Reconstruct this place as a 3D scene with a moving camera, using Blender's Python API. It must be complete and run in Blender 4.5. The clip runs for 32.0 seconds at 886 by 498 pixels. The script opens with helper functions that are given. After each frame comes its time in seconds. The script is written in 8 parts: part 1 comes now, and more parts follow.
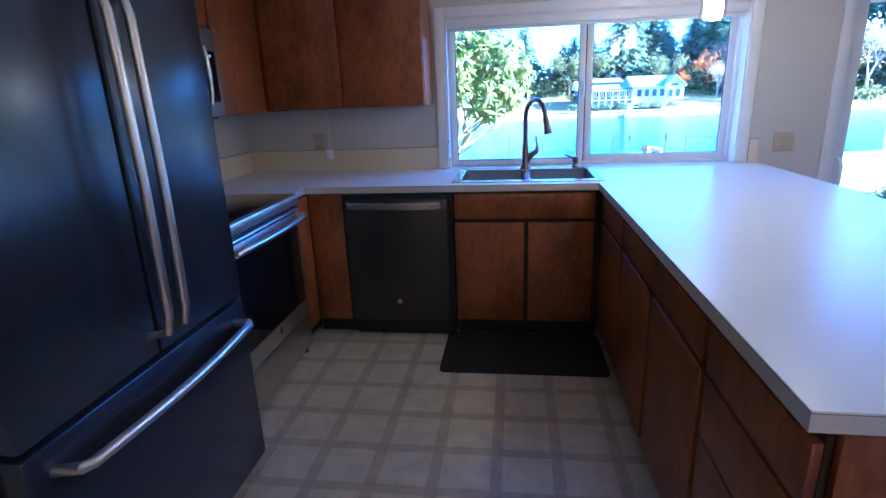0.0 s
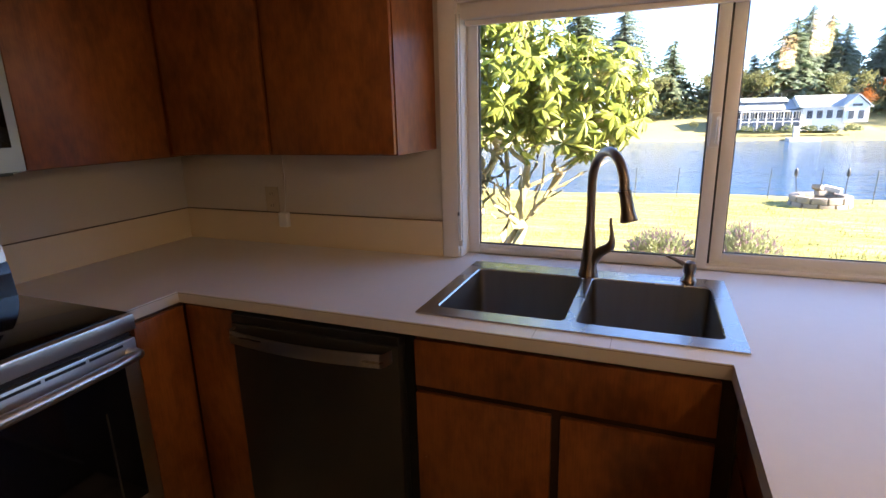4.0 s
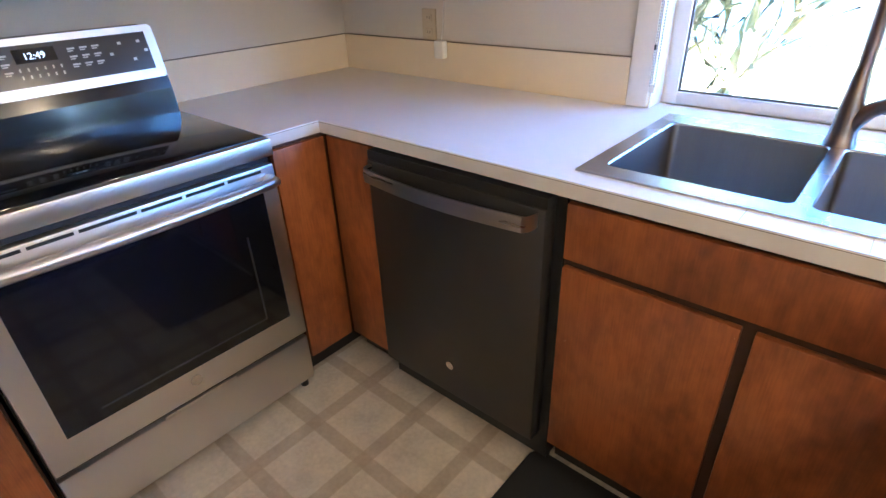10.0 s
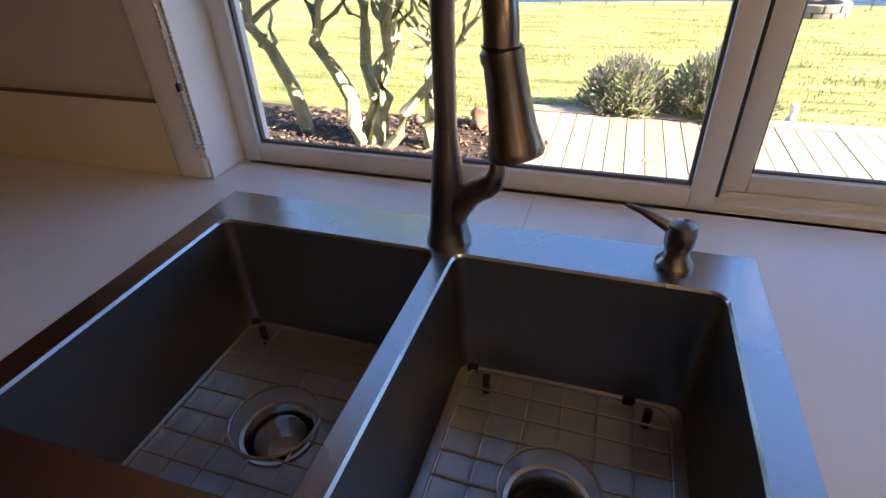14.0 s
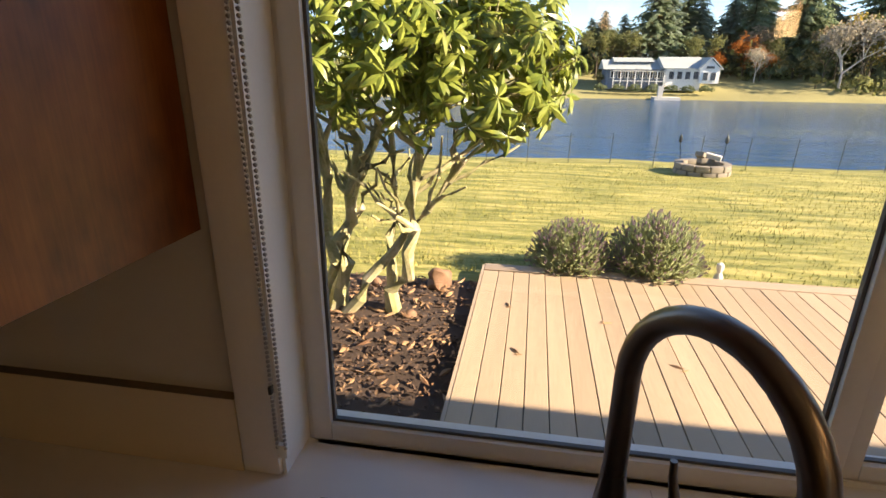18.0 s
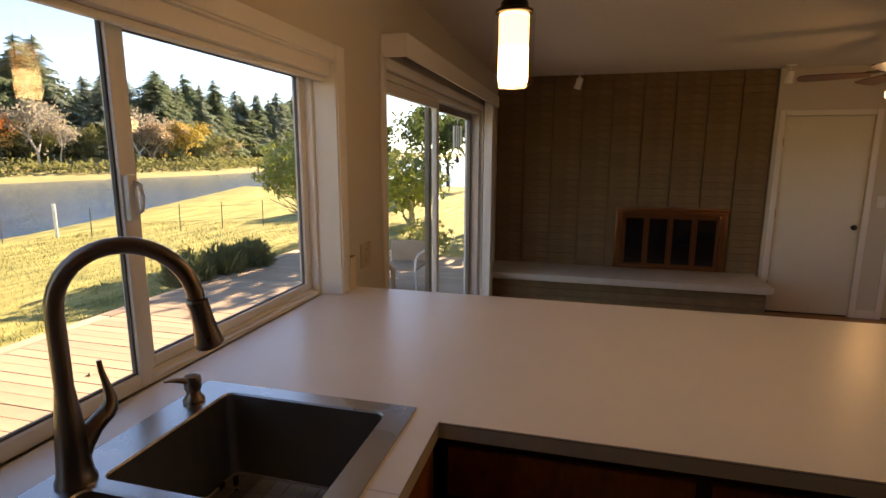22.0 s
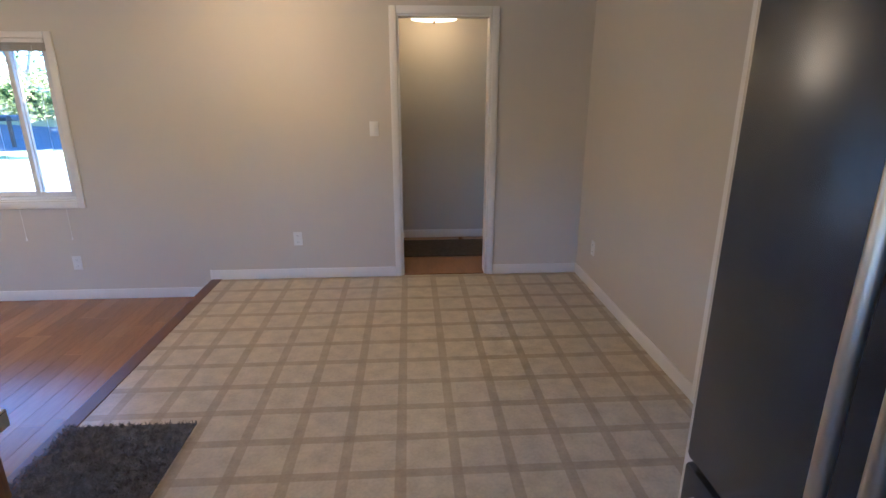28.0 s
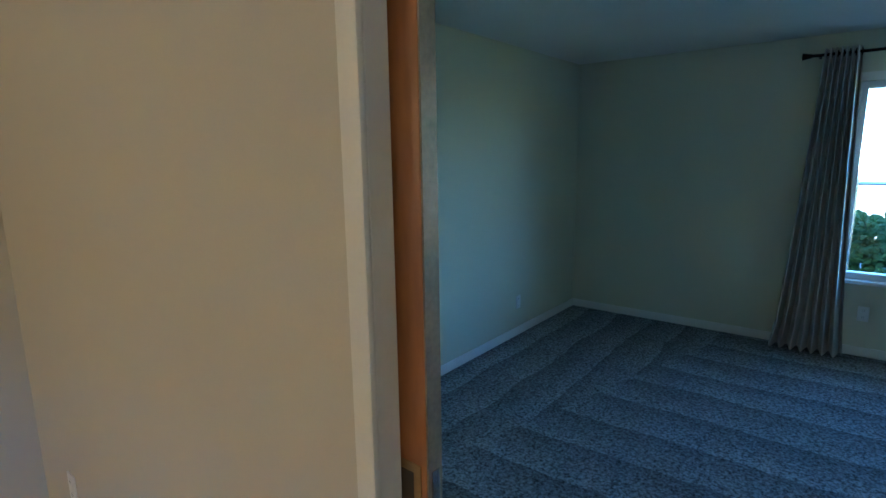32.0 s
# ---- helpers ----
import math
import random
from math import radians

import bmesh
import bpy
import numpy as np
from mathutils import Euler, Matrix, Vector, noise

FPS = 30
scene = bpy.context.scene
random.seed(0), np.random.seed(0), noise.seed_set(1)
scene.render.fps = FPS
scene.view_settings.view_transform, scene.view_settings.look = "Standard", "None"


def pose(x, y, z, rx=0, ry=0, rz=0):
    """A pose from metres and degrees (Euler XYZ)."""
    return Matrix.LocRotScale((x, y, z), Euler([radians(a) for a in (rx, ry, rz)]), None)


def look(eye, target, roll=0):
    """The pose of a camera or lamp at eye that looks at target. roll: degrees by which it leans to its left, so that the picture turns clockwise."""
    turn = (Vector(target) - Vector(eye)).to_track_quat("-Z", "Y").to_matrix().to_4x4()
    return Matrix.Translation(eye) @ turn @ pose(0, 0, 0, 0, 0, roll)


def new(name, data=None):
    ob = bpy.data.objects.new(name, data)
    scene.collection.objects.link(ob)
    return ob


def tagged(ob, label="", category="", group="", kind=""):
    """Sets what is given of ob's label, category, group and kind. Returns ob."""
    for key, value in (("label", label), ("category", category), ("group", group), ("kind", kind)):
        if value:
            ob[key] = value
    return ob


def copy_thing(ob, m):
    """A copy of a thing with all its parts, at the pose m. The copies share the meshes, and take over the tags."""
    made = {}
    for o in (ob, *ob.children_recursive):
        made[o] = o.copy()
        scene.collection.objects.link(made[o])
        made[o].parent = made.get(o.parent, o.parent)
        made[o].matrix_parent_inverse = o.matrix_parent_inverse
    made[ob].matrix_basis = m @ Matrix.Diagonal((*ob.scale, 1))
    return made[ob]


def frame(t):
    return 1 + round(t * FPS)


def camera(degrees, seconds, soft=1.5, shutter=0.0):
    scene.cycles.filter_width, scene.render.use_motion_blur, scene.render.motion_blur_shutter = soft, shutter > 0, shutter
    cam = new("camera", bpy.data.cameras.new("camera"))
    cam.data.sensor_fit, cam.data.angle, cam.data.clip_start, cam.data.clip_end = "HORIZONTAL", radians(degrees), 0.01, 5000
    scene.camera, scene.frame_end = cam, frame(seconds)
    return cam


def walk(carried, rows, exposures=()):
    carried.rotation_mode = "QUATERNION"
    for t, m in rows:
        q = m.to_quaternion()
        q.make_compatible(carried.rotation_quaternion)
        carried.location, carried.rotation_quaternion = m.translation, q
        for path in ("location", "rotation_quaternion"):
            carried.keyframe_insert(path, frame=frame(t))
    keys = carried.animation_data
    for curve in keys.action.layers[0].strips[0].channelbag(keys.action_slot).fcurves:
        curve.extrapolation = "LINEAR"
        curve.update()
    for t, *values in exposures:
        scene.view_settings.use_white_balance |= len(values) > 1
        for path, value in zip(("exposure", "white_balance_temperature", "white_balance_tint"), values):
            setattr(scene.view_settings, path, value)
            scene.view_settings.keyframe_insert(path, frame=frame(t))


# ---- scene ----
cam = camera(80.6, 32.0)
PATH = [
    (0, (-0.070, 0.986, 1.396), (-0.340, 2.884, 0.827), -2.3),
    (0.5, (0.025, 1.145, 1.420), (-0.225, 3.041, 0.835), -2.3),
    (1, (0.088, 1.325, 1.437), (-0.141, 3.225, 0.854), -2.4),
    (1.5, (0.140, 1.506, 1.443), (-0.045, 3.413, 0.870), -2.3),
    (2, (0.235, 1.729, 1.453), (0.086, 3.643, 0.890), -2.1),
    (2.5, (0.290, 1.939, 1.426), (0.133, 3.858, 0.885), -1.9),
    (4.5, (0.107, 2.744, 1.464), (-0.896, 4.408, 0.990), -1.4),
    (5, (0.018, 2.789, 1.457), (-1.230, 4.283, 0.995), -1.2),
    (5.5, (-0.040, 2.792, 1.454), (-1.494, 4.088, 1.000), -1.0),
    (6, (-0.062, 2.787, 1.457), (-1.633, 3.934, 0.989), -0.8),
    (6.5, (-0.063, 2.783, 1.442), (-1.679, 3.844, 0.930), -0.7),
    (7, (-0.054, 2.780, 1.410), (-1.677, 3.807, 0.852), -0.5),
    (7.5, (-0.043, 2.786, 1.380), (-1.668, 3.778, 0.765), -0.4),
    (8, (-0.041, 2.780, 1.353), (-1.658, 3.749, 0.683), -0.3),
    (8.5, (-0.029, 2.780, 1.339), (-1.626, 3.745, 0.619), -0.5),
    (9, (0.017, 2.801, 1.340), (-1.473, 3.851, 0.516), -1.1),
    (9.5, (0.071, 2.842, 1.341), (-1.274, 4.014, 0.436), -1.8),
    (10, (0.090, 2.861, 1.334), (-1.082, 4.160, 0.364), -2.3),
    (10.5, (0.113, 2.912, 1.336), (-0.867, 4.322, 0.311), -2.5),
    (11, (0.126, 3.056, 1.338), (-0.662, 4.548, 0.264), -2.5),
    (11.5, (0.153, 3.220, 1.333), (-0.546, 4.742, 0.239), -2.7),
    (12, (0.151, 3.364, 1.333), (-0.514, 4.893, 0.229), -2.6),
    (12.5, (0.150, 3.509, 1.339), (-0.484, 5.045, 0.226), -2.7),
    (13, (0.181, 3.634, 1.345), (-0.422, 5.179, 0.228), -2.7),
    (13.5, (0.215, 3.736, 1.323), (-0.359, 5.298, 0.213), -2.6),
    (15.5, (0.121, 3.756, 1.468), (-0.348, 5.416, 0.456), -0.6),
    (16, (0.112, 3.758, 1.506), (-0.378, 5.476, 0.606), -0.5),
    (16.5, (0.092, 3.748, 1.533), (-0.416, 5.487, 0.684), -0.5),
    (17, (0.019, 3.722, 1.553), (-0.478, 5.484, 0.750), -0.6),
    (17.5, (-0.054, 3.747, 1.556), (-0.503, 5.545, 0.802), -0.3),
    (18, (-0.125, 3.824, 1.564), (-0.438, 5.683, 0.897), 0.5),
    (18.5, (-0.200, 3.867, 1.544), (-0.321, 5.775, 0.958), 0.6),
    (19, (-0.279, 3.851, 1.534), (-0.143, 5.777, 1.013), 0.4),
    (19.5, (-0.345, 3.789, 1.522), (0.099, 5.682, 1.052), 0.6),
    (20, (-0.401, 3.718, 1.503), (0.391, 5.503, 1.074), 1.0),
    (20.5, (-0.439, 3.683, 1.509), (0.721, 5.260, 1.100), 0.6),
    (21, (-0.475, 3.625, 1.509), (1.028, 4.886, 1.119), 0.6),
    (21.5, (-0.559, 3.558, 1.500), (1.191, 4.452, 1.128), 0.3),
    (22, (-0.649, 3.530, 1.494), (1.255, 4.027, 1.136), 0.2),
    (22.5, (-0.691, 3.501, 1.478), (1.275, 3.633, 1.137), 0.1),
    (23, (-0.715, 3.464, 1.468), (1.250, 3.289, 1.134), -0.0),
    (23.5, (-0.775, 3.408, 1.481), (1.135, 2.946, 1.109), -0.4),
    (24, (-0.810, 3.390, 1.475), (0.996, 2.639, 1.058), -0.8),
    (24.5, (-0.857, 3.377, 1.482), (0.801, 2.360, 1.020), -1.1),
    (25, (-0.871, 3.337, 1.478), (0.625, 2.104, 0.986), -1.3),
    (25.5, (-0.857, 3.281, 1.486), (0.443, 1.852, 0.969), -1.3),
    (26, (-0.823, 3.211, 1.480), (0.245, 1.605, 0.949), -1.2),
    (26.5, (-0.775, 3.098, 1.498), (0.016, 1.347, 0.943), -1.1),
    (28.5, (-0.341, 2.482, 1.531), (-0.681, 0.601, 0.943), -0.0),
    (29, (-0.302, 2.225, 1.541), (-0.797, 0.376, 0.963), -0.2),
    (29.5, (-0.356, 1.979, 1.533), (-1.010, 0.166, 1.001), -0.1),
    (30, (-0.517, 1.730, 1.528), (-1.350, -0.023, 1.046), -0.0),
    (30.5, (-0.697, 1.493, 1.512), (-1.718, -0.168, 1.067), -0.0),
    (31, (-0.895, 1.310, 1.499), (-2.100, -0.233, 1.093), -0.1),
    (31.5, (-1.139, 1.163, 1.512), (-2.518, -0.235, 1.133), -0.5),
    (32, (-1.345, 1.026, 1.522), (-2.885, -0.200, 1.162), -0.8),
]
EXPOSURES = [
    (0.0, 3.85, 3850, 12), (1.0, 3.72, 3850, 12), (2.0, 3.42, 4100, 12), (2.5, 3.35, 4200, 12), (4.5, 3.05, 8000, 22), (5.0, 3.2, 8600, 24), (6.0, 4.85, 9000, 34), (7.0, 5.5, 6000, 22), (8.0, 5.7, 5600, 12), (9.0, 5.6, 5600, 6), (10.0, 5.25, 4900, 8), (11.0, 3.95, 4250, 9), (12.0, 3.3, 4250, 9),
    (13.0, 2.95, 5300, 12), (16.0, 2.05, 8200, 16), (17.5, 1.82, 8500, 15), (19.0, 1.65, 8200, 13), (20.0, 1.65, 8000, 13), (21.5, 1.8, 8600, 18), (22.0, 2.05, 10000, 20), (23.0, 3.1, 13000, 22), (24.0, 3.5, 12000, 22), (25.0, 3.7, 6800, 26),
    (26.0, 3.85, 5000, 18), (28.5, 4.1, 4650, 2), (29.0, 4.1, 4650, -3), (30.0, 4.1, 4950, -5), (31.0, 4.1, 5300, 0), (32.0, 4.2, 4800, -8),
]
walk(cam, [(t, look(eye, target, roll)) for t, eye, target, roll in PATH], EXPOSURES)

# ---- world and sun ----
SUN_TO = Vector((0.90, -0.17, 0.43)).normalized()
world = bpy.data.worlds.new("sky")
scene.world = world
world.use_nodes = True
wn = world.node_tree.nodes
sky = wn.new("ShaderNodeTexSky")
sky.sky_type = "NISHITA"
sky.sun_disc = False
sky.air_density, sky.dust_density, sky.ozone_density = 0.65, 0.0, 4.5
sky.sun_elevation = math.asin(SUN_TO.z)
sky.sun_rotation = math.atan2(SUN_TO.x, SUN_TO.y)
world.node_tree.links.new(sky.outputs[0], wn["Background"].inputs[0])
wn["Background"].inputs[1].default_value = 0.115
sun = new("sun", bpy.data.lights.new("sun", "SUN"))
sun.data.energy, sun.data.angle, sun.data.color = 5.0, radians(0.5), (1.0, 0.93, 0.82)
sun.matrix_world = look((0, 0, 30), tuple(Vector((0, 0, 30)) - SUN_TO))

# ---- materials ----
def mat(name, color, rough=0.5, metal=0.0, var=0.12, scale=6.0, fine=90.0, bump=0.05, stretch=(1, 1, 1), dark=None, gloss_var=0.08, coat=0.0, transmit=0.0):
    """A surface with colour and gloss varied at two scales and a fine relief."""
    m = bpy.data.materials.new(name)
    m.use_nodes = True
    nt = m.node_tree
    n, l = nt.nodes, nt.links
    b = n["Principled BSDF"]
    co = n.new("ShaderNodeTexCoord")
    mp = n.new("ShaderNodeMapping")
    mp.inputs["Scale"].default_value = stretch
    l.new(co.outputs["Object"], mp.inputs[0])
    n1, n2 = n.new("ShaderNodeTexNoise"), n.new("ShaderNodeTexNoise")
    n1.inputs["Scale"].default_value, n2.inputs["Scale"].default_value = scale, fine
    n1.inputs["Detail"].default_value, n2.inputs["Detail"].default_value = 4, 3
    l.new(mp.outputs[0], n1.inputs["Vector"])
    l.new(mp.outputs[0], n2.inputs["Vector"])
    mx = n.new("ShaderNodeMix")
    mx.data_type = "FLOAT"
    mx.inputs[0].default_value = 0.35
    l.new(n1.outputs[0], mx.inputs[2])
    l.new(n2.outputs[0], mx.inputs[3])
    ramp = n.new("ShaderNodeValToRGB")
    lo = dark or tuple(c * (1 - var) for c in color)
    hi = tuple(min(1, c * (1 + var * 0.6)) for c in color)
    ramp.color_ramp.elements[0].position, ramp.color_ramp.elements[1].position = 0.3, 0.7
    ramp.color_ramp.elements[0].color, ramp.color_ramp.elements[1].color = (*lo, 1), (*hi, 1)
    l.new(mx.outputs[0], ramp.inputs[0])
    l.new(ramp.outputs[0], b.inputs["Base Color"])
    mr = n.new("ShaderNodeMapRange")
    mr.inputs[3].default_value, mr.inputs[4].default_value = max(0.02, rough - gloss_var), min(1, rough + gloss_var)
    l.new(n1.outputs[0], mr.inputs[0])
    l.new(mr.outputs[0], b.inputs["Roughness"])
    b.inputs["Metallic"].default_value = metal
    b.inputs["Coat Weight"].default_value = coat
    b.inputs["Transmission Weight"].default_value = transmit
    if bump:
        bp = n.new("ShaderNodeBump")
        bp.inputs["Strength"].default_value, bp.inputs["Distance"].default_value = bump, 0.004
        l.new(n2.outputs[0], bp.inputs["Height"])
        l.new(bp.outputs[0], b.inputs["Normal"])
    return m


def glow(name, color, strength):
    m = bpy.data.materials.new(name)
    m.use_nodes = True
    b = m.node_tree.nodes["Principled BSDF"]
    b.inputs["Base Color"].default_value = (*color, 1)
    b.inputs["Emission Color"].default_value = (*color, 1)
    b.inputs["Emission Strength"].default_value = strength
    b.inputs["Roughness"].default_value = 0.4
    return m


def clear_glass(name, tint=(1, 1, 1), rough=0.0, mirror=0.06):
    """A thin pane: light passes straight, with a weak mirror image."""
    m = bpy.data.materials.new(name)
    m.use_nodes = True
    n, l = m.node_tree.nodes, m.node_tree.links
    n.remove(n["Principled BSDF"])
    t, g, x = n.new("ShaderNodeBsdfTransparent"), n.new("ShaderNodeBsdfGlossy"), n.new("ShaderNodeMixShader")
    t.inputs[0].default_value = (*tint, 1)
    g.inputs["Roughness"].default_value = rough
    x.inputs[0].default_value = mirror
    l.new(t.outputs[0], x.inputs[1])
    l.new(g.outputs[0], x.inputs[2])
    l.new(x.outputs[0], n["Material Output"].inputs[0])
    return m


def vinyl_floor():
    """Sheet vinyl: pale squares between darker bands, with mottled print."""
    m = mat("vinyl_floor", (0.57, 0.495, 0.37), 0.34, var=0.24, scale=11, fine=70, bump=0.06, gloss_var=0.06)
    n, l = m.node_tree.nodes, m.node_tree.links
    b = n["Principled BSDF"]
    ramp = b.inputs["Base Color"].links[0].from_node
    co = n.new("ShaderNodeTexCoord")
    sep = n.new("ShaderNodeSeparateXYZ")
    l.new(co.outputs["Object"], sep.inputs[0])

    def band(axis, offset, pitch):
        a = n.new("ShaderNodeMath")
        a.operation = "SUBTRACT"
        l.new(sep.outputs[axis], a.inputs[0])
        a.inputs[1].default_value = offset
        p = n.new("ShaderNodeMath")
        p.operation = "PINGPONG"
        l.new(a.outputs[0], p.inputs[0])
        p.inputs[1].default_value = pitch / 2
        r = n.new("ShaderNodeMapRange")
        r.inputs[1].default_value, r.inputs[2].default_value = 0.021, 0.026
        r.inputs[3].default_value, r.inputs[4].default_value = 1, 0
        l.new(p.outputs[0], r.inputs[0])
        return r

    bx, by = band(0, 0.098, 0.2355), band(1, 3.017, 0.2365)
    big = n.new("ShaderNodeMath")
    big.operation = "MAXIMUM"
    l.new(bx.outputs[0], big.inputs[0])
    l.new(by.outputs[0], big.inputs[1])
    both = n.new("ShaderNodeMath")
    both.operation = "MULTIPLY"
    l.new(bx.outputs[0], both.inputs[0])
    l.new(by.outputs[0], both.inputs[1])
    amt = n.new("ShaderNodeMath")
    amt.operation = "MULTIPLY_ADD"
    l.new(both.outputs[0], amt.inputs[0])
    amt.inputs[1].default_value = 0.25
    l.new(big.outputs[0], amt.inputs[2])
    dk = n.new("ShaderNodeMix")
    dk.data_type, dk.blend_type = "RGBA", "MULTIPLY"
    sc = n.new("ShaderNodeMath")
    sc.operation = "MULTIPLY"
    sc.inputs[1].default_value = 0.8
    l.new(amt.outputs[0], sc.inputs[0])
    l.new(sc.outputs[0], dk.inputs[0])
    l.new(ramp.outputs[0], dk.inputs[6])
    dk.inputs[7].default_value = (0.70, 0.65, 0.60, 1)
    l.new(dk.outputs[2], b.inputs["Base Color"])
    return m


M_WALL = mat("wall_paint", (0.60, 0.55, 0.47), 0.75, var=0.05, scale=1.2, fine=220, bump=0.12)
M_WALL_C = mat("wall_paint_carpet_room", (0.64, 0.62, 0.47), 0.75, var=0.05, scale=1.2, fine=220, bump=0.12)
M_CEIL = mat("ceiling_paint", (0.78, 0.75, 0.70), 0.85, var=0.04, scale=2, fine=160, bump=0.2)
M_TRIM = mat("trim_paint", (0.80, 0.77, 0.72), 0.4, var=0.05, scale=5, fine=120, bump=0.03)
M_DOORPAINT = mat("door_paint", (0.74, 0.70, 0.60), 0.45, var=0.05, scale=3, fine=100, bump=0.03)
M_VINYL = vinyl_floor()
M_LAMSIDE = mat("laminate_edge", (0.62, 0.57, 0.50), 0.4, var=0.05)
M_LAM = mat("laminate_white", (0.80, 0.77, 0.74), 0.30, var=0.03, scale=4, fine=30, bump=0.0, gloss_var=0.03)
M_LAMEDGE = mat("laminate_seam", (0.17, 0.125, 0.085), 0.6, var=0.2)
def stained_wood(name, color, dark, rough):
    """Birch veneer under red-brown stain: cloudy blotches, fine upright grain, pale nicks."""
    m = mat(name, color, rough, var=0.2, scale=5.0, fine=34, bump=0.0, stretch=(1, 1, 0.55), dark=dark)
    n, l = m.node_tree.nodes, m.node_tree.links
    b = n["Principled BSDF"]
    src = b.inputs["Base Color"].links[0].from_socket
    co, mp = n.new("ShaderNodeTexCoord"), n.new("ShaderNodeMapping")
    mp.inputs["Scale"].default_value = (1, 1, 0.05)
    l.new(co.outputs["Object"], mp.inputs[0])
    for node in n:
        if node.type == "VALTORGB":
            node.color_ramp.elements[0].position, node.color_ramp.elements[1].position = 0.37, 0.63
    g = n.new("ShaderNodeTexNoise")
    g.inputs["Scale"].default_value, g.inputs["Detail"].default_value = 260, 3
    l.new(mp.outputs[0], g.inputs["Vector"])
    gr = n.new("ShaderNodeMapRange")
    gr.inputs[1].default_value, gr.inputs[2].default_value = 0.3, 0.7
    gr.inputs[3].default_value, gr.inputs[4].default_value = 0.86, 1.08
    l.new(g.outputs[0], gr.inputs[0])
    hs = n.new("ShaderNodeHueSaturation")
    l.new(gr.outputs[0], hs.inputs["Value"])
    l.new(src, hs.inputs["Color"])
    mp2 = n.new("ShaderNodeMapping")
    mp2.inputs["Scale"].default_value = (1, 1, 0.45)
    mp2.inputs["Rotation"].default_value = (0.5, 0.5, 0.3)
    l.new(co.outputs["Object"], mp2.inputs[0])
    k = n.new("ShaderNodeTexNoise")
    k.inputs["Scale"].default_value, k.inputs["Detail"].default_value = 48, 2
    l.new(mp2.outputs[0], k.inputs["Vector"])
    kr = n.new("ShaderNodeMapRange")
    kr.inputs[1].default_value, kr.inputs[2].default_value = 0.775, 0.80
    kr.inputs[4].default_value = 0.55
    l.new(k.outputs[0], kr.inputs[0])
    mx = n.new("ShaderNodeMix")
    mx.data_type = "RGBA"
    l.new(kr.outputs[0], mx.inputs[0])
    l.new(hs.outputs[0], mx.inputs[6])
    mx.inputs[7].default_value = (0.55, 0.36, 0.22, 1)
    l.new(mx.outputs[2], b.inputs["Base Color"])
    bp = n.new("ShaderNodeBump")
    bp.inputs["Strength"].default_value, bp.inputs["Distance"].default_value = 0.10, 0.002
    l.new(g.outputs[0], bp.inputs["Height"])
    l.new(bp.outputs[0], b.inputs["Normal"])
    return m


M_WOOD = stained_wood("cabinet_birch", (0.30, 0.092, 0.019), (0.145, 0.039, 0.009), 0.38)
M_STEELMW = mat("satin_steel_frame", (0.30, 0.285, 0.26), 0.42, metal=0.9, var=0.03, scale=2, fine=200, bump=0.0, stretch=(1, 6, 1), gloss_var=0.02)
# Carcass colour darkened to paint the shade in the gaps between fronts.
M_WOODSHADE = mat("cabinet_shadow_gap", (0.05, 0.022, 0.01), 0.6, var=0.2)
M_STEEL = mat("stainless", (0.66, 0.63, 0.59), 0.36, metal=1.0, var=0.03, scale=2, fine=200, bump=0.0, stretch=(1, 1, 6), gloss_var=0.02)
M_SLATE = mat("slate_steel", (0.062, 0.070, 0.088), 0.26, metal=0.7, var=0.08, scale=3, fine=20, bump=0.0, gloss_var=0.02)
M_SLATEDW = mat("slate_dishwasher", (0.06, 0.055, 0.05), 0.34, metal=0.6, var=0.08, scale=3, fine=20, bump=0.0, gloss_var=0.02)
M_SINK = mat("sink_steel", (0.34, 0.33, 0.315), 0.36, metal=1.0, var=0.10, scale=5, fine=160, bump=0.0, stretch=(8, 1, 1))
M_FAUCET = mat("brushed_gunmetal", (0.24, 0.20, 0.17), 0.30, metal=1.0, var=0.08, scale=8, fine=200, bump=0.0)
M_BLACK = mat("black_plastic", (0.015, 0.015, 0.016), 0.35, var=0.2)
M_BLACKGLASS = mat("black_glass", (0.006, 0.006, 0.008), 0.06, var=0.2, bump=0, gloss_var=0.02)
M_GLASS = clear_glass("window_glass", mirror=0.032)
M_WHITEPL = mat("white_plastic", (0.80, 0.79, 0.76), 0.4, var=0.04)
M_VINYLFRAME = mat("vinyl_window_frame", (0.74, 0.73, 0.71), 0.38, var=0.05)
M_LAMFLOOR = mat("oak_floor", (0.36, 0.19, 0.09), 0.30, var=0.28, scale=5, fine=50, bump=0.04, stretch=(1, 0.2, 1))
M_STEPWOOD = mat("step_edge_wood", (0.15, 0.075, 0.045), 0.4, var=0.3, scale=6, stretch=(1, 0.2, 1))
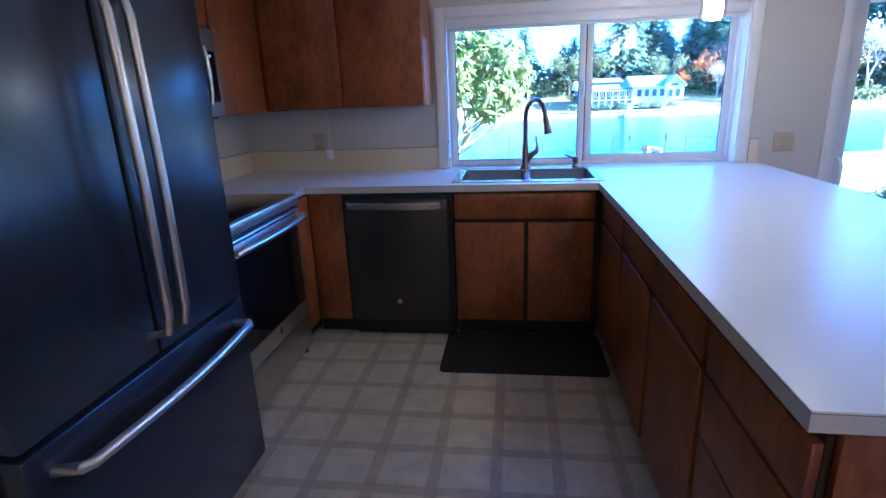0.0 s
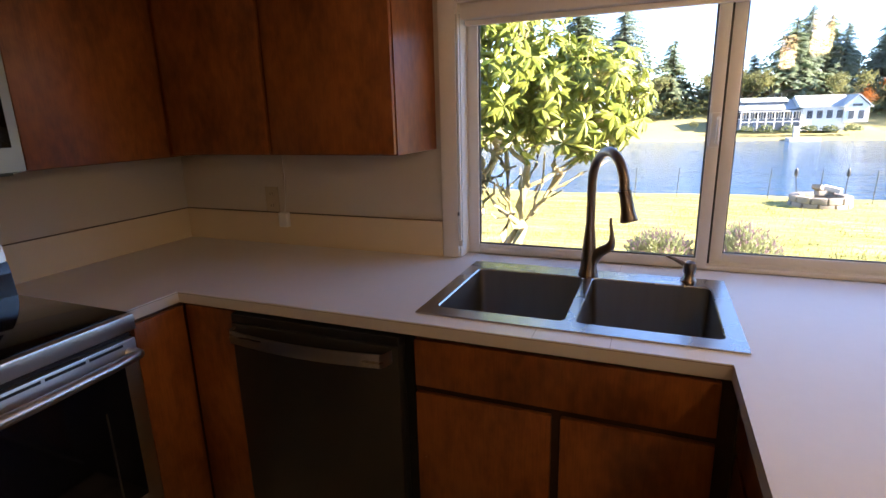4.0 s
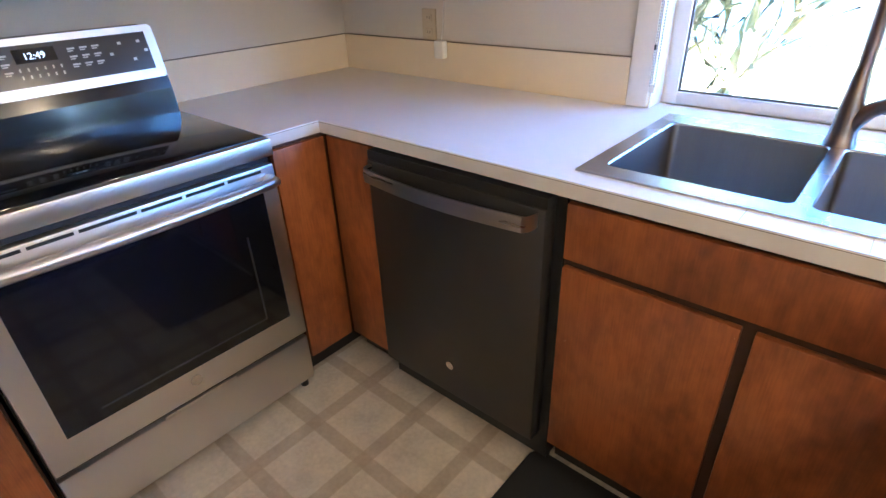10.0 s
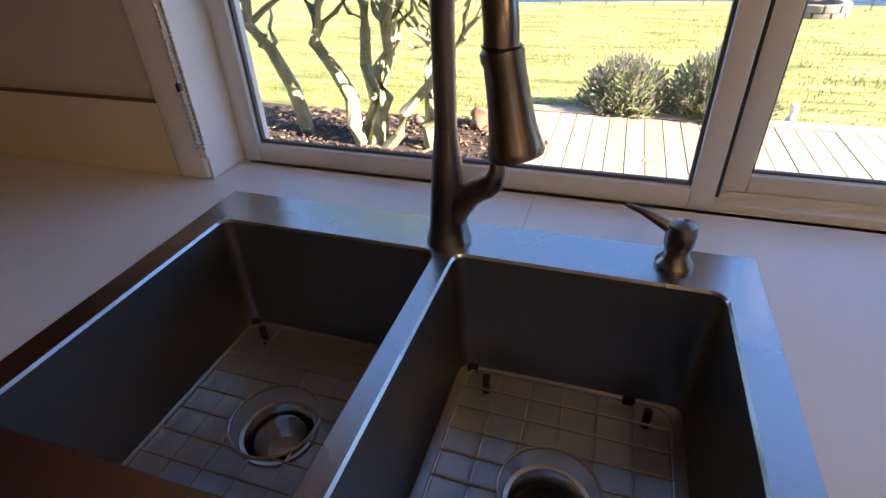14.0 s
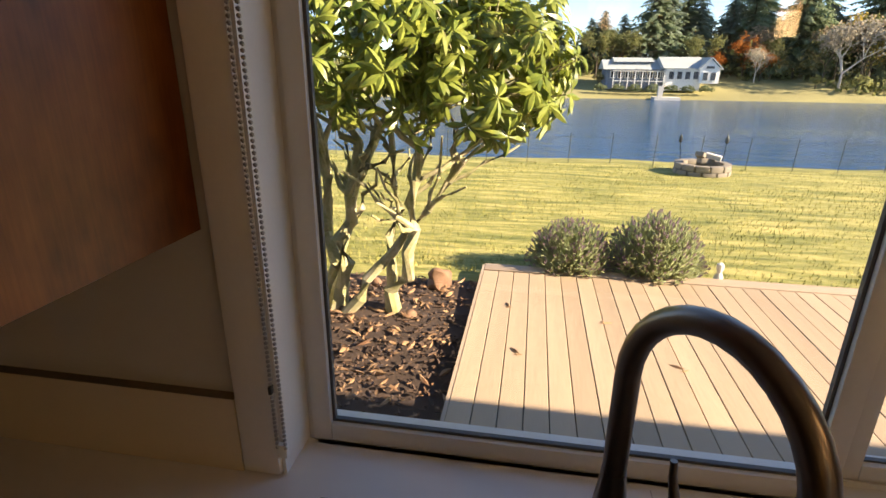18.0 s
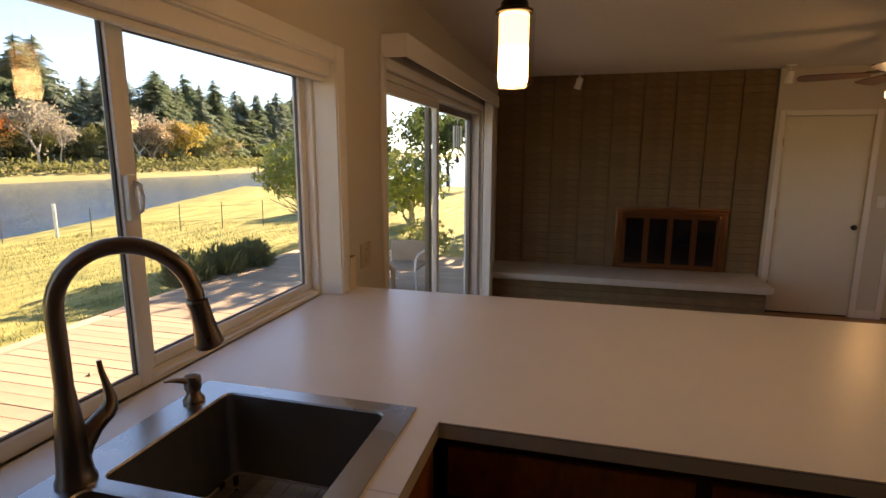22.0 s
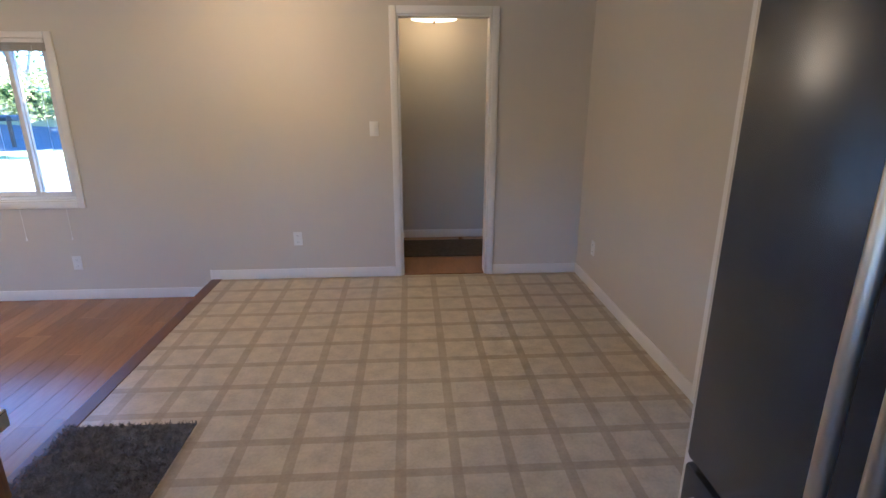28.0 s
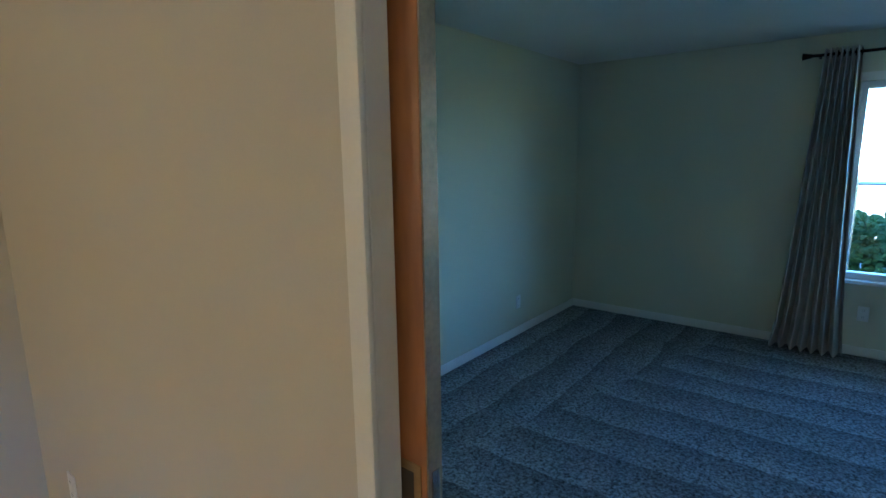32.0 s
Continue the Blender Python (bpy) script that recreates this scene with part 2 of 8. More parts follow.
def cut_pile():
    """Cut-pile carpet: mixed dark and light yarn ends, brushed into stripes by a vacuum cleaner."""
    m = mat("carpet", (0.275, 0.28, 0.29), 0.95, var=0.25, scale=2.5, fine=140, bump=0.0)
    n, l = m.node_tree.nodes, m.node_tree.links
    b = n["Principled BSDF"]
    src = b.inputs["Base Color"].links[0].from_socket
    co = n.new("ShaderNodeTexCoord")
    v = n.new("ShaderNodeTexNoise")
    v.inputs["Scale"].default_value, v.inputs["Detail"].default_value, v.inputs["Roughness"].default_value = 62, 5, 0.8
    l.new(co.outputs["Object"], v.inputs["Vector"])
    vr = n.new("ShaderNodeMapRange")
    vr.inputs[1].default_value, vr.inputs[2].default_value, vr.inputs[3].default_value, vr.inputs[4].default_value = 0.38, 0.63, 0.12, 1.9
    l.new(v.outputs[0], vr.inputs[0])
    sep = n.new("ShaderNodeSeparateXYZ")
    l.new(co.outputs["Object"], sep.inputs[0])
    wob = n.new("ShaderNodeTexNoise")
    wob.inputs["Scale"].default_value, wob.inputs["Detail"].default_value = 1.3, 4
    l.new(co.outputs["Object"], wob.inputs["Vector"])

    def stripe(axis, pitch, lo, hi):
        a = n.new("ShaderNodeMath")
        a.operation = "MULTIPLY_ADD"
        l.new(wob.outputs[0], a.inputs[0])
        a.inputs[1].default_value = 0.16
        l.new(sep.outputs[axis], a.inputs[2])
        f = n.new("ShaderNodeMath")
        f.operation = "WRAP"
        l.new(a.outputs[0], f.inputs[0])
        f.inputs[1].default_value, f.inputs[2].default_value = pitch, 0.0
        r = n.new("ShaderNodeMapRange")
        r.inputs[1].default_value, r.inputs[2].default_value, r.inputs[3].default_value, r.inputs[4].default_value = 0.0, pitch, lo, hi
        l.new(f.outputs[0], r.inputs[0])
        return r

    s1, s2 = stripe(0, 0.34, 0.66, 1.26), stripe(1, 0.30, 0.68, 1.24)
    side = n.new("ShaderNodeMath")
    side.operation = "GREATER_THAN"
    ad = n.new("ShaderNodeMath")
    ad.operation = "MULTIPLY_ADD"
    l.new(sep.outputs[0], ad.inputs[0])
    ad.inputs[1].default_value = 0.28
    l.new(sep.outputs[1], ad.inputs[2])
    l.new(ad.outputs[0], side.inputs[0])
    side.inputs[1].default_value = -1.45
    mx = n.new("ShaderNodeMix")
    mx.data_type = "FLOAT"
    l.new(side.outputs[0], mx.inputs[0])
    l.new(s2.outputs[0], mx.inputs[2])
    l.new(s1.outputs[0], mx.inputs[3])
    pr = n.new("ShaderNodeMath")
    pr.operation = "MULTIPLY"
    l.new(mx.outputs[0], pr.inputs[0])
    l.new(vr.outputs[0], pr.inputs[1])
    hs = n.new("ShaderNodeHueSaturation")
    l.new(pr.outputs[0], hs.inputs["Value"])
    l.new(src, hs.inputs["Color"])
    l.new(hs.outputs[0], b.inputs["Base Color"])
    bp = n.new("ShaderNodeBump")
    bp.inputs["Strength"].default_value, bp.inputs["Distance"].default_value = 0.9, 0.012
    l.new(v.outputs[0], bp.inputs["Height"])
    l.new(bp.outputs[0], b.inputs["Normal"])
    return m


M_CARPET = cut_pile()
M_RUG = mat("rug_shag", (0.17, 0.16, 0.155), 0.95, var=0.5, scale=25, fine=160, bump=0.9)
M_MAT = mat("rubber_mat", (0.012, 0.012, 0.012), 0.6, var=0.2)
M_BRICK = mat("brick_brown", (0.20, 0.135, 0.072), 0.85, var=0.25, scale=14, fine=120, bump=0.6)
M_MORTAR = mat("mortar", (0.15, 0.105, 0.06), 0.9, var=0.2, scale=10, bump=0.5)
M_HEARTH = mat("hearth_slab", (0.55, 0.52, 0.47), 0.6, var=0.12, scale=8, bump=0.2)
M_COPPER = mat("copper_brown", (0.26, 0.125, 0.065), 0.32, metal=0.9, var=0.15)
M_GRASS = mat("lawn", (0.47, 0.40, 0.135), 0.9, var=0.25, scale=2.6, fine=26, bump=0.9, stretch=(0.3, 1.9, 1), dark=(0.13, 0.155, 0.03))
for node in M_GRASS.node_tree.nodes:
    if node.type == "VALTORGB":
        node.color_ramp.elements[0].position, node.color_ramp.elements[1].position = 0.39, 0.60
        node.color_ramp.elements.new(0.5).color = (0.30, 0.29, 0.075, 1)
    elif node.type == "BUMP":
        node.inputs["Distance"].default_value = 0.03
    elif node.type == "TEX_NOISE":
        node.inputs["Roughness"].default_value = 0.7
M_DECK = mat("deck_board", (0.46, 0.34, 0.23), 0.7, var=0.18, scale=5, fine=60, bump=0.25, stretch=(1, 0.12, 1))
M_SOIL = mat("bark_soil", (0.065, 0.04, 0.028), 0.95, var=0.5, scale=20, fine=90, bump=0.9)
M_SHINGLE = mat("exterior_siding", (0.4, 0.38, 0.34), 0.8, var=0.1)
M_SPLASH = mat("splash_cream", (0.72, 0.60, 0.42), 0.4, var=0.05, scale=4, fine=200)
M_SLATESIDE = mat("refrigerator_side", (0.03, 0.03, 0.032), 0.5, var=0.06, scale=3, fine=20, bump=0.0, gloss_var=0.02)
M_GRID = mat("grid_wire", (0.40, 0.34, 0.28), 0.32, metal=1.0, var=0.15)
M_CHROME = mat("badge_steel", (0.6, 0.58, 0.56), 0.25, metal=1.0)
M_STEELDARK = mat("dark_brushed_steel", (0.48, 0.45, 0.41), 0.3, metal=1.0, stretch=(1, 1, 8))
M_WATER = mat("lake_water", (0.012, 0.068, 0.165), 0.10, var=0.1, scale=0.4, fine=1.3, bump=0.9, stretch=(0.45, 1.6, 1), gloss_var=0.02)
M_GRASSFAR = mat("far_grass", (0.30, 0.27, 0.11), 0.95, var=0.35, scale=0.12, fine=2.0, bump=0.1)
M_WOODDARK = mat("old_timber", (0.08, 0.055, 0.035), 0.85, var=0.3)
M_DECKSIDE = mat("deck_border", (0.44, 0.33, 0.24), 0.75, var=0.15, scale=5, fine=60, bump=0.2, stretch=(0.12, 1, 1))
M_BARK = mat("mossy_bark", (0.42, 0.36, 0.25), 0.9, var=0.5, scale=10, fine=60, bump=0.7, dark=(0.20, 0.21, 0.05))
M_RHODO = mat("rhododendron_leaf", (0.34, 0.36, 0.07), 0.34, var=0.3, scale=7, fine=30, bump=0.05, dark=(0.06, 0.13, 0.025))
M_LAV = mat("lavender_leaf", (0.42, 0.46, 0.26), 0.8, var=0.35, scale=6, fine=40)
M_LAVTIP = mat("lavender_flower", (0.33, 0.24, 0.27), 0.9, var=0.3)
M_DARKBUSH = mat("bush_leaf", (0.17, 0.21, 0.10), 0.6, var=0.5, scale=8, fine=40)
M_ROCK = mat("brown_rock", (0.25, 0.14, 0.085), 0.9, var=0.4, scale=12, fine=60, bump=0.6)
M_DEADLEAF = mat("dead_leaf", (0.36, 0.23, 0.12), 0.8, var=0.6, scale=7, fine=30, dark=(0.16, 0.06, 0.03))
M_STONE = mat("grey_block", (0.24, 0.21, 0.17), 0.9, var=0.3, scale=14, fine=70, bump=0.5)
M_STONEPALE = mat("pale_block", (0.55, 0.53, 0.48), 0.85, var=0.15, scale=10)
M_STAKE = mat("green_stake", (0.06, 0.065, 0.045), 0.7, var=0.2)
M_REED = mat("reed", (0.06, 0.065, 0.025), 0.9, var=0.4)
M_ROOF = mat("far_roof", (0.36, 0.40, 0.40), 0.8, var=0.1, scale=1.5)
M_BLUEWALL = mat("blue_grey_siding", (0.17, 0.21, 0.27), 0.8, var=0.1, scale=1.5)
M_TANWALL = mat("tan_siding", (0.33, 0.29, 0.22), 0.8, var=0.1, scale=1.5)
M_DARKPANE = mat("far_pane", (0.04, 0.05, 0.07), 0.15, var=0.2, scale=1)
M_BARKFAR = mat("dark_bark", (0.10, 0.075, 0.05), 0.95, var=0.3, scale=2)
M_BARKPALE = mat("pale_bark", (0.55, 0.50, 0.44), 0.95, var=0.3, scale=2)
M_FIR = mat("fir_needles", (0.25, 0.32, 0.19), 0.9, var=0.5, scale=0.6, fine=4, bump=0)
M_FIRBLUE = mat("fir_needles_blue", (0.28, 0.345, 0.26), 0.9, var=0.5, scale=0.6, fine=4, bump=0)
M_ORANGE = mat("orange_leaf", (0.46, 0.17, 0.04), 0.9, var=0.4, scale=0.9, fine=4, bump=0)
M_OLIVE = mat("olive_leaf", (0.22, 0.23, 0.09), 0.9, var=0.45, scale=0.9, fine=4, bump=0)
M_YELLOW = mat("yellow_leaf", (0.48, 0.36, 0.09), 0.9, var=0.4, scale=0.9, fine=4, bump=0)
M_BROWN = mat("sparse_leaf", (0.42, 0.38, 0.30), 0.9, var=0.4, scale=0.9, fine=4, bump=0)
M_TAN = mat("tan_leaf", (0.50, 0.39, 0.26), 0.9, var=0.4, scale=0.9, fine=4, bump=0)
M_THICKET = mat("thicket_leaf", (0.30, 0.33, 0.12), 0.85, var=0.5, scale=0.8, fine=5, bump=0, dark=(0.08, 0.10, 0.03))
M_CHIP = mat("bark_chip", (0.12, 0.07, 0.045), 0.95, var=0.6, scale=12, fine=60, bump=0.3, dark=(0.03, 0.02, 0.015))
M_ROOFOWN = mat("soffit_paint", (0.5, 0.46, 0.4), 0.8, var=0.1)
M_GASKET = mat("gasket", (0.10, 0.11, 0.12), 0.6, var=0.1)
M_CHAIN = mat("bead_chain", (0.5, 0.48, 0.45), 0.3, metal=1.0)
# White door frame standing in shade; the darkness is put into the colour.
M_DOORSHADE = mat("shaded_door_frame", (0.20, 0.18, 0.15), 0.4, var=0.1)
M_BLINDSLAT = mat("blind_slat", (0.78, 0.76, 0.72), 0.5, var=0.04)
M_SHADE = mat("shade_fabric", (0.42, 0.39, 0.34), 0.9, var=0.15, scale=20)
M_WOODORANGE = mat("door_birch", (0.38, 0.15, 0.045), 0.4, var=0.3, scale=5, fine=60, bump=0.05, stretch=(1, 1, 0.2))
M_EDGEBROWN = mat("worn_edge", (0.22, 0.18, 0.13), 0.4, var=0.45, scale=8)
M_BRASS = mat("aged_brass", (0.45, 0.30, 0.13), 0.35, metal=1.0, var=0.15)
LAMP = 0.7
M_DARKMETAL = mat("oil_rubbed_bronze", (0.03, 0.022, 0.016), 0.4, metal=0.7, var=0.2)
M_BRONZE = mat("antique_bronze", (0.14, 0.095, 0.055), 0.35, metal=0.9, var=0.2)
M_FANBLADE = mat("fan_blade_walnut", (0.13, 0.06, 0.03), 0.35, var=0.3, scale=6)
M_GLOBE = glow("globe_glass", (1.0, 0.86, 0.62), 0.5)
M_PENDGLOW = glow("pendant_glass", (1.0, 0.72, 0.42), 6.5)
M_PENDTOP = glow("pendant_glass_upper", (1.0, 0.60, 0.28), 1.5)
M_DRUMGLOW = glow("drum_fabric", (1.0, 0.66, 0.30), 0.35)
M_FLUSHGLOW = glow("flush_fabric", (1.0, 0.68, 0.34), 0.32)
M_CLEARGLASS = clear_glass("lamp_glass", (0.97, 0.95, 0.92), 0.0, 0.08)
M_CORD = mat("brown_cord", (0.06, 0.035, 0.02), 0.6)
M_SINKRIM = mat("sink_rim_steel", (0.46, 0.45, 0.44), 0.27, metal=1.0, var=0.05, scale=4, fine=60, bump=0.0, gloss_var=0.03)
M_GLOSSBLACK = mat("gloss_black", (0.01, 0.01, 0.011), 0.14, var=0.2, bump=0)
M_PANELGREY = mat("control_glass_grey", (0.035, 0.034, 0.033), 0.18, var=0.1, bump=0)
M_LED = glow("clock_led", (0.75, 0.88, 1.0), 0.07)
M_MARK = mat("panel_print", (0.5, 0.5, 0.48), 0.5)
M_MESHGREY = mat("microwave_mesh", (0.03, 0.029, 0.027), 0.16, var=0.1, scale=4, fine=900, bump=0.05)
M_HALLRUG = mat("hall_runner", (0.075, 0.055, 0.045), 0.95, var=0.5, scale=30, fine=160, bump=0.8)
M_CURTAIN = mat("curtain_cloth", (0.64, 0.59, 0.54), 0.9, var=0.12, scale=8, fine=260, bump=0.2)
M_HEDGE = mat("hedge_leaf", (0.07, 0.12, 0.03), 0.7, var=0.5, scale=3, fine=20, bump=0)
M_STREETLEAF = mat("street_leaf", (0.09, 0.13, 0.04), 0.8, var=0.5, scale=1.2, fine=6, bump=0)
M_CONCRETE = mat("pale_concrete", (0.19, 0.185, 0.175), 0.9, var=0.15, scale=0.6, fine=20, bump=0.2)
M_ROAD = mat("asphalt", (0.06, 0.063, 0.07), 0.9, var=0.2, scale=0.6, fine=30, bump=0.3)


def per_piece(m, lo, hi):
    """Varies a material's brightness from piece to piece."""
    n, l = m.node_tree.nodes, m.node_tree.links
    b = n["Principled BSDF"]
    src = b.inputs["Base Color"].links[0].from_socket
    oi = n.new("ShaderNodeObjectInfo")
    hs = n.new("ShaderNodeHueSaturation")
    mr = n.new("ShaderNodeMapRange")
    mr.inputs[3].default_value, mr.inputs[4].default_value = lo, hi
    l.new(oi.outputs["Random"], mr.inputs[0])
    l.new(mr.outputs[0], hs.inputs["Value"])
    l.new(src, hs.inputs["Color"])
    l.new(hs.outputs[0], b.inputs["Base Color"])
    return m


M_PLANK = per_piece(mat("oak_plank", (0.36, 0.19, 0.09), 0.24, var=0.25, scale=5, fine=50, bump=0.03, stretch=(1, 0.15, 1)), 0.85, 1.12)
per_piece(M_BRICK, 0.93, 1.07)
per_piece(M_DECK, 0.88, 1.1)
M_WATER.node_tree.nodes["Principled BSDF"].inputs["Specular IOR Level"].default_value = 0.24
for node in M_WATER.node_tree.nodes:
    if node.type == "BUMP":
        node.inputs["Distance"].default_value = 0.16


def leaf_glow(m, amount):
    """Lets light pass through thin leaves."""
    n, l = m.node_tree.nodes, m.node_tree.links
    b = n["Principled BSDF"]
    t, x = n.new("ShaderNodeBsdfTranslucent"), n.new("ShaderNodeMixShader")
    l.new(b.inputs["Base Color"].links[0].from_socket, t.inputs[0])
    x.inputs[0].default_value = amount
    l.new(b.outputs[0], x.inputs[1])
    l.new(t.outputs[0], x.inputs[2])
    l.new(x.outputs[0], n["Material Output"].inputs[0])


for m_ in (M_LAV, M_LAVTIP, M_DARKBUSH, M_HEDGE, M_STREETLEAF, M_THICKET):
    leaf_glow(m_, 0.45)
for m_ in (M_FIR, M_FIRBLUE, M_ORANGE, M_OLIVE, M_YELLOW, M_TAN, M_BROWN):
    leaf_glow(m_, 0.5)
leaf_glow(M_RHODO, 0.3)

M_JOINT = mat("laminate_joint", (0.50, 0.47, 0.43), 0.5, var=0.1)
M_TANPL = mat("aged_plastic", (0.50, 0.41, 0.27), 0.4, var=0.06)

# ---- mesh helpers ----
def box(bm, x0, x1, y0, y1, z0, z1, bev=0.0):
    """A box between two corners, with its edges softened where asked."""
    vs = [bm.verts.new((x, y, z)) for z in (z0, z1) for y in (y0, y1) for x in (x0, x1)]
    fs = [bm.faces.new([vs[i] for i in q]) for q in ((0, 2, 3, 1), (4, 5, 7, 6), (0, 1, 5, 4), (2, 6, 7, 3), (0, 4, 6, 2), (1, 3, 7, 5))]
    if bev:
        es = list({e for f in fs for e in f.edges})
        bmesh.ops.bevel(bm, geom=es, offset=bev, segments=2, affect="EDGES", profile=0.5)
    return bm


def boxes(*rows, bev=0.0):
    bm = bmesh.new()
    for r in rows:
        box(bm, *r, bev=bev)
    return bm


def rod(bm, a, b, r0, r1=None, seg=12):
    """A capped rod from a to b."""
    a, b = Vector(a), Vector(b)
    d = (b - a)
    q = d.to_track_quat("Z", "Y").to_matrix().to_4x4()
    bmesh.ops.create_cone(bm, cap_ends=True, segments=seg, radius1=r0, radius2=r0 if r1 is None else r1, depth=d.length, matrix=Matrix.Translation((a + b) / 2) @ q)
    return bm


def tube(bm, pts, radii, seg=12, cap=True):
    """A tube along points with a radius at each."""
    pts = [Vector(p) for p in pts]
    rings, up = [], Vector((0, 0, 1))
    for i, p in enumerate(pts):
        d = (pts[min(i + 1, len(pts) - 1)] - pts[max(i - 1, 0)]).normalized()
        s = d.cross(up)
        if s.length < 0.05:
            s = d.cross(Vector((0, 1, 0)))
        s.normalize()
        u = s.cross(d)
        r = radii[i] if isinstance(radii, (list, tuple)) else radii
        rings.append([bm.verts.new(p + r * (math.cos(a) * s + math.sin(a) * u)) for a in [2 * math.pi * k / seg for k in range(seg)]])
    for r0, r1 in zip(rings, rings[1:]):
        best = min(range(seg), key=lambda k: (r1[k].co - r0[0].co).length)
        r1[:] = r1[best:] + r1[:best]
        for k in range(seg):
            bm.faces.new((r0[k], r0[(k + 1) % seg], r1[(k + 1) % seg], r1[k]))
    if cap:
        bm.faces.new(rings[0][::-1])
        bm.faces.new(rings[-1])
    return bm


def lathe(bm, prof, cx, cy, cz, seg=24, cap=True):
    """A turned shape from rows of radius and height."""
    rings = [[bm.verts.new((cx + r * math.cos(2 * math.pi * k / seg), cy + r * math.sin(2 * math.pi * k / seg), cz + z)) for k in range(seg)] for r, z in prof]
    for a, b in zip(rings, rings[1:]):
        for k in range(seg):
            bm.faces.new((a[k], a[(k + 1) % seg], b[(k + 1) % seg], b[k]))
    if cap and prof[0][0] > 1e-4:
        bm.faces.new(rings[0][::-1])
    if cap and prof[-1][0] > 1e-4:
        bm.faces.new(rings[-1])
    return bm


def to_mesh(bm, name, material, smooth=False):
    bmesh.ops.recalc_face_normals(bm, faces=bm.faces[:])
    me = bpy.data.meshes.new(name)
    bm.to_mesh(me)
    bm.free()
    me.materials.append(material)
    if smooth:
        me.shade_smooth()
        me.set_sharp_from_angle(angle=radians(38))
    return me


def thing(name, at, label, category, group="", kind=""):
    """An empty at the base of a thing, for its parts."""
    ob = new(name)
    ob.location = at
    ob.empty_display_size = 0.05
    return tagged(ob, label, category, group, kind)


def root_place(ob):
    v = Vector((0, 0, 0))
    while ob:
        v += Vector(ob.location)
        ob = ob.parent
    return v


def part(name, bm, material, parent, label="", smooth=True):
    """One mesh under a thing or a part; bm is in world metres."""
    bmesh.ops.translate(bm, verts=bm.verts[:], vec=-root_place(parent))
    ob = new(name, to_mesh(bm, name, material, smooth))
    ob.parent = parent
    if label:
        ob["label"] = label
    return ob


def solid(name, bm, material, label="", category="", group="", kind="", smooth=True):
    """A thing of one mesh, with its origin at the middle of its base."""
    lo = [min(v.co[i] for v in bm.verts) for i in range(3)]
    hi = [max(v.co[i] for v in bm.verts) for i in range(3)]
    at = Vector(((lo[0] + hi[0]) / 2, (lo[1] + hi[1]) / 2, lo[2]))
    bmesh.ops.translate(bm, verts=bm.verts[:], vec=-at)
    ob = new(name, to_mesh(bm, name, material, smooth))
    ob.location = at
    return tagged(ob, label, category, group, kind)


def wall_boxes(axis, a0, a1, c0, c1, z0, z1, holes):
    """A wall along x or y between a0 and a1, c0 to c1 thick, with openings (from, to, bottom, top) cut through it."""
    rows, at = [], a0
    for h0, h1, b, t in sorted(holes):
        rows.append((at, h0, z0, z1))
        if b > z0:
            rows.append((h0, h1, z0, b))
        if t < z1:
            rows.append((h0, h1, t, z1))
        at = h1
    rows.append((at, a1, z0, z1))
    bm = bmesh.new()
    for p, q, z_a, z_b in rows:
        if q - p > 1e-4:
            box(bm, p, q, c0, c1, z_a, z_b) if axis == "x" else box(bm, c0, c1, p, q, z_a, z_b)
    return bm


# ---- the house: kitchen floor at 0, the living room one step down ----
LOW, CEIL, CT = -0.145, 2.34, 0.915
XL, XLR, YW, YR, XF, STEP = -1.91, -1.85, 4.48, -1.51, 5.41, 1.15
NOSE = 0.085  # width of the wooden step edge
YO = YW + 0.16


def setting(name, bm, material, label="", smooth=False):
    ob = new(name, to_mesh(bm, name, material, smooth))
    return tagged(ob, label or name.replace("_", " "), name.split("_")[0], kind="structure")


WIN_L, WIN_R, WIN_B, WIN_T = -0.50, 1.29, 0.905, 1.845
SLD_L, SLD_R, SLD_T = 1.84, 4.47, 1.90
W2_L, W2_R, W2_B, W2_T = 2.17, 4.58, 0.68, 1.87
HALL_L, HALL_R, HALL_T = -1.066, -0.352, 2.05
setting("floor_kitchen", boxes((XL - 0.1, STEP, YR - 0.12, YW, -0.04, 0.0)), M_VINYL, "cream sheet vinyl floor with a taupe lattice print")
setting("wall_window", wall_boxes("x", XL - 0.14, XF + 0.15, YW, YO, LOW, CEIL + 0.2, [(WIN_L, WIN_R, 0.876, WIN_T), (SLD_L, SLD_R, LOW, SLD_T)]), M_WALL, "beige painted wall with window and patio door")
setting("wall_range", boxes((XL - 0.14, XL, 1.66, YW, 0, CEIL)), M_WALL, "beige painted wall behind the range")
setting("wall_pocket_door", wall_boxes("y", YR, 1.66, XLR - 0.14, XLR, 0, CEIL, [(0.462, 1.33, 0, 2.04)]), M_WALL, "beige painted wall with a pocket door opening")
setting("wall_stub", boxes((XL, -1.13, 1.60, 1.715, 0, CEIL)), M_WALL, "short beige wall beside the refrigerator")
setting("wall_rear", wall_boxes("x", XLR - 0.14, XF + 0.15, YR - 0.12, YR, LOW, CEIL + 0.2, [(HALL_L, HALL_R, 0, HALL_T), (W2_L, W2_R, W2_B, W2_T)]), M_WALL, "grey beige painted wall with window and hall opening")
setting("wall_far", wall_boxes("y", YR, 1.665, XF, XF + 0.15, LOW, CEIL, [(-1.25, 0.52, LOW, 1.87), (0.805, 1.58, LOW, 1.88)]), M_WALL, "beige painted wall with door and closet")
setting("ceiling", boxes((XLR - 0.14, XF + 0.15, YR - 0.12, YO, CEIL, CEIL + 0.12)), M_CEIL, "white painted ceiling")
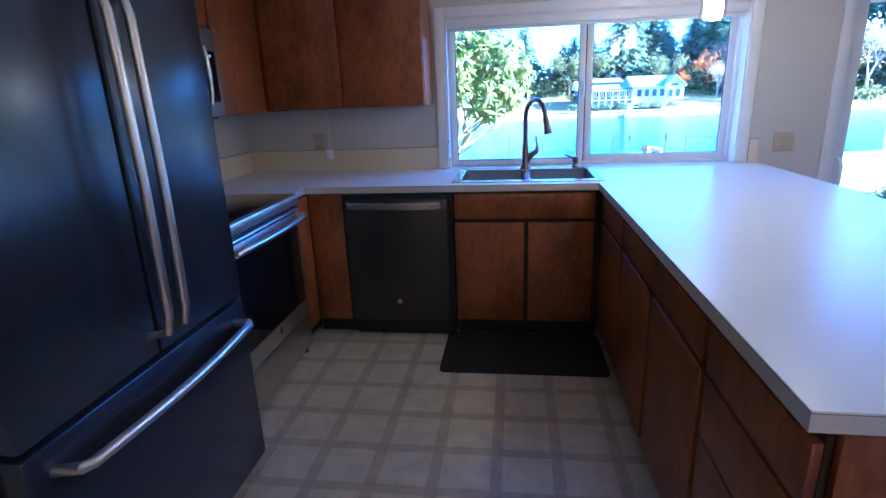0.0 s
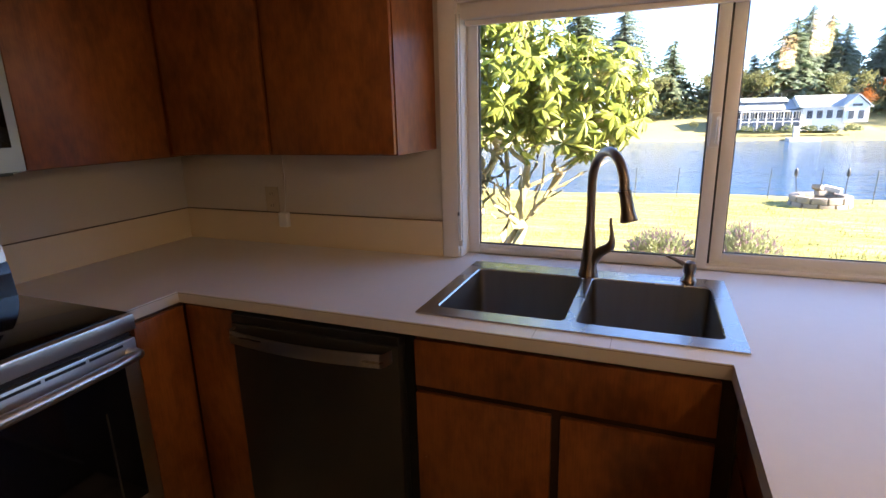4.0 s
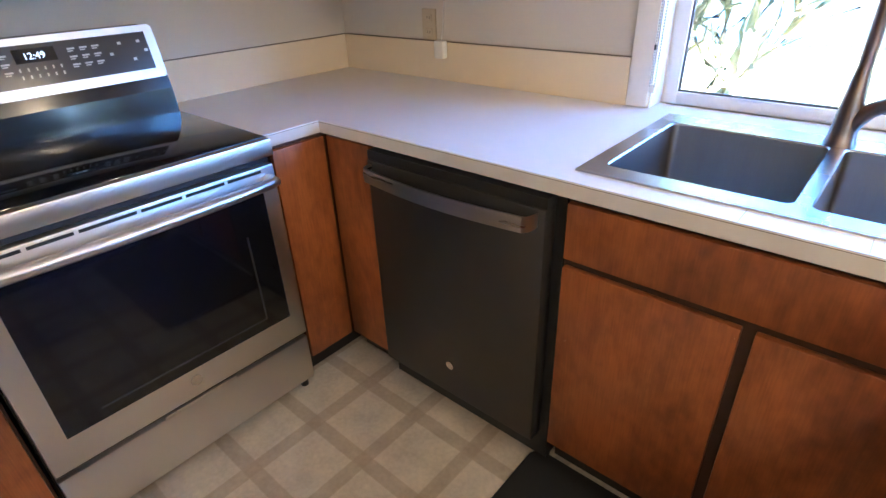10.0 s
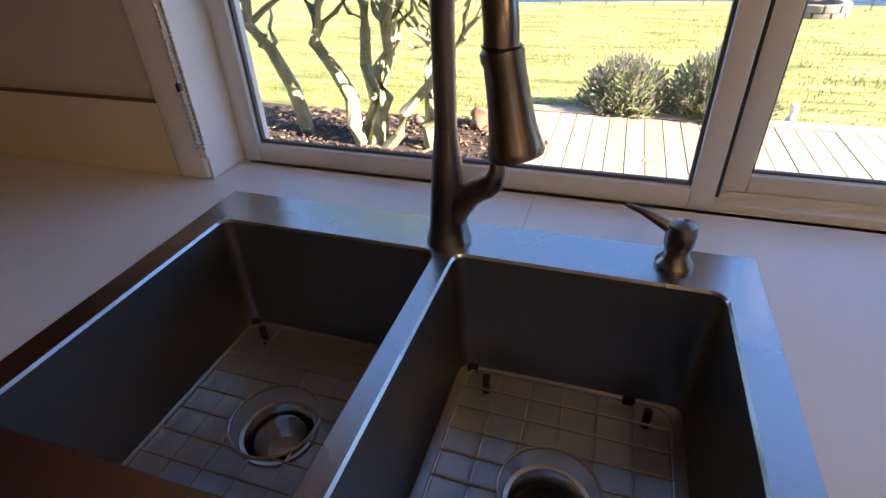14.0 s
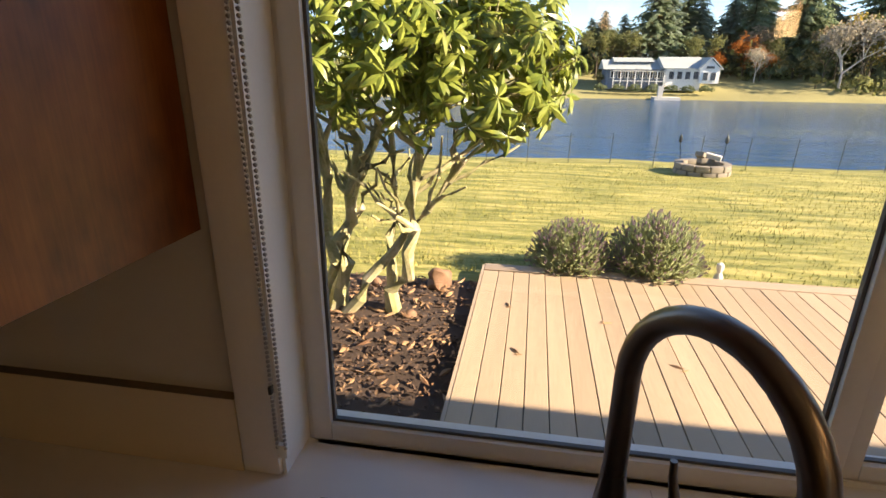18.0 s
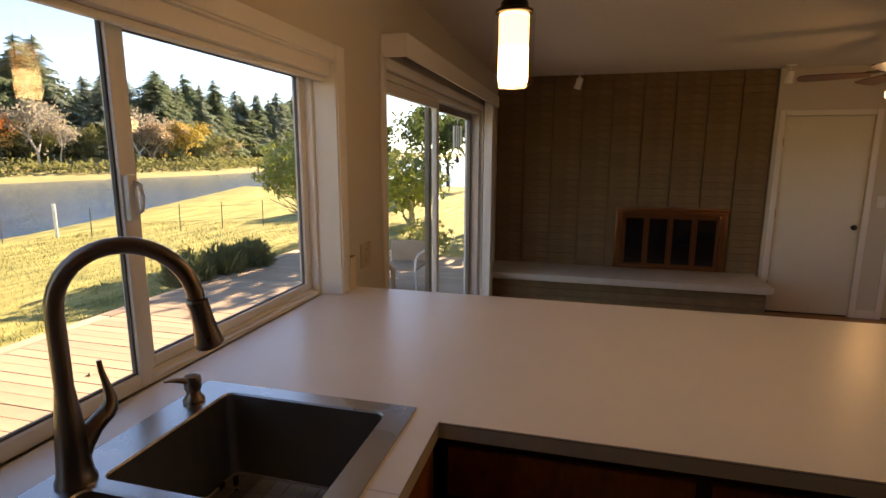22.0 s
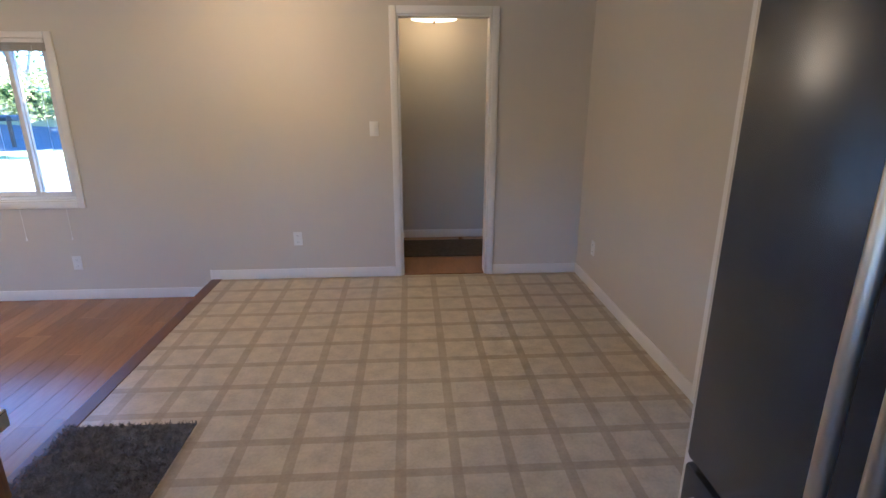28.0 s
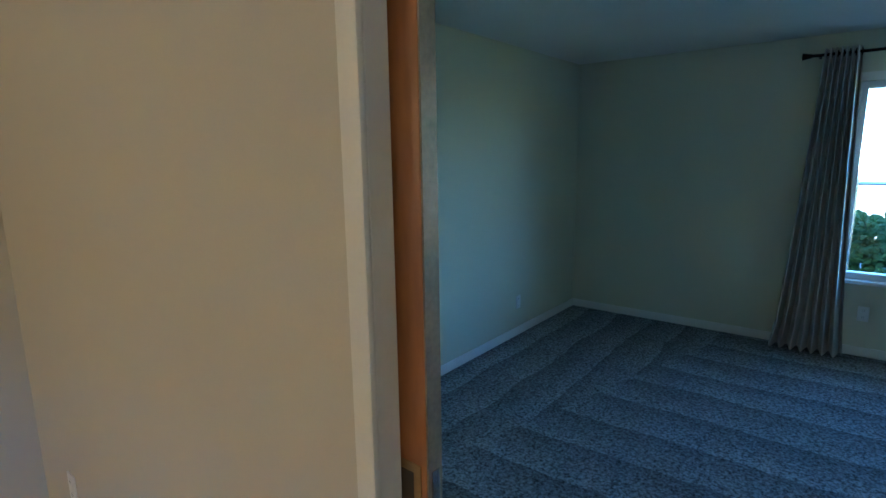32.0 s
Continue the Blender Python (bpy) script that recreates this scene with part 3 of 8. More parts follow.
setting("floor_slab", boxes((STEP - 0.06, XF + 0.1, YR - 0.1, YW + 0.1, LOW - 0.1, LOW - 0.012)), M_WOODDARK, "floor slab under the planks")
setting("step_nosing", boxes((STEP, STEP + NOSE, YR, YW, LOW, 0.004), bev=0.004), M_STEPWOOD, "dark wooden edge of the step")
setting("wall_hall", boxes((-3.5, 1.0, -2.82, -2.70, 0, CEIL)), M_WALL, "hall wall")
setting("floor_hall", boxes((-3.5, 1.0, -2.70, YR - 0.12, -0.04, 0.0)), M_LAMFLOOR, "brown wooden hall floor")
setting("ceiling_hall", boxes((-3.5, 1.0, -2.70, YR - 0.12, CEIL, CEIL + 0.1)), M_CEIL, "hall ceiling")
setting("wall_hall_ends", boxes((-3.6, -3.5, -2.82, YR - 0.12, 0, CEIL), (1.0, 1.1, -2.82, YR - 0.12, 0, CEIL)), M_WALL, "hall end walls")
setting("floor_carpet", boxes((-6.35, XLR - 0.075, -1.25, 3.6, -0.08, -0.044)), M_CARPET, "dark grey cut-pile carpet with vacuum marks")
setting("ceiling_carpet_room", boxes((-6.4, XLR - 0.14, -1.3, 3.7, CEIL, CEIL + 0.1)), M_CEIL, "white ceiling of the carpeted room")
setting("wall_carpet_south", boxes((-6.27, XLR - 0.14, -1.31, -1.19, -0.08, CEIL)), M_WALL_C, "grey green wall of the carpeted room")
setting("wall_carpet_west", wall_boxes("y", -1.31, 3.7, -6.40, -6.27, -0.08, CEIL, [(0.96, 2.9, 0.54, 1.99)]), M_WALL_C, "grey green wall with a window")
setting("wall_carpet_north", boxes((-6.27, XL - 0.14, 3.6, 3.7, -0.08, CEIL)), M_WALL_C, "far wall of the carpeted room")
setting("wall_carpet_east", boxes((XL - 0.16, XL - 0.14, 1.66, 3.6, -0.08, CEIL)), M_WALL_C, "wall behind the kitchen")

# ---- kitchen: cabinets and worktops ----
def slab(bm, outline, z0, z1):
    """A flat slab with the given outline, counter-clockwise."""
    lo = [bm.verts.new((x, y, z0)) for x, y in outline]
    hi = [bm.verts.new((x, y, z1)) for x, y in outline]
    bm.faces.new(lo[::-1])
    bm.faces.new(hi)
    for i in range(len(outline)):
        j = (i + 1) % len(outline)
        bm.faces.new((lo[i], lo[j], hi[j], hi[i]))
    return bm


def arc(cx, cy, r, a0, a1, n=8):
    return [(cx + r * math.cos(radians(a0 + (a1 - a0) * k / n)), cy + r * math.sin(radians(a0 + (a1 - a0) * k / n))) for k in range(n + 1)]


SINK = (-0.418, 0.418, 3.870, 4.428)
PX0, PX1, PY0 = 0.376, 1.43, 1.728
CY = 3.806   # front edge of the worktop under the window
CX = -1.258  # front edge of the worktop beside the range


def worktop(name, outlines, base, label):
    """Laminate slabs with a dark seam line under the top sheet."""
    w = thing(name, base, label, "countertop")
    for o in outlines:
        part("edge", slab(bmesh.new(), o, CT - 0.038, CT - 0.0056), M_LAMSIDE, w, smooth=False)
        part("seam", slab(bmesh.new(), o, CT - 0.0055, CT - 0.0041), M_LAMEDGE, w, "thin dark laminate seam", smooth=False)
        part("top", slab(bmesh.new(), o, CT - 0.0040, CT), M_LAM, w, smooth=False)
    return w


sx0, sx1, sy0, sy1 = SINK[0] + 0.01, SINK[1] - 0.01, SINK[2] + 0.01, SINK[3] - 0.01
main_top = worktop(
    "countertop",
    [
        [(XL, 3.612), (CX, 3.612), (CX, CY), (CX, YW), (XL, YW)],
        [(CX, CY), (sx0, CY), (sx0, YW), (CX, YW)],
        [(sx0, CY), (sx1, CY), (sx1, sy0), (sx0, sy0)],
        [(sx0, sy1), (sx1, sy1), (sx1, YW), (sx0, YW)],
        [(PX0, PY0 + 0.01), *arc(PX1 - 0.16, PY0 + 0.16, 0.16, -90, 0), (PX1, YW), (sx1, YW), (sx1, CY), (PX0, CY)],
        [(WIN_L, YW), (WIN_R, YW), (WIN_R, YW + 0.082), (WIN_L, YW + 0.082)],
    ],
    (0, YW, CT),
    "white laminate worktop running round to a peninsula",
)
side_top = worktop("countertop", [[(XL, 2.648), (-1.222, 2.648), (-1.222, 2.84), (XL, 2.84)]], (-1.5, 2.74, CT), "narrow white laminate worktop beside the range")
for nm, r in (
    ("backsplash", (XL + 0.018, -0.569, YW - 0.018, YW, CT + 0.001, 1.057)),
    ("backsplash", (XL, XL + 0.018, 3.62, YW, CT + 0.001, 1.057)),
    ("backsplash", (XL, XL + 0.018, 2.66, 2.845, CT + 0.001, 1.057)),
    ("backsplash", (1.362, 1.415, YW - 0.018, YW, CT + 0.001, 1.057)),
):
    s = thing(nm, ((r[0] + r[1]) / 2, (r[2] + r[3]) / 2, CT), "cream laminate backsplash strip on the worktop", "backsplash", "backsplash strips")
    part("panel", boxes(r), M_SPLASH, s, smooth=False)
    part("top_edge", boxes((r[0], r[1], r[2], r[3], r[5] + 0.0004, r[5] + 0.0018)), M_LAMEDGE, s, "dark laminate seam", smooth=False)


def front(bm, face, u0, u1, z0, z1, d, thick=0.019):
    """A slab front on a face: ('x', plane) looks along x, ('y', plane) along y; d is the side it looks to."""
    ax, pl = face
    p, q = (pl, pl + d * thick) if d > 0 else (pl + d * thick, pl)
    return box(bm, p, q, u0, u1, z0, z1, 0.003) if ax == "x" else box(bm, u0, u1, p, q, z0, z1, 0.003)


def base_cabinet(x0, x1, y0, y1, face, d, rows, label, group="base cabinets", toe=0.10, top=0.875, hollow=False):
    """Carcass with toe kick; rows: (u0, u1, z0, z1, 'door' or 'drawer_front')."""
    c = thing("base_cabinet", ((x0 + x1) / 2, (y0 + y1) / 2, 0), label, "cabinet", group)
    ax, pl = face
    if hollow:
        part("body", boxes((x0, x0 + 0.018, y0, y1, toe, top), (x1 - 0.018, x1, y0, y1, toe, top), (x0 + 0.018, x1 - 0.018, y0, y1, toe, toe + 0.018), (x0 + 0.018, x1 - 0.018, y0, y0 + 0.018, toe + 0.018, top)), M_WOODSHADE, c, smooth=False)
    else:
        part("body", boxes((x0, x1, y0, y1, toe, top)), M_WOODSHADE, c, smooth=False)
    k = 0.05
    t = (x0 + (k if ax == "x" and d < 0 else 0), x1 - (k if ax == "x" and d > 0 else 0), y0 + (k if ax == "y" and d < 0 else 0), y1 - (k if ax == "y" and d > 0 else 0))
    part("toe_kick", boxes((*t, 0, toe)), M_BLACK, c, smooth=False)
    for u0, u1, z0, z1, nm in rows:
        part(nm, front(bmesh.new(), face, u0, u1, z0, z1, d), M_WOOD, c)
    return c


SB = "stained birch "
base_cabinet(-0.405, 0.40, 3.832, YW - 0.03, ("y", 3.832), -1, [(-0.40, 0.36, 0.722, 0.862, "drawer_front"), (-0.40, -0.018, 0.115, 0.700, "door"), (0.006, 0.36, 0.115, 0.700, "door")], SB + "sink cabinet with two doors under the worktop", hollow=True)
base_cabinet(XL + 0.005, -1.262, 3.622, YW - 0.03, ("x", -1.262), 1, [(3.622, 3.806, 0.105, 0.868, "filler")], SB + "corner cabinet filler beside the range")
base_cabinet(-1.262, -1.040, 3.832, YW - 0.03, ("y", 3.832), -1, [(-1.243, -1.044, 0.105, 0.868, "filler")], SB + "corner cabinet filler beside the dishwasher")
base_cabinet(XL + 0.005, -1.252, 2.652, 2.838, ("x", -1.252), 1, [(2.655, 2.832, 0.735, 0.865, "drawer_front"), (2.655, 2.832, 0.06, 0.728, "door")], SB + "narrow cabinet with drawer beside the range", toe=0.05)
PF = 0.415
pen = [(1.775, 2.215, "stack"), (2.235, 2.735, "dd"), (2.755, 3.255, "dd"), (3.275, 3.80, "dd")]
for a, b, kind in pen:
    if kind == "stack":
        rows = [(a - 0.02, b - 0.01, z0, z1, "drawer_front") for z0, z1 in ((0.717, 0.845), (0.540, 0.705), (0.333, 0.528), (0.118, 0.321))]
    else:
        rows = [(a, b - 0.01, 0.725, 0.845, "drawer_front"), (a, b - 0.01, 0.118, 0.705, "door")]
    base_cabinet(PF, 1.05, a - 0.02, b, ("x", PF), -1, rows, SB + ("cabinet with four drawers at the peninsula end" if kind == "stack" else "peninsula cabinet with drawer and door"))
end = thing("end_panel", (0.73, 1.745, 0), SB + "end panel of the peninsula", "panel")
part("panel", boxes((PF + 0.012, 1.05, 1.735, 1.753, 0.0, 0.875), bev=0.002), M_WOOD, end)
back = thing("back_panel", (1.06, 2.8, LOW), SB + "back panel of the peninsula", "panel")
part("panel", boxes((1.052, 1.07, 1.735, YW - 0.004, 0.0, 0.875)), M_WOOD, back)


def wall_cabinet(x0, x1, y0, y1, z0, z1, face, d, doors, label):
    c = thing("wall_cabinet", ((x0 + x1) / 2, (y0 + y1) / 2, z0), label, "cabinet", "wall cabinets")
    part("body", boxes((x0, x1, y0, y1, z0, z1)), M_WOOD, c, smooth=False)
    for u0, u1, a, b in doors:
        part("door", front(bmesh.new(), face, u0, u1, a, b, d, 0.018), M_WOOD, c)
    return c


UB, UT = 1.336, 2.20
wall_cabinet(XL + 0.004, -1.588, 2.655, 2.828, UB - 0.01, UT, ("x", -1.588), 1, [(2.662, 2.818, UB - 0.006, UT)], SB + "wall cabinet beside the microwave")
wall_cabinet(XL + 0.004, -1.588, 2.838, 3.600, 1.745, UT, ("x", -1.588), 1, [(2.842, 3.212, 1.752, UT), (3.226, 3.596, 1.752, UT)], SB + "cabinet with two doors above the microwave")
wall_cabinet(XL + 0.004, -1.588, 3.610, YW - 0.004, UB - 0.01, UT, ("x", -1.588), 1, [(3.615, 4.128, UB - 0.006, UT)], SB + "corner wall cabinet over the worktop")
wall_cabinet(-1.584, -0.590, 4.150, YW - 0.004, UB, UT, ("y", 4.150), -1, [(-1.555, -1.096, UB + 0.004, UT), (-1.078, -0.594, UB + 0.004, UT)], SB + "wall cabinet with two doors beside the window")
setting("soffit", boxes((XL, -1.60, 2.65, YW, UT, CEIL), (-1.60, -0.59, 4.16, YW, UT, CEIL)), M_WALL, "painted soffit above the wall cabinets")

# ---- kitchen: appliances ----
fridge = thing("refrigerator", (-1.47, 2.185, 0), "dark slate french door refrigerator with bottom freezer", "refrigerator")
part("body", boxes((-1.90, -1.125, 1.735, 2.632, 0.03, 1.76), bev=0.006), M_SLATESIDE, fridge)
for nm, r in (("door", (1.738, 2.183, 0.735, 1.755)), ("door", (2.189, 2.634, 0.735, 1.755)), ("freezer_drawer", (1.738, 2.634, 0.065, 0.722))):
    p = part(nm, boxes((-1.118, -1.042, r[0], r[1], r[2], r[3]), bev=0.012), M_SLATE, fridge)
    h = bmesh.new()
    if nm == "door":
        y = 2.150 if r[0] < 2 else 2.222
        pts = [(-1.045, y, 0.80), (-0.985, y, 0.815), (-0.972, y, 0.87), (-0.968, y, 1.2), (-0.972, y, 1.60), (-0.985, y, 1.655), (-1.045, y, 1.67)]
        tube(h, pts, 0.0125, 10)
    else:
        pts = [(-1.045, 1.80, 0.655), (-0.985, 1.81, 0.66)] + [(-0.972 + 0.02 * math.sin(math.pi * k / 8), 1.83 + 0.70 * k / 8, 0.66) for k in range(9)] + [(-0.985, 2.55, 0.66), (-1.045, 2.56, 0.655)]
        tube(h, pts, 0.014, 10)
    part("handle", h, M_STEEL, p, "brushed steel bar handle")
part("hinge_cover", boxes((-1.16, -1.05, 2.60, 2.63, 0.722, 0.735)), M_BLACK, fridge)
part("toe_grille", boxes((-1.12, -1.10, 1.75, 2.62, 0.01, 0.06)), M_BLACK, fridge)

RY0, RY1 = 2.847, 3.608
rng_thing = thing("range", (-1.57, 3.228, 0), "stainless steel electric range with black glass cooktop", "range")
part("body", boxes((-1.885, -1.262, RY0, RY1, 0.035, 0.895)), M_BLACK, rng_thing)
part("cooktop", boxes((-1.80, -1.238, RY0 - 0.002, RY1 + 0.002, 0.900, 0.918), bev=0.004), M_BLACKGLASS, rng_thing, "black glass cooktop")
part("cooktop_trim", boxes((-1.245, -1.214, RY0 - 0.003, RY1 + 0.003, 0.866, 0.916), bev=0.006), M_STEEL, rng_thing)
od = part("oven_door", boxes((-1.262, -1.216, RY0 + 0.004, RY1 - 0.004, 0.245, 0.845), bev=0.006), M_STEEL, rng_thing)
part("oven_window", boxes((-1.218, -1.2135, RY0 + 0.062, RY1 - 0.055, 0.34, 0.77)), M_BLACKGLASS, od, "dark tinted oven glass")
part("vent_strip", boxes((-1.262, -1.232, RY0 + 0.01, RY1 - 0.01, 0.848, 0.864)), M_BLACK, rng_thing)
h = bmesh.new()
tube(h, [(-1.217, RY0 + 0.03, 0.805), (-1.172, RY0 + 0.035, 0.808)] + [(-1.164 + 0.016 * math.sin(math.pi * k / 8), RY0 + 0.05 + 0.66 * k / 8, 0.81) for k in range(9)] + [(-1.172, RY1 - 0.035, 0.808), (-1.217, RY1 - 0.03, 0.805)], 0.0155, 12)
part("handle", h, M_STEEL, od, "bowed steel bar handle")
part("drawer", boxes((-1.262, -1.222, RY0 + 0.004, RY1 - 0.004, 0.045, 0.225), bev=0.006), M_STEEL, rng_thing)
part("drawer_gap", boxes((-1.262, -1.24, RY0 + 0.006, RY1 - 0.006, 0.225, 0.245)), M_BLACK, rng_thing)
lg = bmesh.new()
rod(lg, (-1.2165, 3.228, 0.30), (-1.2135, 3.228, 0.30), 0.017, seg=20)
part("badge", lg, M_CHROME, od, "round steel badge")
for y in (RY0 + 0.05, RY1 - 0.03):
    f = bmesh.new()
    rod(f, (-1.26, y, 0.0), (-1.26, y, 0.045), 0.014)
    part("foot", f, M_BLACK, rng_thing)
pn = bmesh.new()
prof = [(-1.885, 0.912), (-1.725, 0.912), (-1.733, 1.00), (-1.742, 1.036), (-1.80, 1.05), (-1.80, 1.178), (-1.885, 1.185)]
pa = [pn.verts.new((x, RY0 + 0.016, z)) for x, z in prof]
pb = [pn.verts.new((x, RY1 - 0.014, z)) for x, z in prof]
pn.faces.new(pa)
pn.faces.new(pb[::-1])
for i in range(len(prof)):
    j = (i + 1) % len(prof)
    pn.faces.new((pa[i], pb[i], pb[j], pa[j]))
part("backguard", pn, M_GLOSSBLACK, rng_thing, "glossy black backguard", smooth=False)

DY = 3.786
dw = thing("dishwasher", (-0.73, 4.1, 0), "dark slate dishwasher with a bowed bar handle", "dishwasher")
part("body", boxes((-1.03, -0.412, DY + 0.05, YW - 0.06, 0.02, 0.862)), M_BLACK, dw, smooth=False)
dd = part("door", boxes((-1.026, -0.436, DY, DY + 0.05, 0.115, 0.842), bev=0.006), M_SLATEDW, dw)
part("control_edge", boxes((-1.026, -0.436, DY + 0.006, DY + 0.05, 0.843, 0.868)), M_BLACK, dw, "black control strip on the door's top edge")
h = bmesh.new()
bar = [(-1.005, 0.0), (-1.0, -0.022)] + [(-0.99 + 0.52 * k / 10, -0.034 - 0.022 * math.sin(math.pi * k / 10)) for k in range(11)] + [(-0.46, -0.022), (-0.455, 0.0)]
rings_ = [[h.verts.new((x, DY + y - dy, z)) for dy, z in ((0.0, 0.798), (0.010, 0.795), (0.013, 0.815), (0.010, 0.835), (0.0, 0.832))] for x, y in bar]
for r0, r1 in zip(rings_, rings_[1:]):
    for k in range(5):
        h.faces.new((r0[k], r0[(k + 1) % 5], r1[(k + 1) % 5], r1[k]))
h.faces.new(rings_[0][::-1]), h.faces.new(rings_[-1])
part("handle", h, M_STEELDARK, dd, "bowed steel handle")
lg = bmesh.new()
rod(lg, (-0.735, DY - 0.0025, 0.235), (-0.735, DY + 0.001, 0.235), 0.014, seg=20)
part("badge", lg, M_CHROME, dd, "round steel badge")
part("kick_plate", boxes((-1.026, -0.416, DY + 0.07, DY + 0.085, 0.0, 0.11)), M_BLACK, dw)

mw = thing("microwave_oven", (-1.72, 3.218, 1.322), "over-the-range microwave with steel frame and black glass", "microwave")
MX = -1.545
part("body", boxes((XL + 0.002, MX - 0.03, 2.842, 3.598, 1.325, 1.742)), M_BLACK, mw, smooth=False)
fr = boxes((MX - 0.03, MX, 2.842, 3.598, 1.330, 1.400), (MX - 0.03, MX, 2.842, 3.598, 1.640, 1.742), (MX - 0.03, MX, 2.842, 2.885, 1.40, 1.64), (MX - 0.03, MX, 3.572, 3.598, 1.40, 1.64))
part("door_frame", fr, M_STEELMW, mw, smooth=False)
part("door_glass", boxes((MX - 0.025, MX + 0.002, 2.885, 3.448, 1.40, 1.64), bev=0.002), M_BLACKGLASS, mw, "black door glass")
part("control_panel", boxes((MX - 0.025, MX + 0.002, 3.462, 3.572, 1.40, 1.64), bev=0.002), M_BLACKGLASS, mw, "black glass control panel")
part("split", boxes((MX - 0.01, MX + 0.0015, 3.458, 3.4615, 1.335, 1.738)), M_BLACK, mw)
h = bmesh.new()
tube(h, [(MX, 3.425, 1.385), (MX + 0.035, 3.425, 1.395), (MX + 0.042, 3.425, 1.44), (MX + 0.046, 3.425, 1.52), (MX + 0.042, 3.425, 1.60), (MX + 0.035, 3.425, 1.645), (MX, 3.425, 1.655)], 0.0125, 10)
part("handle", h, M_STEEL, mw, "curved steel handle")
part("underside_grille", boxes((XL + 0.02, MX - 0.035, 2.86, 3.58, 1.318, 1.325)), M_BLACK, mw)

# ---- outdoors ----
DK = -0.25


def ground_z(y):
    """The lawn falls gently from the house to the shore."""
    return -0.36 - 0.036 * max(0.0, min(y, 17.5) - 8.6)


def sheet(name, pts_rows, material, label):
    bm = bmesh.new()
    rows = [[bm.verts.new(p) for p in r] for r in pts_rows]
    for r0, r1 in zip(rows, rows[1:]):
        for i in range(len(r0) - 1):
            bm.faces.new((r0[i], r0[i + 1], r1[i + 1], r1[i]))
    return setting(name, bm, material, label, smooth=True)


XS = [-120, -60, -30, -15, -8, -4, -2, 0, 2, 4, 7, 10, 12, 14, 18, 30]


def shore(x):
    """Where the lawn ends: straight ahead of the house, bending towards it on the right."""
    return 17.4 + 0.25 * math.sin(0.7 * x) if x < 9 else max(2.0, 17.4 - 1.05 * (x - 9) ** 1.0 * 0.12) + 0.5 * (x - 9)


rows_ = []
for k in range(10):
    f = k / 9
    rows_.append([(x, YO + 0.02 + f * (shore(x) - YO), ground_z(YO + f * (shore(x) - YO)) + 0.02 * math.sin(1.3 * x + 2.1 * k)) for x in XS])
rows_.append([(x, shore(x) + 1.0, -1.25) for x in XS])
rows_.append([(x, shore(x) + 3.5, -2.9) for x in XS])
sheet("ground_lawn", rows_, M_GRASS, "mown lawn going yellow, sloping to the lake")
setting("water", boxes((-500, 700, 14.0, 900, -2.75, -2.6)), M_WATER, "blue rippled lake")
FX = [-500, -200, -80, -30, 0, 12, 24, 40, 60, 80, 100, 130, 180, 300, 700]


def far_shore(x):
    return 84 + 4 * math.sin(x * 0.05) + (0 if x < 20 else -2) + (0.12 * (x - 90) if x > 90 else 0)


sheet("ground_far_shore", [[(x, far_shore(x) - 6 + d, z + (0.8 * math.sin(x * 0.09) if d > 12 else 0)) for x in FX] for d, z in ((-1.5, -2.9), (0, -2.45), (8, -1.2), (25, 0.8), (120, 3.5), (700, 5))], M_GRASSFAR, "pale grassy far shore of the lake")

# planting bed and deck
sheet("bed", [[(x, y, -0.335 + 0.02 * math.sin(5 * x + 3 * y)) for x in (-4.6, -3.6, -2.6, -1.6, -0.52)] for y in (YO + 0.03, 5.6, 6.6, 7.6, 8.3)], M_SOIL, "brown bark soil bed")
deck = tagged(new("deck"), "weathered tan deck of long boards", "deck", kind="structure")
deck.location = (0, 0, DK)
part("substructure", boxes((-0.47, 8.0, YO + 0.02, 8.50, DK - 0.16, DK - 0.03)), M_WOODDARK, deck, smooth=False)
BW = 0.1405


def board_mesh(w, ln, th=0.028):
    return to_mesh(boxes((0, w, 0, ln, -th, 0), bev=0.003), "board", M_DECK)


bme = board_mesh(BW - 0.006, 3.70)
for k in range(60):
    o = new("board", bme)
    o.parent = deck
    o.location = (-0.50 + BW * k, YO + 0.03, 0.0015 * math.sin(k * 2.3))
for i, (x0, y0, ln) in enumerate([(-0.50, 8.395, 4.2), (3.72, 8.395, 4.2)]):
    bm = boxes((x0, x0 + ln, y0, y0 + 0.137, DK - 0.028, DK + 0.001), bev=0.003)
    part("border_board", bm, M_DECKSIDE, deck)
part("fascia", boxes((-0.50, 8.0, 8.535, 8.56, DK - 0.18, DK - 0.002)), M_DECKSIDE, deck)
part("side_fascia", boxes((-0.525, -0.502, YO + 0.02, 8.53, DK - 0.17, DK - 0.003)), M_DECKSIDE, deck)


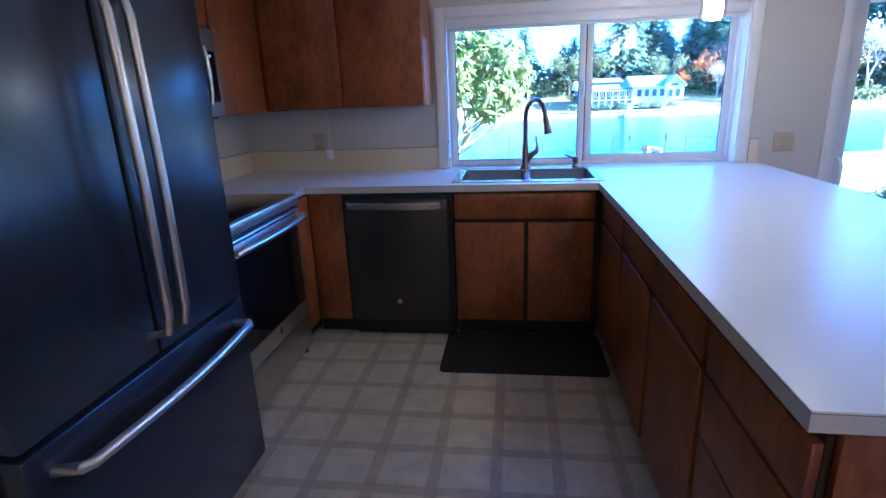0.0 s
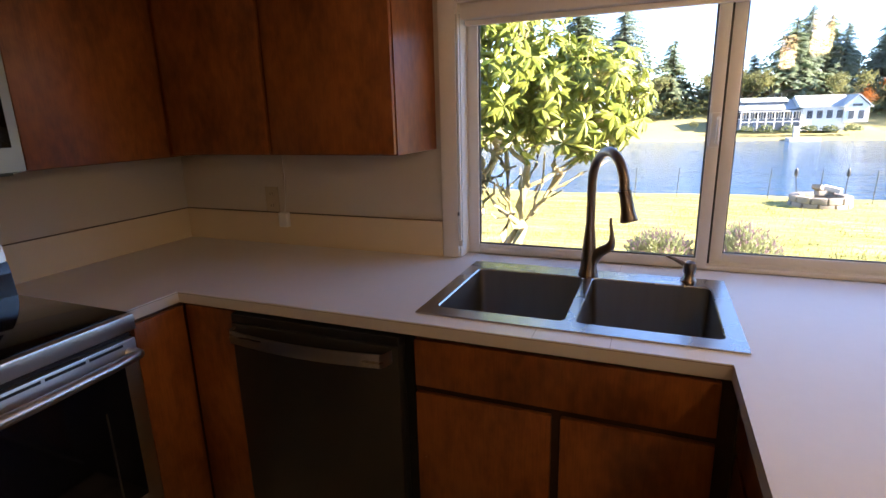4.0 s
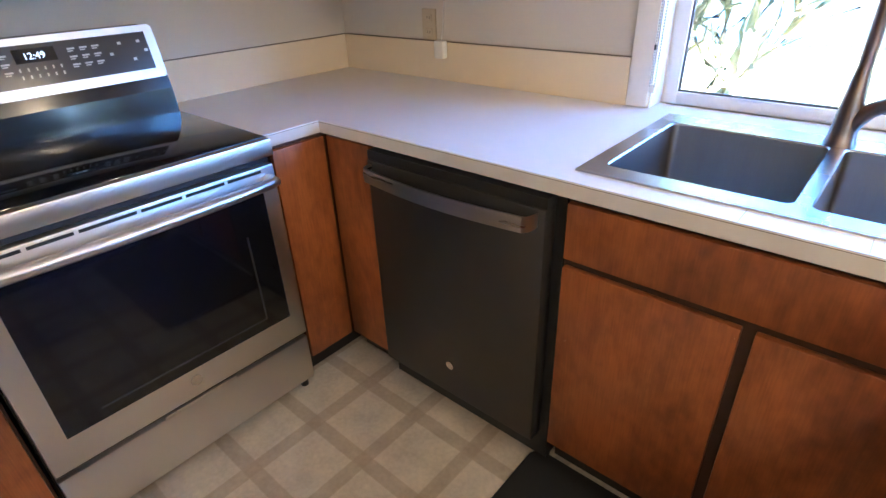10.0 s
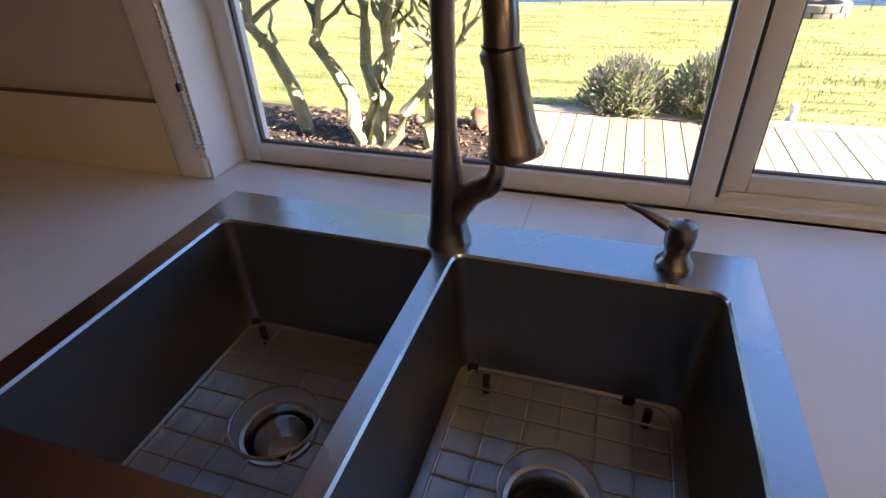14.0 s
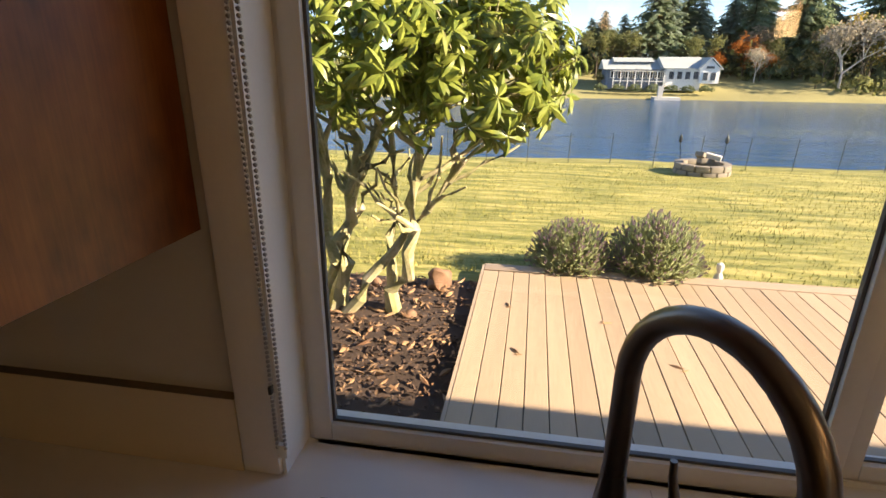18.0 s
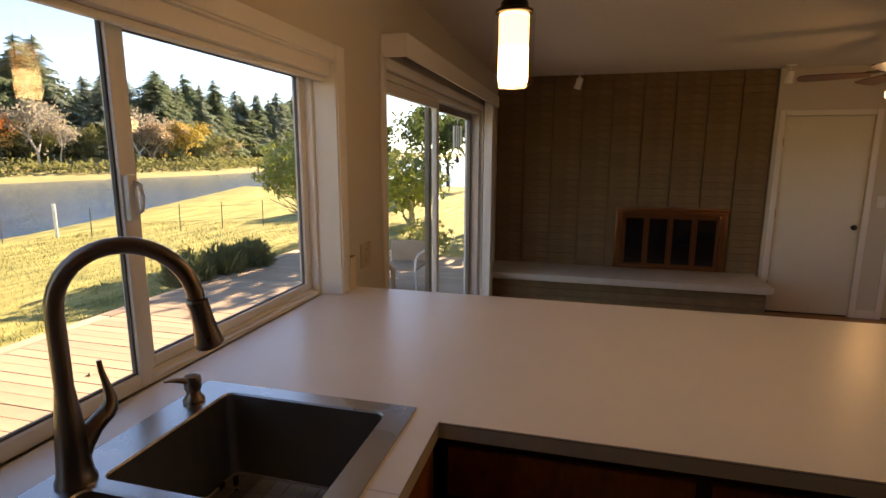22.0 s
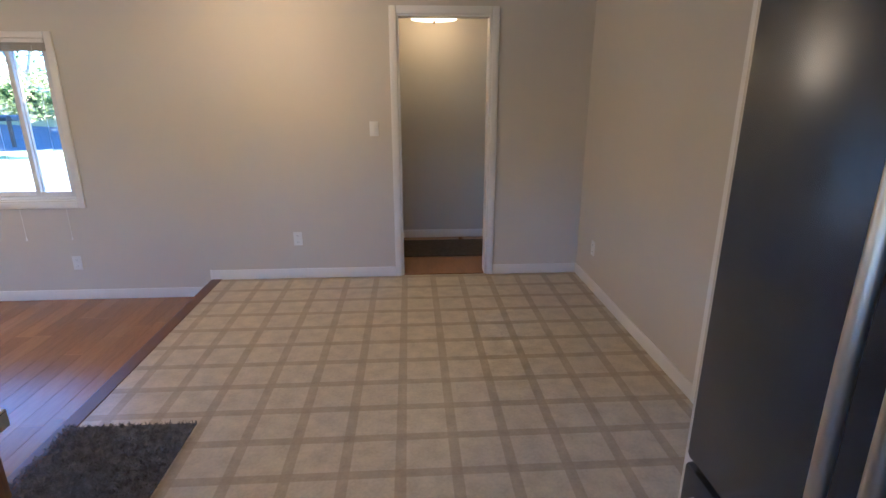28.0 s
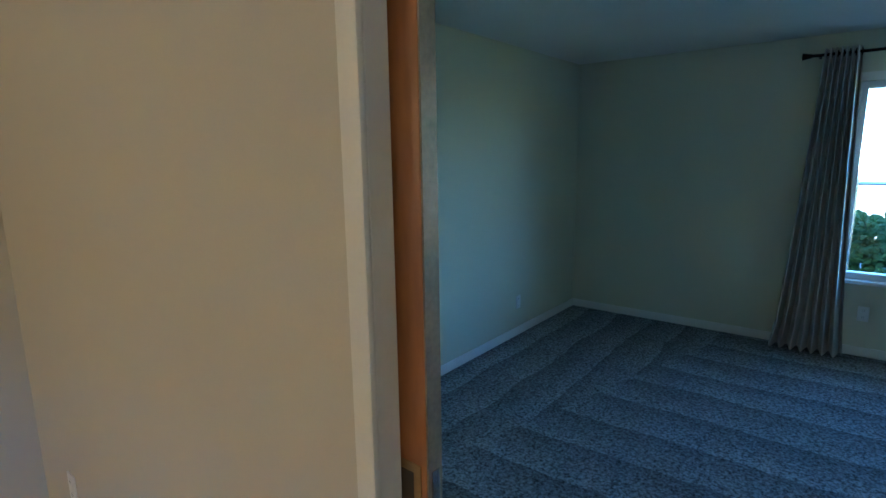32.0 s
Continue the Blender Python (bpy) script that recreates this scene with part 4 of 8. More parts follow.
def leaf(bm, at, d, n, ln, w, bend=0.25):
    """One folded leaf from its stalk along d, with n up."""
    d, n = d.normalized(), n.normalized()
    s = d.cross(n)
    if s.length < 1e-3:
        s = d.orthogonal()
    s.normalize()
    n = s.cross(d)
    pts = [at, at + d * ln * 0.5 + n * ln * 0.04, at + d * ln - n * ln * bend]
    side = [at + d * ln * 0.45 + s * w / 2 - n * w * 0.2, at + d * ln * 0.45 - s * w / 2 - n * w * 0.2]
    tip = [at + d * ln * 0.78 + s * w * 0.36 - n * (w * 0.25 + ln * bend * 0.4), at + d * ln * 0.78 - s * w * 0.36 - n * (w * 0.25 + ln * bend * 0.4)]
    mid2 = at + d * ln * 0.78 - n * ln * bend * 0.35
    v = [bm.verts.new(p) for p in (*pts, *side, *tip, mid2)]
    for f in ((0, 1, 3), (0, 4, 1), (1, 7, 5, 3), (1, 4, 6, 7), (7, 2, 5), (7, 6, 2)):
        bm.faces.new([v[i] for i in f])


def rand_dir(rng, zlo=-0.2, zhi=1.0):
    a, z = rng.uniform(0, 2 * math.pi), rng.uniform(zlo, zhi)
    r = math.sqrt(max(0, 1 - z * z))
    return Vector((r * math.cos(a), r * math.sin(a), z))


def limb(bm, rng, a, b, r0, r1, wob, n=6):
    a, b = Vector(a), Vector(b)
    pts = [a.lerp(b, k / n) + (Vector((rng.uniform(-1, 1), rng.uniform(-1, 1), rng.uniform(-0.6, 0.6))) * wob if 0 < k < n else Vector()) for k in range(n + 1)]
    tube(bm, pts, [r0 + (r1 - r0) * k / n for k in range(n + 1)], 8)
    return pts


def rhododendron(name, base, stems, crowns, label, leaves, ln, seed):
    """Stems that fork into a crown of whorled long leaves."""
    rng = random.Random(seed)
    t = thing(name, base, label, "shrub", "", "")
    bt, bl = bmesh.new(), bmesh.new()
    base = Vector(base)
    ends = []
    for dx, dy, tx, ty, tz, r in stems:
        a, b = base + Vector((dx, dy, -0.03)), base + Vector((tx, ty, tz))
        bs = bmesh.new()
        pts = limb(bs, rng, a, b, r * 1.4, r * 0.7, 0.06, 7)
        part("stem", bs, M_BARK, t, "mossy stem")
        for j in (4, 5, 6, 7):
            for _ in range(2):
                e = pts[j] + rand_dir(rng, 0.4, 0.95) * rng.uniform(0.35, 0.75)
                limb(bt, rng, pts[j], e, r * 0.6, r * 0.18, 0.04, 4)
                ends.append(e)
    for (cx, cy, cz, rx, ry, rz), share in crowns:
        c = base + Vector((cx, cy, cz))
        for _ in range(int(leaves * share / 9)):
            d = rand_dir(rng, -0.75, 1)
            q = rng.uniform(0.6, 1.05)
            hub = c + Vector((d.x * rx * q, d.y * ry * q, d.z * rz * q))
            out = (d + Vector((0, 0, 0.35))).normalized()
            limb(bt, rng, hub - out * rng.uniform(0.12, 0.25), hub, 0.006, 0.004, 0.0, 2)
            for k in range(rng.randint(7, 11)):
                a = rng.uniform(0, 6.28)
                s = out.orthogonal().normalized()
                u = out.cross(s)
                dd = (s * math.cos(a) + u * math.sin(a)) + out * rng.uniform(-0.35, 0.55) + Vector((0, 0, -0.25))
                leaf(bl, hub + out * rng.uniform(-0.02, 0.03), dd, out, ln * rng.uniform(0.7, 1.15), ln * 0.30, rng.uniform(0.1, 0.4))
    part("twigs", bt, M_BARK, t, "thin mossy branches")["kind"] = "stuff"
    part("crown", bl, M_RHODO, t, "long glossy green leaves")
    return t


rhododendron(
    "rhododendron", (-1.65, 7.5, -0.34),
    [(0, 0, 0.25, 0.1, 1.35, 0.05), (0.05, 0.06, -0.15, 0.2, 1.5, 0.045), (-0.08, 0, -0.55, -0.1, 1.45, 0.05), (0.5, 0.02, 0.75, -0.1, 1.35, 0.045), (0.52, 0.08, 0.45, 0.25, 1.45, 0.035), (-0.75, 0.2, -1.1, 0.1, 1.3, 0.05), (0.1, -0.05, 1.05, 0.0, 1.25, 0.035), (-0.15, 0.1, 0.35, 0.5, 1.5, 0.04)],
    [((0.25, 0, 2.05, 0.95, 0.8, 0.75), 0.36), ((-0.85, 0.1, 2.0, 0.9, 0.8, 0.8), 0.26), ((1.15, -0.05, 1.85, 0.65, 0.6, 0.60), 0.22), ((0.1, 0.1, 2.75, 0.9, 0.8, 0.6), 0.16)],
    "tall rhododendron with mossy stems and glossy leaves in the bed", 8200, 0.145, 5,
)
rhododendron(
    "rhododendron", (12.3, 7.8, -0.36),
    [(0, 0, 0.2, 0.1, 0.9, 0.04), (0.1, 0, 0.6, 0.1, 0.9, 0.035), (-0.1, 0, -0.4, -0.1, 0.95, 0.035), (0.0, 0.1, 0.1, 0.4, 1.0, 0.03)],
    [((0.0, 0, 1.25, 1.35, 1.1, 0.78), 0.7), ((0.6, 0.2, 0.7, 0.9, 0.8, 0.5), 0.3)],
    "sunlit rhododendron bush beyond the patio", 3600, 0.15, 9,
)
rhododendron(
    "rhododendron", (8.7, 8.7, -0.36),
    [(0, 0, 0.2, 0.1, 0.9, 0.04), (0.1, 0, 0.5, 0.1, 0.9, 0.035), (-0.1, 0, -0.4, -0.1, 0.95, 0.035), (0.0, 0.1, 0.1, 0.4, 1.0, 0.03)],
    [((0.1, 0, 1.55, 1.2, 1.0, 0.72), 1.0)],
    "sunlit rhododendron bush at the lawn's edge", 3400, 0.15, 29,
)
rhododendron(
    "garden_shrub", (8.2, 6.2, -0.30),
    [(0, 0, 0.1, 0.1, 0.35, 0.015), (0.1, 0, 0.25, 0.05, 0.35, 0.015)],
    [((0.1, 0, 0.32, 0.5, 0.5, 0.34), 1.0)],
    "low leafy shrub beside the patio", 900, 0.09, 19,
)


def tuft(name, at, rx, rz, n, label, material, tips, seed, group):
    """A dome of fine upright stalks, with flower tips."""
    rng = random.Random(seed)
    t = thing(name, at, label, "shrub", group)
    b, f = bmesh.new(), bmesh.new()
    c = Vector(at)
    for _ in range(n):
        d = rand_dir(rng, 0.05, 1)
        root = c + Vector((d.x * rx * 0.35, d.y * rx * 0.35, 0))
        q = rng.uniform(0.72, 1.05)
        top = c + Vector((d.x * rx * q, d.y * rx * q, (0.18 + d.z) * rz * q))
        ax = (top - root).normalized()
        s = ax.orthogonal().normalized() * 0.006
        u = ax.cross(s).normalized() * 0.006
        for k in range(4):
            p = root.lerp(top, 0.35 + 0.2 * k)
            leaf(b, p, ax + rand_dir(rng, -0.5, 1) * 0.8, ax.orthogonal(), 0.075, 0.016, 0.1)
        leaf(b, top - ax * 0.09, ax, s, 0.10, 0.014, 0.02)
        if tips and rng.random() < 0.55:
            leaf(f, top, ax, s, 0.05, 0.018, 0.0)
            leaf(f, top, ax, u, 0.05, 0.018, 0.0)
    part("foliage", b, material, t)
    if tips:
        part("flower_tips", f, M_LAVTIP, t, "dried mauve flower heads")
    return t


tuft("lavender_bush", (0.30, 8.72, -0.36), 0.40, 0.44, 900, "grey green lavender bush past the deck edge", M_LAV, True, 2, "lavender bushes")
tuft("lavender_bush", (1.08, 8.74, -0.36), 0.44, 0.52, 1100, "tall grey green lavender bush past the deck edge", M_LAV, True, 3, "lavender bushes")
for i, x in enumerate((5.35, 5.95, 6.5)):
    tuft("low_bush", (x, 8.78 - 0.1 * i, -0.36), 0.38, 0.44, 700, "dark green low bush past the deck edge", M_DARKBUSH, False, 20 + i, "low bushes")

rng = random.Random(4)
for at, r in (((-0.89, 8.12, -0.35), 0.11), ((-1.45, 8.05, -0.35), 0.06), ((-1.0, 7.45, -0.36), 0.05)):
    b = bmesh.new()
    bmesh.ops.create_icosphere(b, subdivisions=3, radius=r, matrix=Matrix.Translation(Vector(at) + Vector((0, 0, r * 0.7))))
    for v in b.verts:
        v.co += Vector((noise.noise(v.co * 9), noise.noise(v.co * 9 + Vector((5, 0, 0))), noise.noise(v.co * 9 + Vector((0, 7, 0))))) * r * 0.6
    solid("rock", b, M_ROCK, "small brown rock in the planting bed", "rock", "rocks")
b = bmesh.new()
for _ in range(1500):
    p = Vector((rng.uniform(-3.2, -0.55), rng.uniform(YO + 0.1, 8.2), -0.318 + rng.uniform(0, 0.02)))
    ln = rng.choice((0.03, 0.04, 0.05, 0.07, 0.11))
    leaf(b, p, rand_dir(rng, -0.1, 0.35), rand_dir(rng, 0.5, 1), ln * rng.uniform(0.7, 1.2), ln * 0.32, rng.uniform(-0.3, 0.4))
tagged(new("fallen_leaves", to_mesh(b, "fallen_leaves", M_DEADLEAF)), "dry fallen leaves scattered on the bed", "leaves", kind="stuff")
b = bmesh.new()
for _ in range(2600):
    p = Vector((rng.uniform(-3.0, -0.54), rng.uniform(YO + 0.05, 8.25), -0.325 + rng.uniform(0, 0.02)))
    box(b, -0.5, 0.5, -0.5, 0.5, -0.5, 0.5)
    m = Matrix.Translation(p) @ Matrix.Rotation(rng.uniform(0, 6.28), 4, "Z") @ Matrix.Rotation(rng.uniform(-0.6, 0.6), 4, "X") @ Matrix.Diagonal((rng.uniform(0.015, 0.06), rng.uniform(0.01, 0.02), rng.uniform(0.005, 0.012), 1))
    b.verts.ensure_lookup_table()
    for v in b.verts[-8:]:
        v.co = m @ v.co
tagged(new("bark_chips", to_mesh(b, "bark_chips", M_CHIP)), "dark bark chips covering the bed", "bark chips", kind="stuff")
for i, (x, y, r) in enumerate(((0.45, 7.45, 0.4), (-0.22, 7.6, 1.9), (0.92, 6.9, 2.6), (2.4, 7.2, 0.9), (-0.12, 6.9, 2.2), (3.6, 6.6, 0.2))):
    b = bmesh.new()
    leaf(b, Vector((x, y, DK + 0.008)), Vector((math.cos(r), math.sin(r), 0.05)), Vector((0, 0, 1)), 0.11, 0.03, 0.1)
    leaf(b, Vector((x + 0.02, y, DK + 0.008)), Vector((math.cos(r + 1), math.sin(r + 1), 0.05)), Vector((0, 0, 1)), 0.06, 0.02, 0.1)
    solid("dry_leaf", b, M_DEADLEAF, "dry curled leaf on the deck", "leaf", "leaves on the deck")

# grass blades along the near lawn
b = bmesh.new()
for _ in range(30000):
    x, y = rng.uniform(-6, 13), 8.6 + 8.0 * rng.random() ** 1.3
    p = Vector((x, y, ground_z(y) - 0.005))
    a = rng.uniform(0, 6.28)
    s = Vector((math.cos(a), math.sin(a), 0)) * 0.006
    tp = p + Vector((rng.uniform(-0.03, 0.03), rng.uniform(-0.03, 0.03), rng.uniform(0.03, 0.065)))
    b.faces.new([b.verts.new(q) for q in (p - s, p + s, tp)])
tagged(new("grass_blades", to_mesh(b, "grass_blades", M_GRASS)), "short yellowing grass blades", "grass", kind="stuff")

# small garden figure at the deck edge
b = bmesh.new()
lathe(b, [(0.001, 0.0), (0.045, 0.0), (0.04, 0.05), (0.02, 0.09), (0.035, 0.13), (0.03, 0.17), (0.001, 0.19)], 1.63, 8.62, -0.30, 12)
solid("garden_ornament", b, M_WHITEPL, "small pale garden ornament at the deck edge", "ornament")

# fire pit, torches and fence
pit = thing("fire_pit", (3.5, 15.8, ground_z(15.8) - 0.02), "low round fire pit of grey stone blocks", "fire pit")
for ring in range(2):
    for k in range(12):
        a = 2 * math.pi * (k + 0.5 * ring) / 12
        b = boxes((-0.13, 0.13, -0.08, 0.08, 0.0, 0.125), bev=0.012)
        bmesh.ops.transform(b, matrix=Matrix.Translation((3.5 + 0.48 * math.cos(a), 15.8 + 0.48 * math.sin(a), ground_z(15.8) - 0.02 + 0.13 * ring)) @ Matrix.Rotation(a + math.pi / 2, 4, "Z"), verts=b.verts[:])
        part("stone_block", b, M_STONE, pit)
for k, (dx, dz, rot, m) in enumerate(((0.05, 0.24, 0.3, "M"), (0.18, 0.32, -0.4, "W"), (-0.05, 0.33, 0.9, "M"))):
    b = boxes((-0.16, 0.16, -0.09, 0.09, 0.0, 0.10), bev=0.01)
    bmesh.ops.transform(b, matrix=Matrix.Translation((3.5 + dx, 15.8, ground_z(15.8) + dz)) @ Matrix.Rotation(rot, 4, "Z") @ Matrix.Rotation(0.2 * k, 4, "Y"), verts=b.verts[:])
    part("loose_stone", b, M_STONEPALE if m == "W" else M_STONE, pit, "pale broken stone on top")
for x, lean in ((3.2, -0.09), (4.05, 0.02)):
    z = ground_z(16.3)
    tc = thing("garden_torch", (x, 16.3, z - 0.03), "black garden torch on a thin pole", "torch", "garden torches")
    b = bmesh.new()
    rod(b, (x, 16.3, z - 0.03), (x + lean, 16.3, z + 0.60), 0.010, seg=6)
    part("pole", b, M_BLACK, tc)
    b = bmesh.new()
    lathe(b, [(0.012, 0), (0.035, 0.02), (0.04, 0.10), (0.02, 0.16), (0.008, 0.19)], x + lean, 16.3, z + 0.60, 8)
    part("fuel_can", b, M_BLACK, tc)
fence = thing("wire_fence", (3, 16.6, ground_z(16.6) - 0.02), "low wire fence on thin metal stakes along the shore", "fence")
line = [(-12 + 0.98 * k, 16.7 + 0.12 * math.sin(k)) for k in range(22)] + [(9.9 + 0.5 * k, 15.6 - 0.92 * k) for k in range(9)]
for x, y in line:
    z = ground_z(y)
    b = bmesh.new()
    rod(b, (x, y, z - 0.05), (x + 0.02, y, z + 0.72), 0.011, seg=6)
    part("stake", b, M_STAKE, fence)
for h_ in (0.25, 0.62):
    b = bmesh.new()
    tube(b, [(x, y, ground_z(y) + h_) for x, y in line], 0.0025, 4)
    part("wire", b, M_STAKE, fence)
b = bmesh.new()
rod(b, (9.7, 16.5, ground_z(16.5) - 0.05), (9.7, 16.5, ground_z(16.5) + 0.85), 0.04, seg=10)
solid("white_post", b, M_WHITEPL, "white round post at the shore", "post")
solid("floating_dock", boxes((19.5, 24.5, 21.0, 23.0, -2.62, -2.42)), M_STONEPALE, "pale floating dock at the lake edge", "dock")
rng = random.Random(8)
for k, (x, w) in enumerate(((-0.9, 1.3), (0.9, 0.9), (2.2, 1.2), (4.6, 2.4), (7.5, 1.6))):
    b = bmesh.new()
    for _ in range(260):
        p = Vector((x + rng.uniform(-w, w) * 0.5, 19.6 + rng.uniform(-0.5, 0.5), -2.62))
        leaf(b, p, Vector((rng.uniform(-0.3, 0.3), rng.uniform(-0.3, 0.3), 1)), Vector((0, -1, 0)), rng.uniform(0.35, 0.62), 0.05, 0.2)
    solid("reed_clump", b, M_REED, "dark reed clump standing in the shallows", "reeds", "reed clumps")

# patio chair outside the glass door
ch = thing("patio_chair", (5.75, 5.75, DK), "pale metal patio chair with a tan seat", "chair")
for y in (5.50, 6.0):
    b = bmesh.new()
    tube(b, [(5.55, y, DK), (5.50, y, 0.02), (5.53, y, 0.18), (5.62, y, 0.22), (5.9, y, 0.23), (6.02, y, 0.20), (6.05, y, DK)], 0.014, 8)
    part("arm_frame", b, M_WHITEPL, ch)
part("seat", boxes((5.52, 6.02, 5.50, 6.0, 0.02, 0.055), bev=0.01), M_DECKSIDE, ch)
b = boxes((6.0, 6.03, 5.50, 6.0, 0.06, 0.34), bev=0.008)
part("backrest", b, M_DECKSIDE, ch)


# ---- far shore: houses and woods ----
def far_house(at, w, d, h, rise, label, wall, wins):
    x0, y0, z0 = at
    t = thing("house", (x0 + w / 2, y0 + d / 2, z0), label, "house")
    part("wall", boxes((x0, x0 + w, y0, y0 + d, z0 - 1, z0 + h)), wall, t, smooth=False)
    b = bmesh.new()
    v = [b.verts.new(p) for p in ((x0 - 0.5, y0 - 0.6, z0 + h), (x0 + w + 0.5, y0 - 0.6, z0 + h), (x0 + w + 0.5, y0 + d + 0.6, z0 + h), (x0 - 0.5, y0 + d + 0.6, z0 + h), (x0 - 0.5, y0 + d / 2, z0 + h + rise), (x0 + w + 0.5, y0 + d / 2, z0 + h + rise))]
    for f in ((0, 1, 5, 4), (2, 3, 4, 5), (0, 4, 3), (1, 2, 5), (0, 3, 2, 1)):
        b.faces.new([v[i] for i in f])
    part("roof", b, M_ROOF, t, "grey pitched roof", smooth=False)
    for wx, wz, ww, wh in wins:
        f = part("window", boxes((x0 + wx, x0 + wx + ww, y0 - 0.09, y0 + 0.05, z0 + wz, z0 + wz + wh)), M_TRIM, t, "white framed window", smooth=False)
        part("pane", boxes((x0 + wx + 0.12, x0 + wx + ww - 0.12, y0 - 0.12, y0 - 0.092, z0 + wz + 0.12, z0 + wz + wh - 0.12)), M_DARKPANE, f, smooth=False)
    return t


HG = -0.6
far_house((9.5, 84.5, HG), 9.0, 6, 1.7, 1.3, "long grey blue lake house with white trim", M_BLUEWALL, [(0.5 + 1.0 * k, 0.5, 0.8, 1.0) for k in range(8)])
far_house((17.2, 83.2, HG), 4.6, 7, 1.9, 1.5, "white fronted wing of the lake house", M_TRIM, [(0.3 + 1.05 * k, 0.4, 0.85, 1.2) for k in range(4)])
far_house((11.0, 86.0, HG + 1.6), 4.5, 4, 1.1, 0.6, "upper storey of the lake house with dormer windows", M_BLUEWALL, [(0.3, 0.25, 1.6, 0.6), (2.5, 0.25, 1.6, 0.6)])
gable = thing("house", (22.6, 83.2, HG), "white gabled end of the lake house", "house")
b = bmesh.new()
gv = [(21.4, 0), (23.9, 0), (23.9, 1.9), (22.65, 3.1), (21.4, 1.9)]
fa, fb = [b.verts.new((x, 82.6, HG + z)) for x, z in gv], [b.verts.new((x, 88.0, HG + z)) for x, z in gv]
b.faces.new(fa), b.faces.new(fb[::-1])
for i in range(5):
    b.faces.new((fa[i], fa[(i + 1) % 5], fb[(i + 1) % 5], fb[i]))
part("wall", b, M_TRIM, gable, smooth=False)
b = bmesh.new()
for xa, za, xb, zb in ((21.1, 1.75, 22.65, 3.2), (24.2, 1.75, 22.65, 3.2)):
    q = [b.verts.new(p) for p in ((xa, 82.3, HG + za), (xb, 82.3, HG + zb), (xb, 88.2, HG + zb), (xa, 88.2, HG + za), (xa, 82.3, HG + za + 0.15), (xb, 82.3, HG + zb + 0.15), (xb, 88.2, HG + zb + 0.15), (xa, 88.2, HG + za + 0.15))]
    for f in ((0, 1, 2, 3), (4, 7, 6, 5), (0, 4, 5, 1), (3, 2, 6, 7), (0, 3, 7, 4), (1, 5, 6, 2)):
        b.faces.new([q[i] for i in f])
part("roof", b, M_ROOF, gable, smooth=False)
for x, z, w, h_ in ((21.7, 0.3, 0.8, 1.2), (22.7, 0.3, 0.8, 1.2), (22.0, 1.8, 1.2, 0.5)):
    f = part("window", boxes((x, x + w, 82.5, 82.62, HG + z, HG + z + h_)), M_TRIM, gable, smooth=False)
    part("pane", boxes((x + 0.1, x + w - 0.1, 82.47, 82.499, HG + z + 0.1, HG + z + h_ - 0.1)), M_DARKPANE, f, smooth=False)
porch = thing("porch", (13.2, 83.6, HG), "white porch with a lean-to roof along the lake house", "porch")
b = bmesh.new()
slab(b, [(10.2, 82.9), (17.1, 82.9), (17.1, 84.4), (10.2, 84.4)], HG + 1.42, HG + 1.56)
part("roof", b, M_STONEPALE, porch, smooth=False)
for k in range(8):
    part("post", boxes((10.25 + 0.96 * k, 10.38 + 0.96 * k, 82.95, 83.08, HG - 0.9, HG + 1.42)), M_TRIM, porch, smooth=False)
part("railing", boxes((10.3, 17.0, 82.96, 83.03, HG + 0.15, HG + 0.24)), M_TRIM, porch, smooth=False)
for k in range(7):
    t = thing("hedge_shrub", (8.5 + 2.3 * k, 81.6, HG - 1.0), "clipped dark green shrub before the lake house", "shrub", "lake house shrubs")
    b = bmesh.new()
    rs = random.Random(90 + k)
    for _ in range(120):
        d = rand_dir(rs, 0, 1)
        leaf(b, Vector((8.5 + 2.3 * k, 81.6, HG - 1.0)) + Vector((d.x * 1.0, d.y * 0.6, d.z * 0.75)) * rs.uniform(0.6, 1.05), rand_dir(rs, -0.3, 1), rand_dir(rs, 0.1, 1), 0.3, 0.22, 0.2)
    part("foliage", b, M_DARKBUSH, t)
far_house((15.5, 98.0, 2.2), 7.0, 6, 1.6, 1.2, "brown roofed house among the trees", M_TANWALL, [(0.8 + 1.6 * k, 0.5, 1.0, 0.8) for k in range(4)])
far_house((-13.0, 92.0, 0.0), 9.0, 6, 2.2, 1.6, "pale house on the far shore", M_TRIM, [(0.8 + 1.8 * k, 0.7, 1.1, 1.0) for k in range(4)])
dk = thing("boat_dock", (15.7, 78.6, -2.6), "small pale boat dock on the far shore", "dock")
part("platform", boxes((15.0, 18.2, 77.6, 80.0, -2.6, -2.25)), M_STONEPALE, dk)
part("post", boxes((15.4, 16.0, 77.8, 78.4, -2.25, -0.9)), M_STONEPALE, dk)


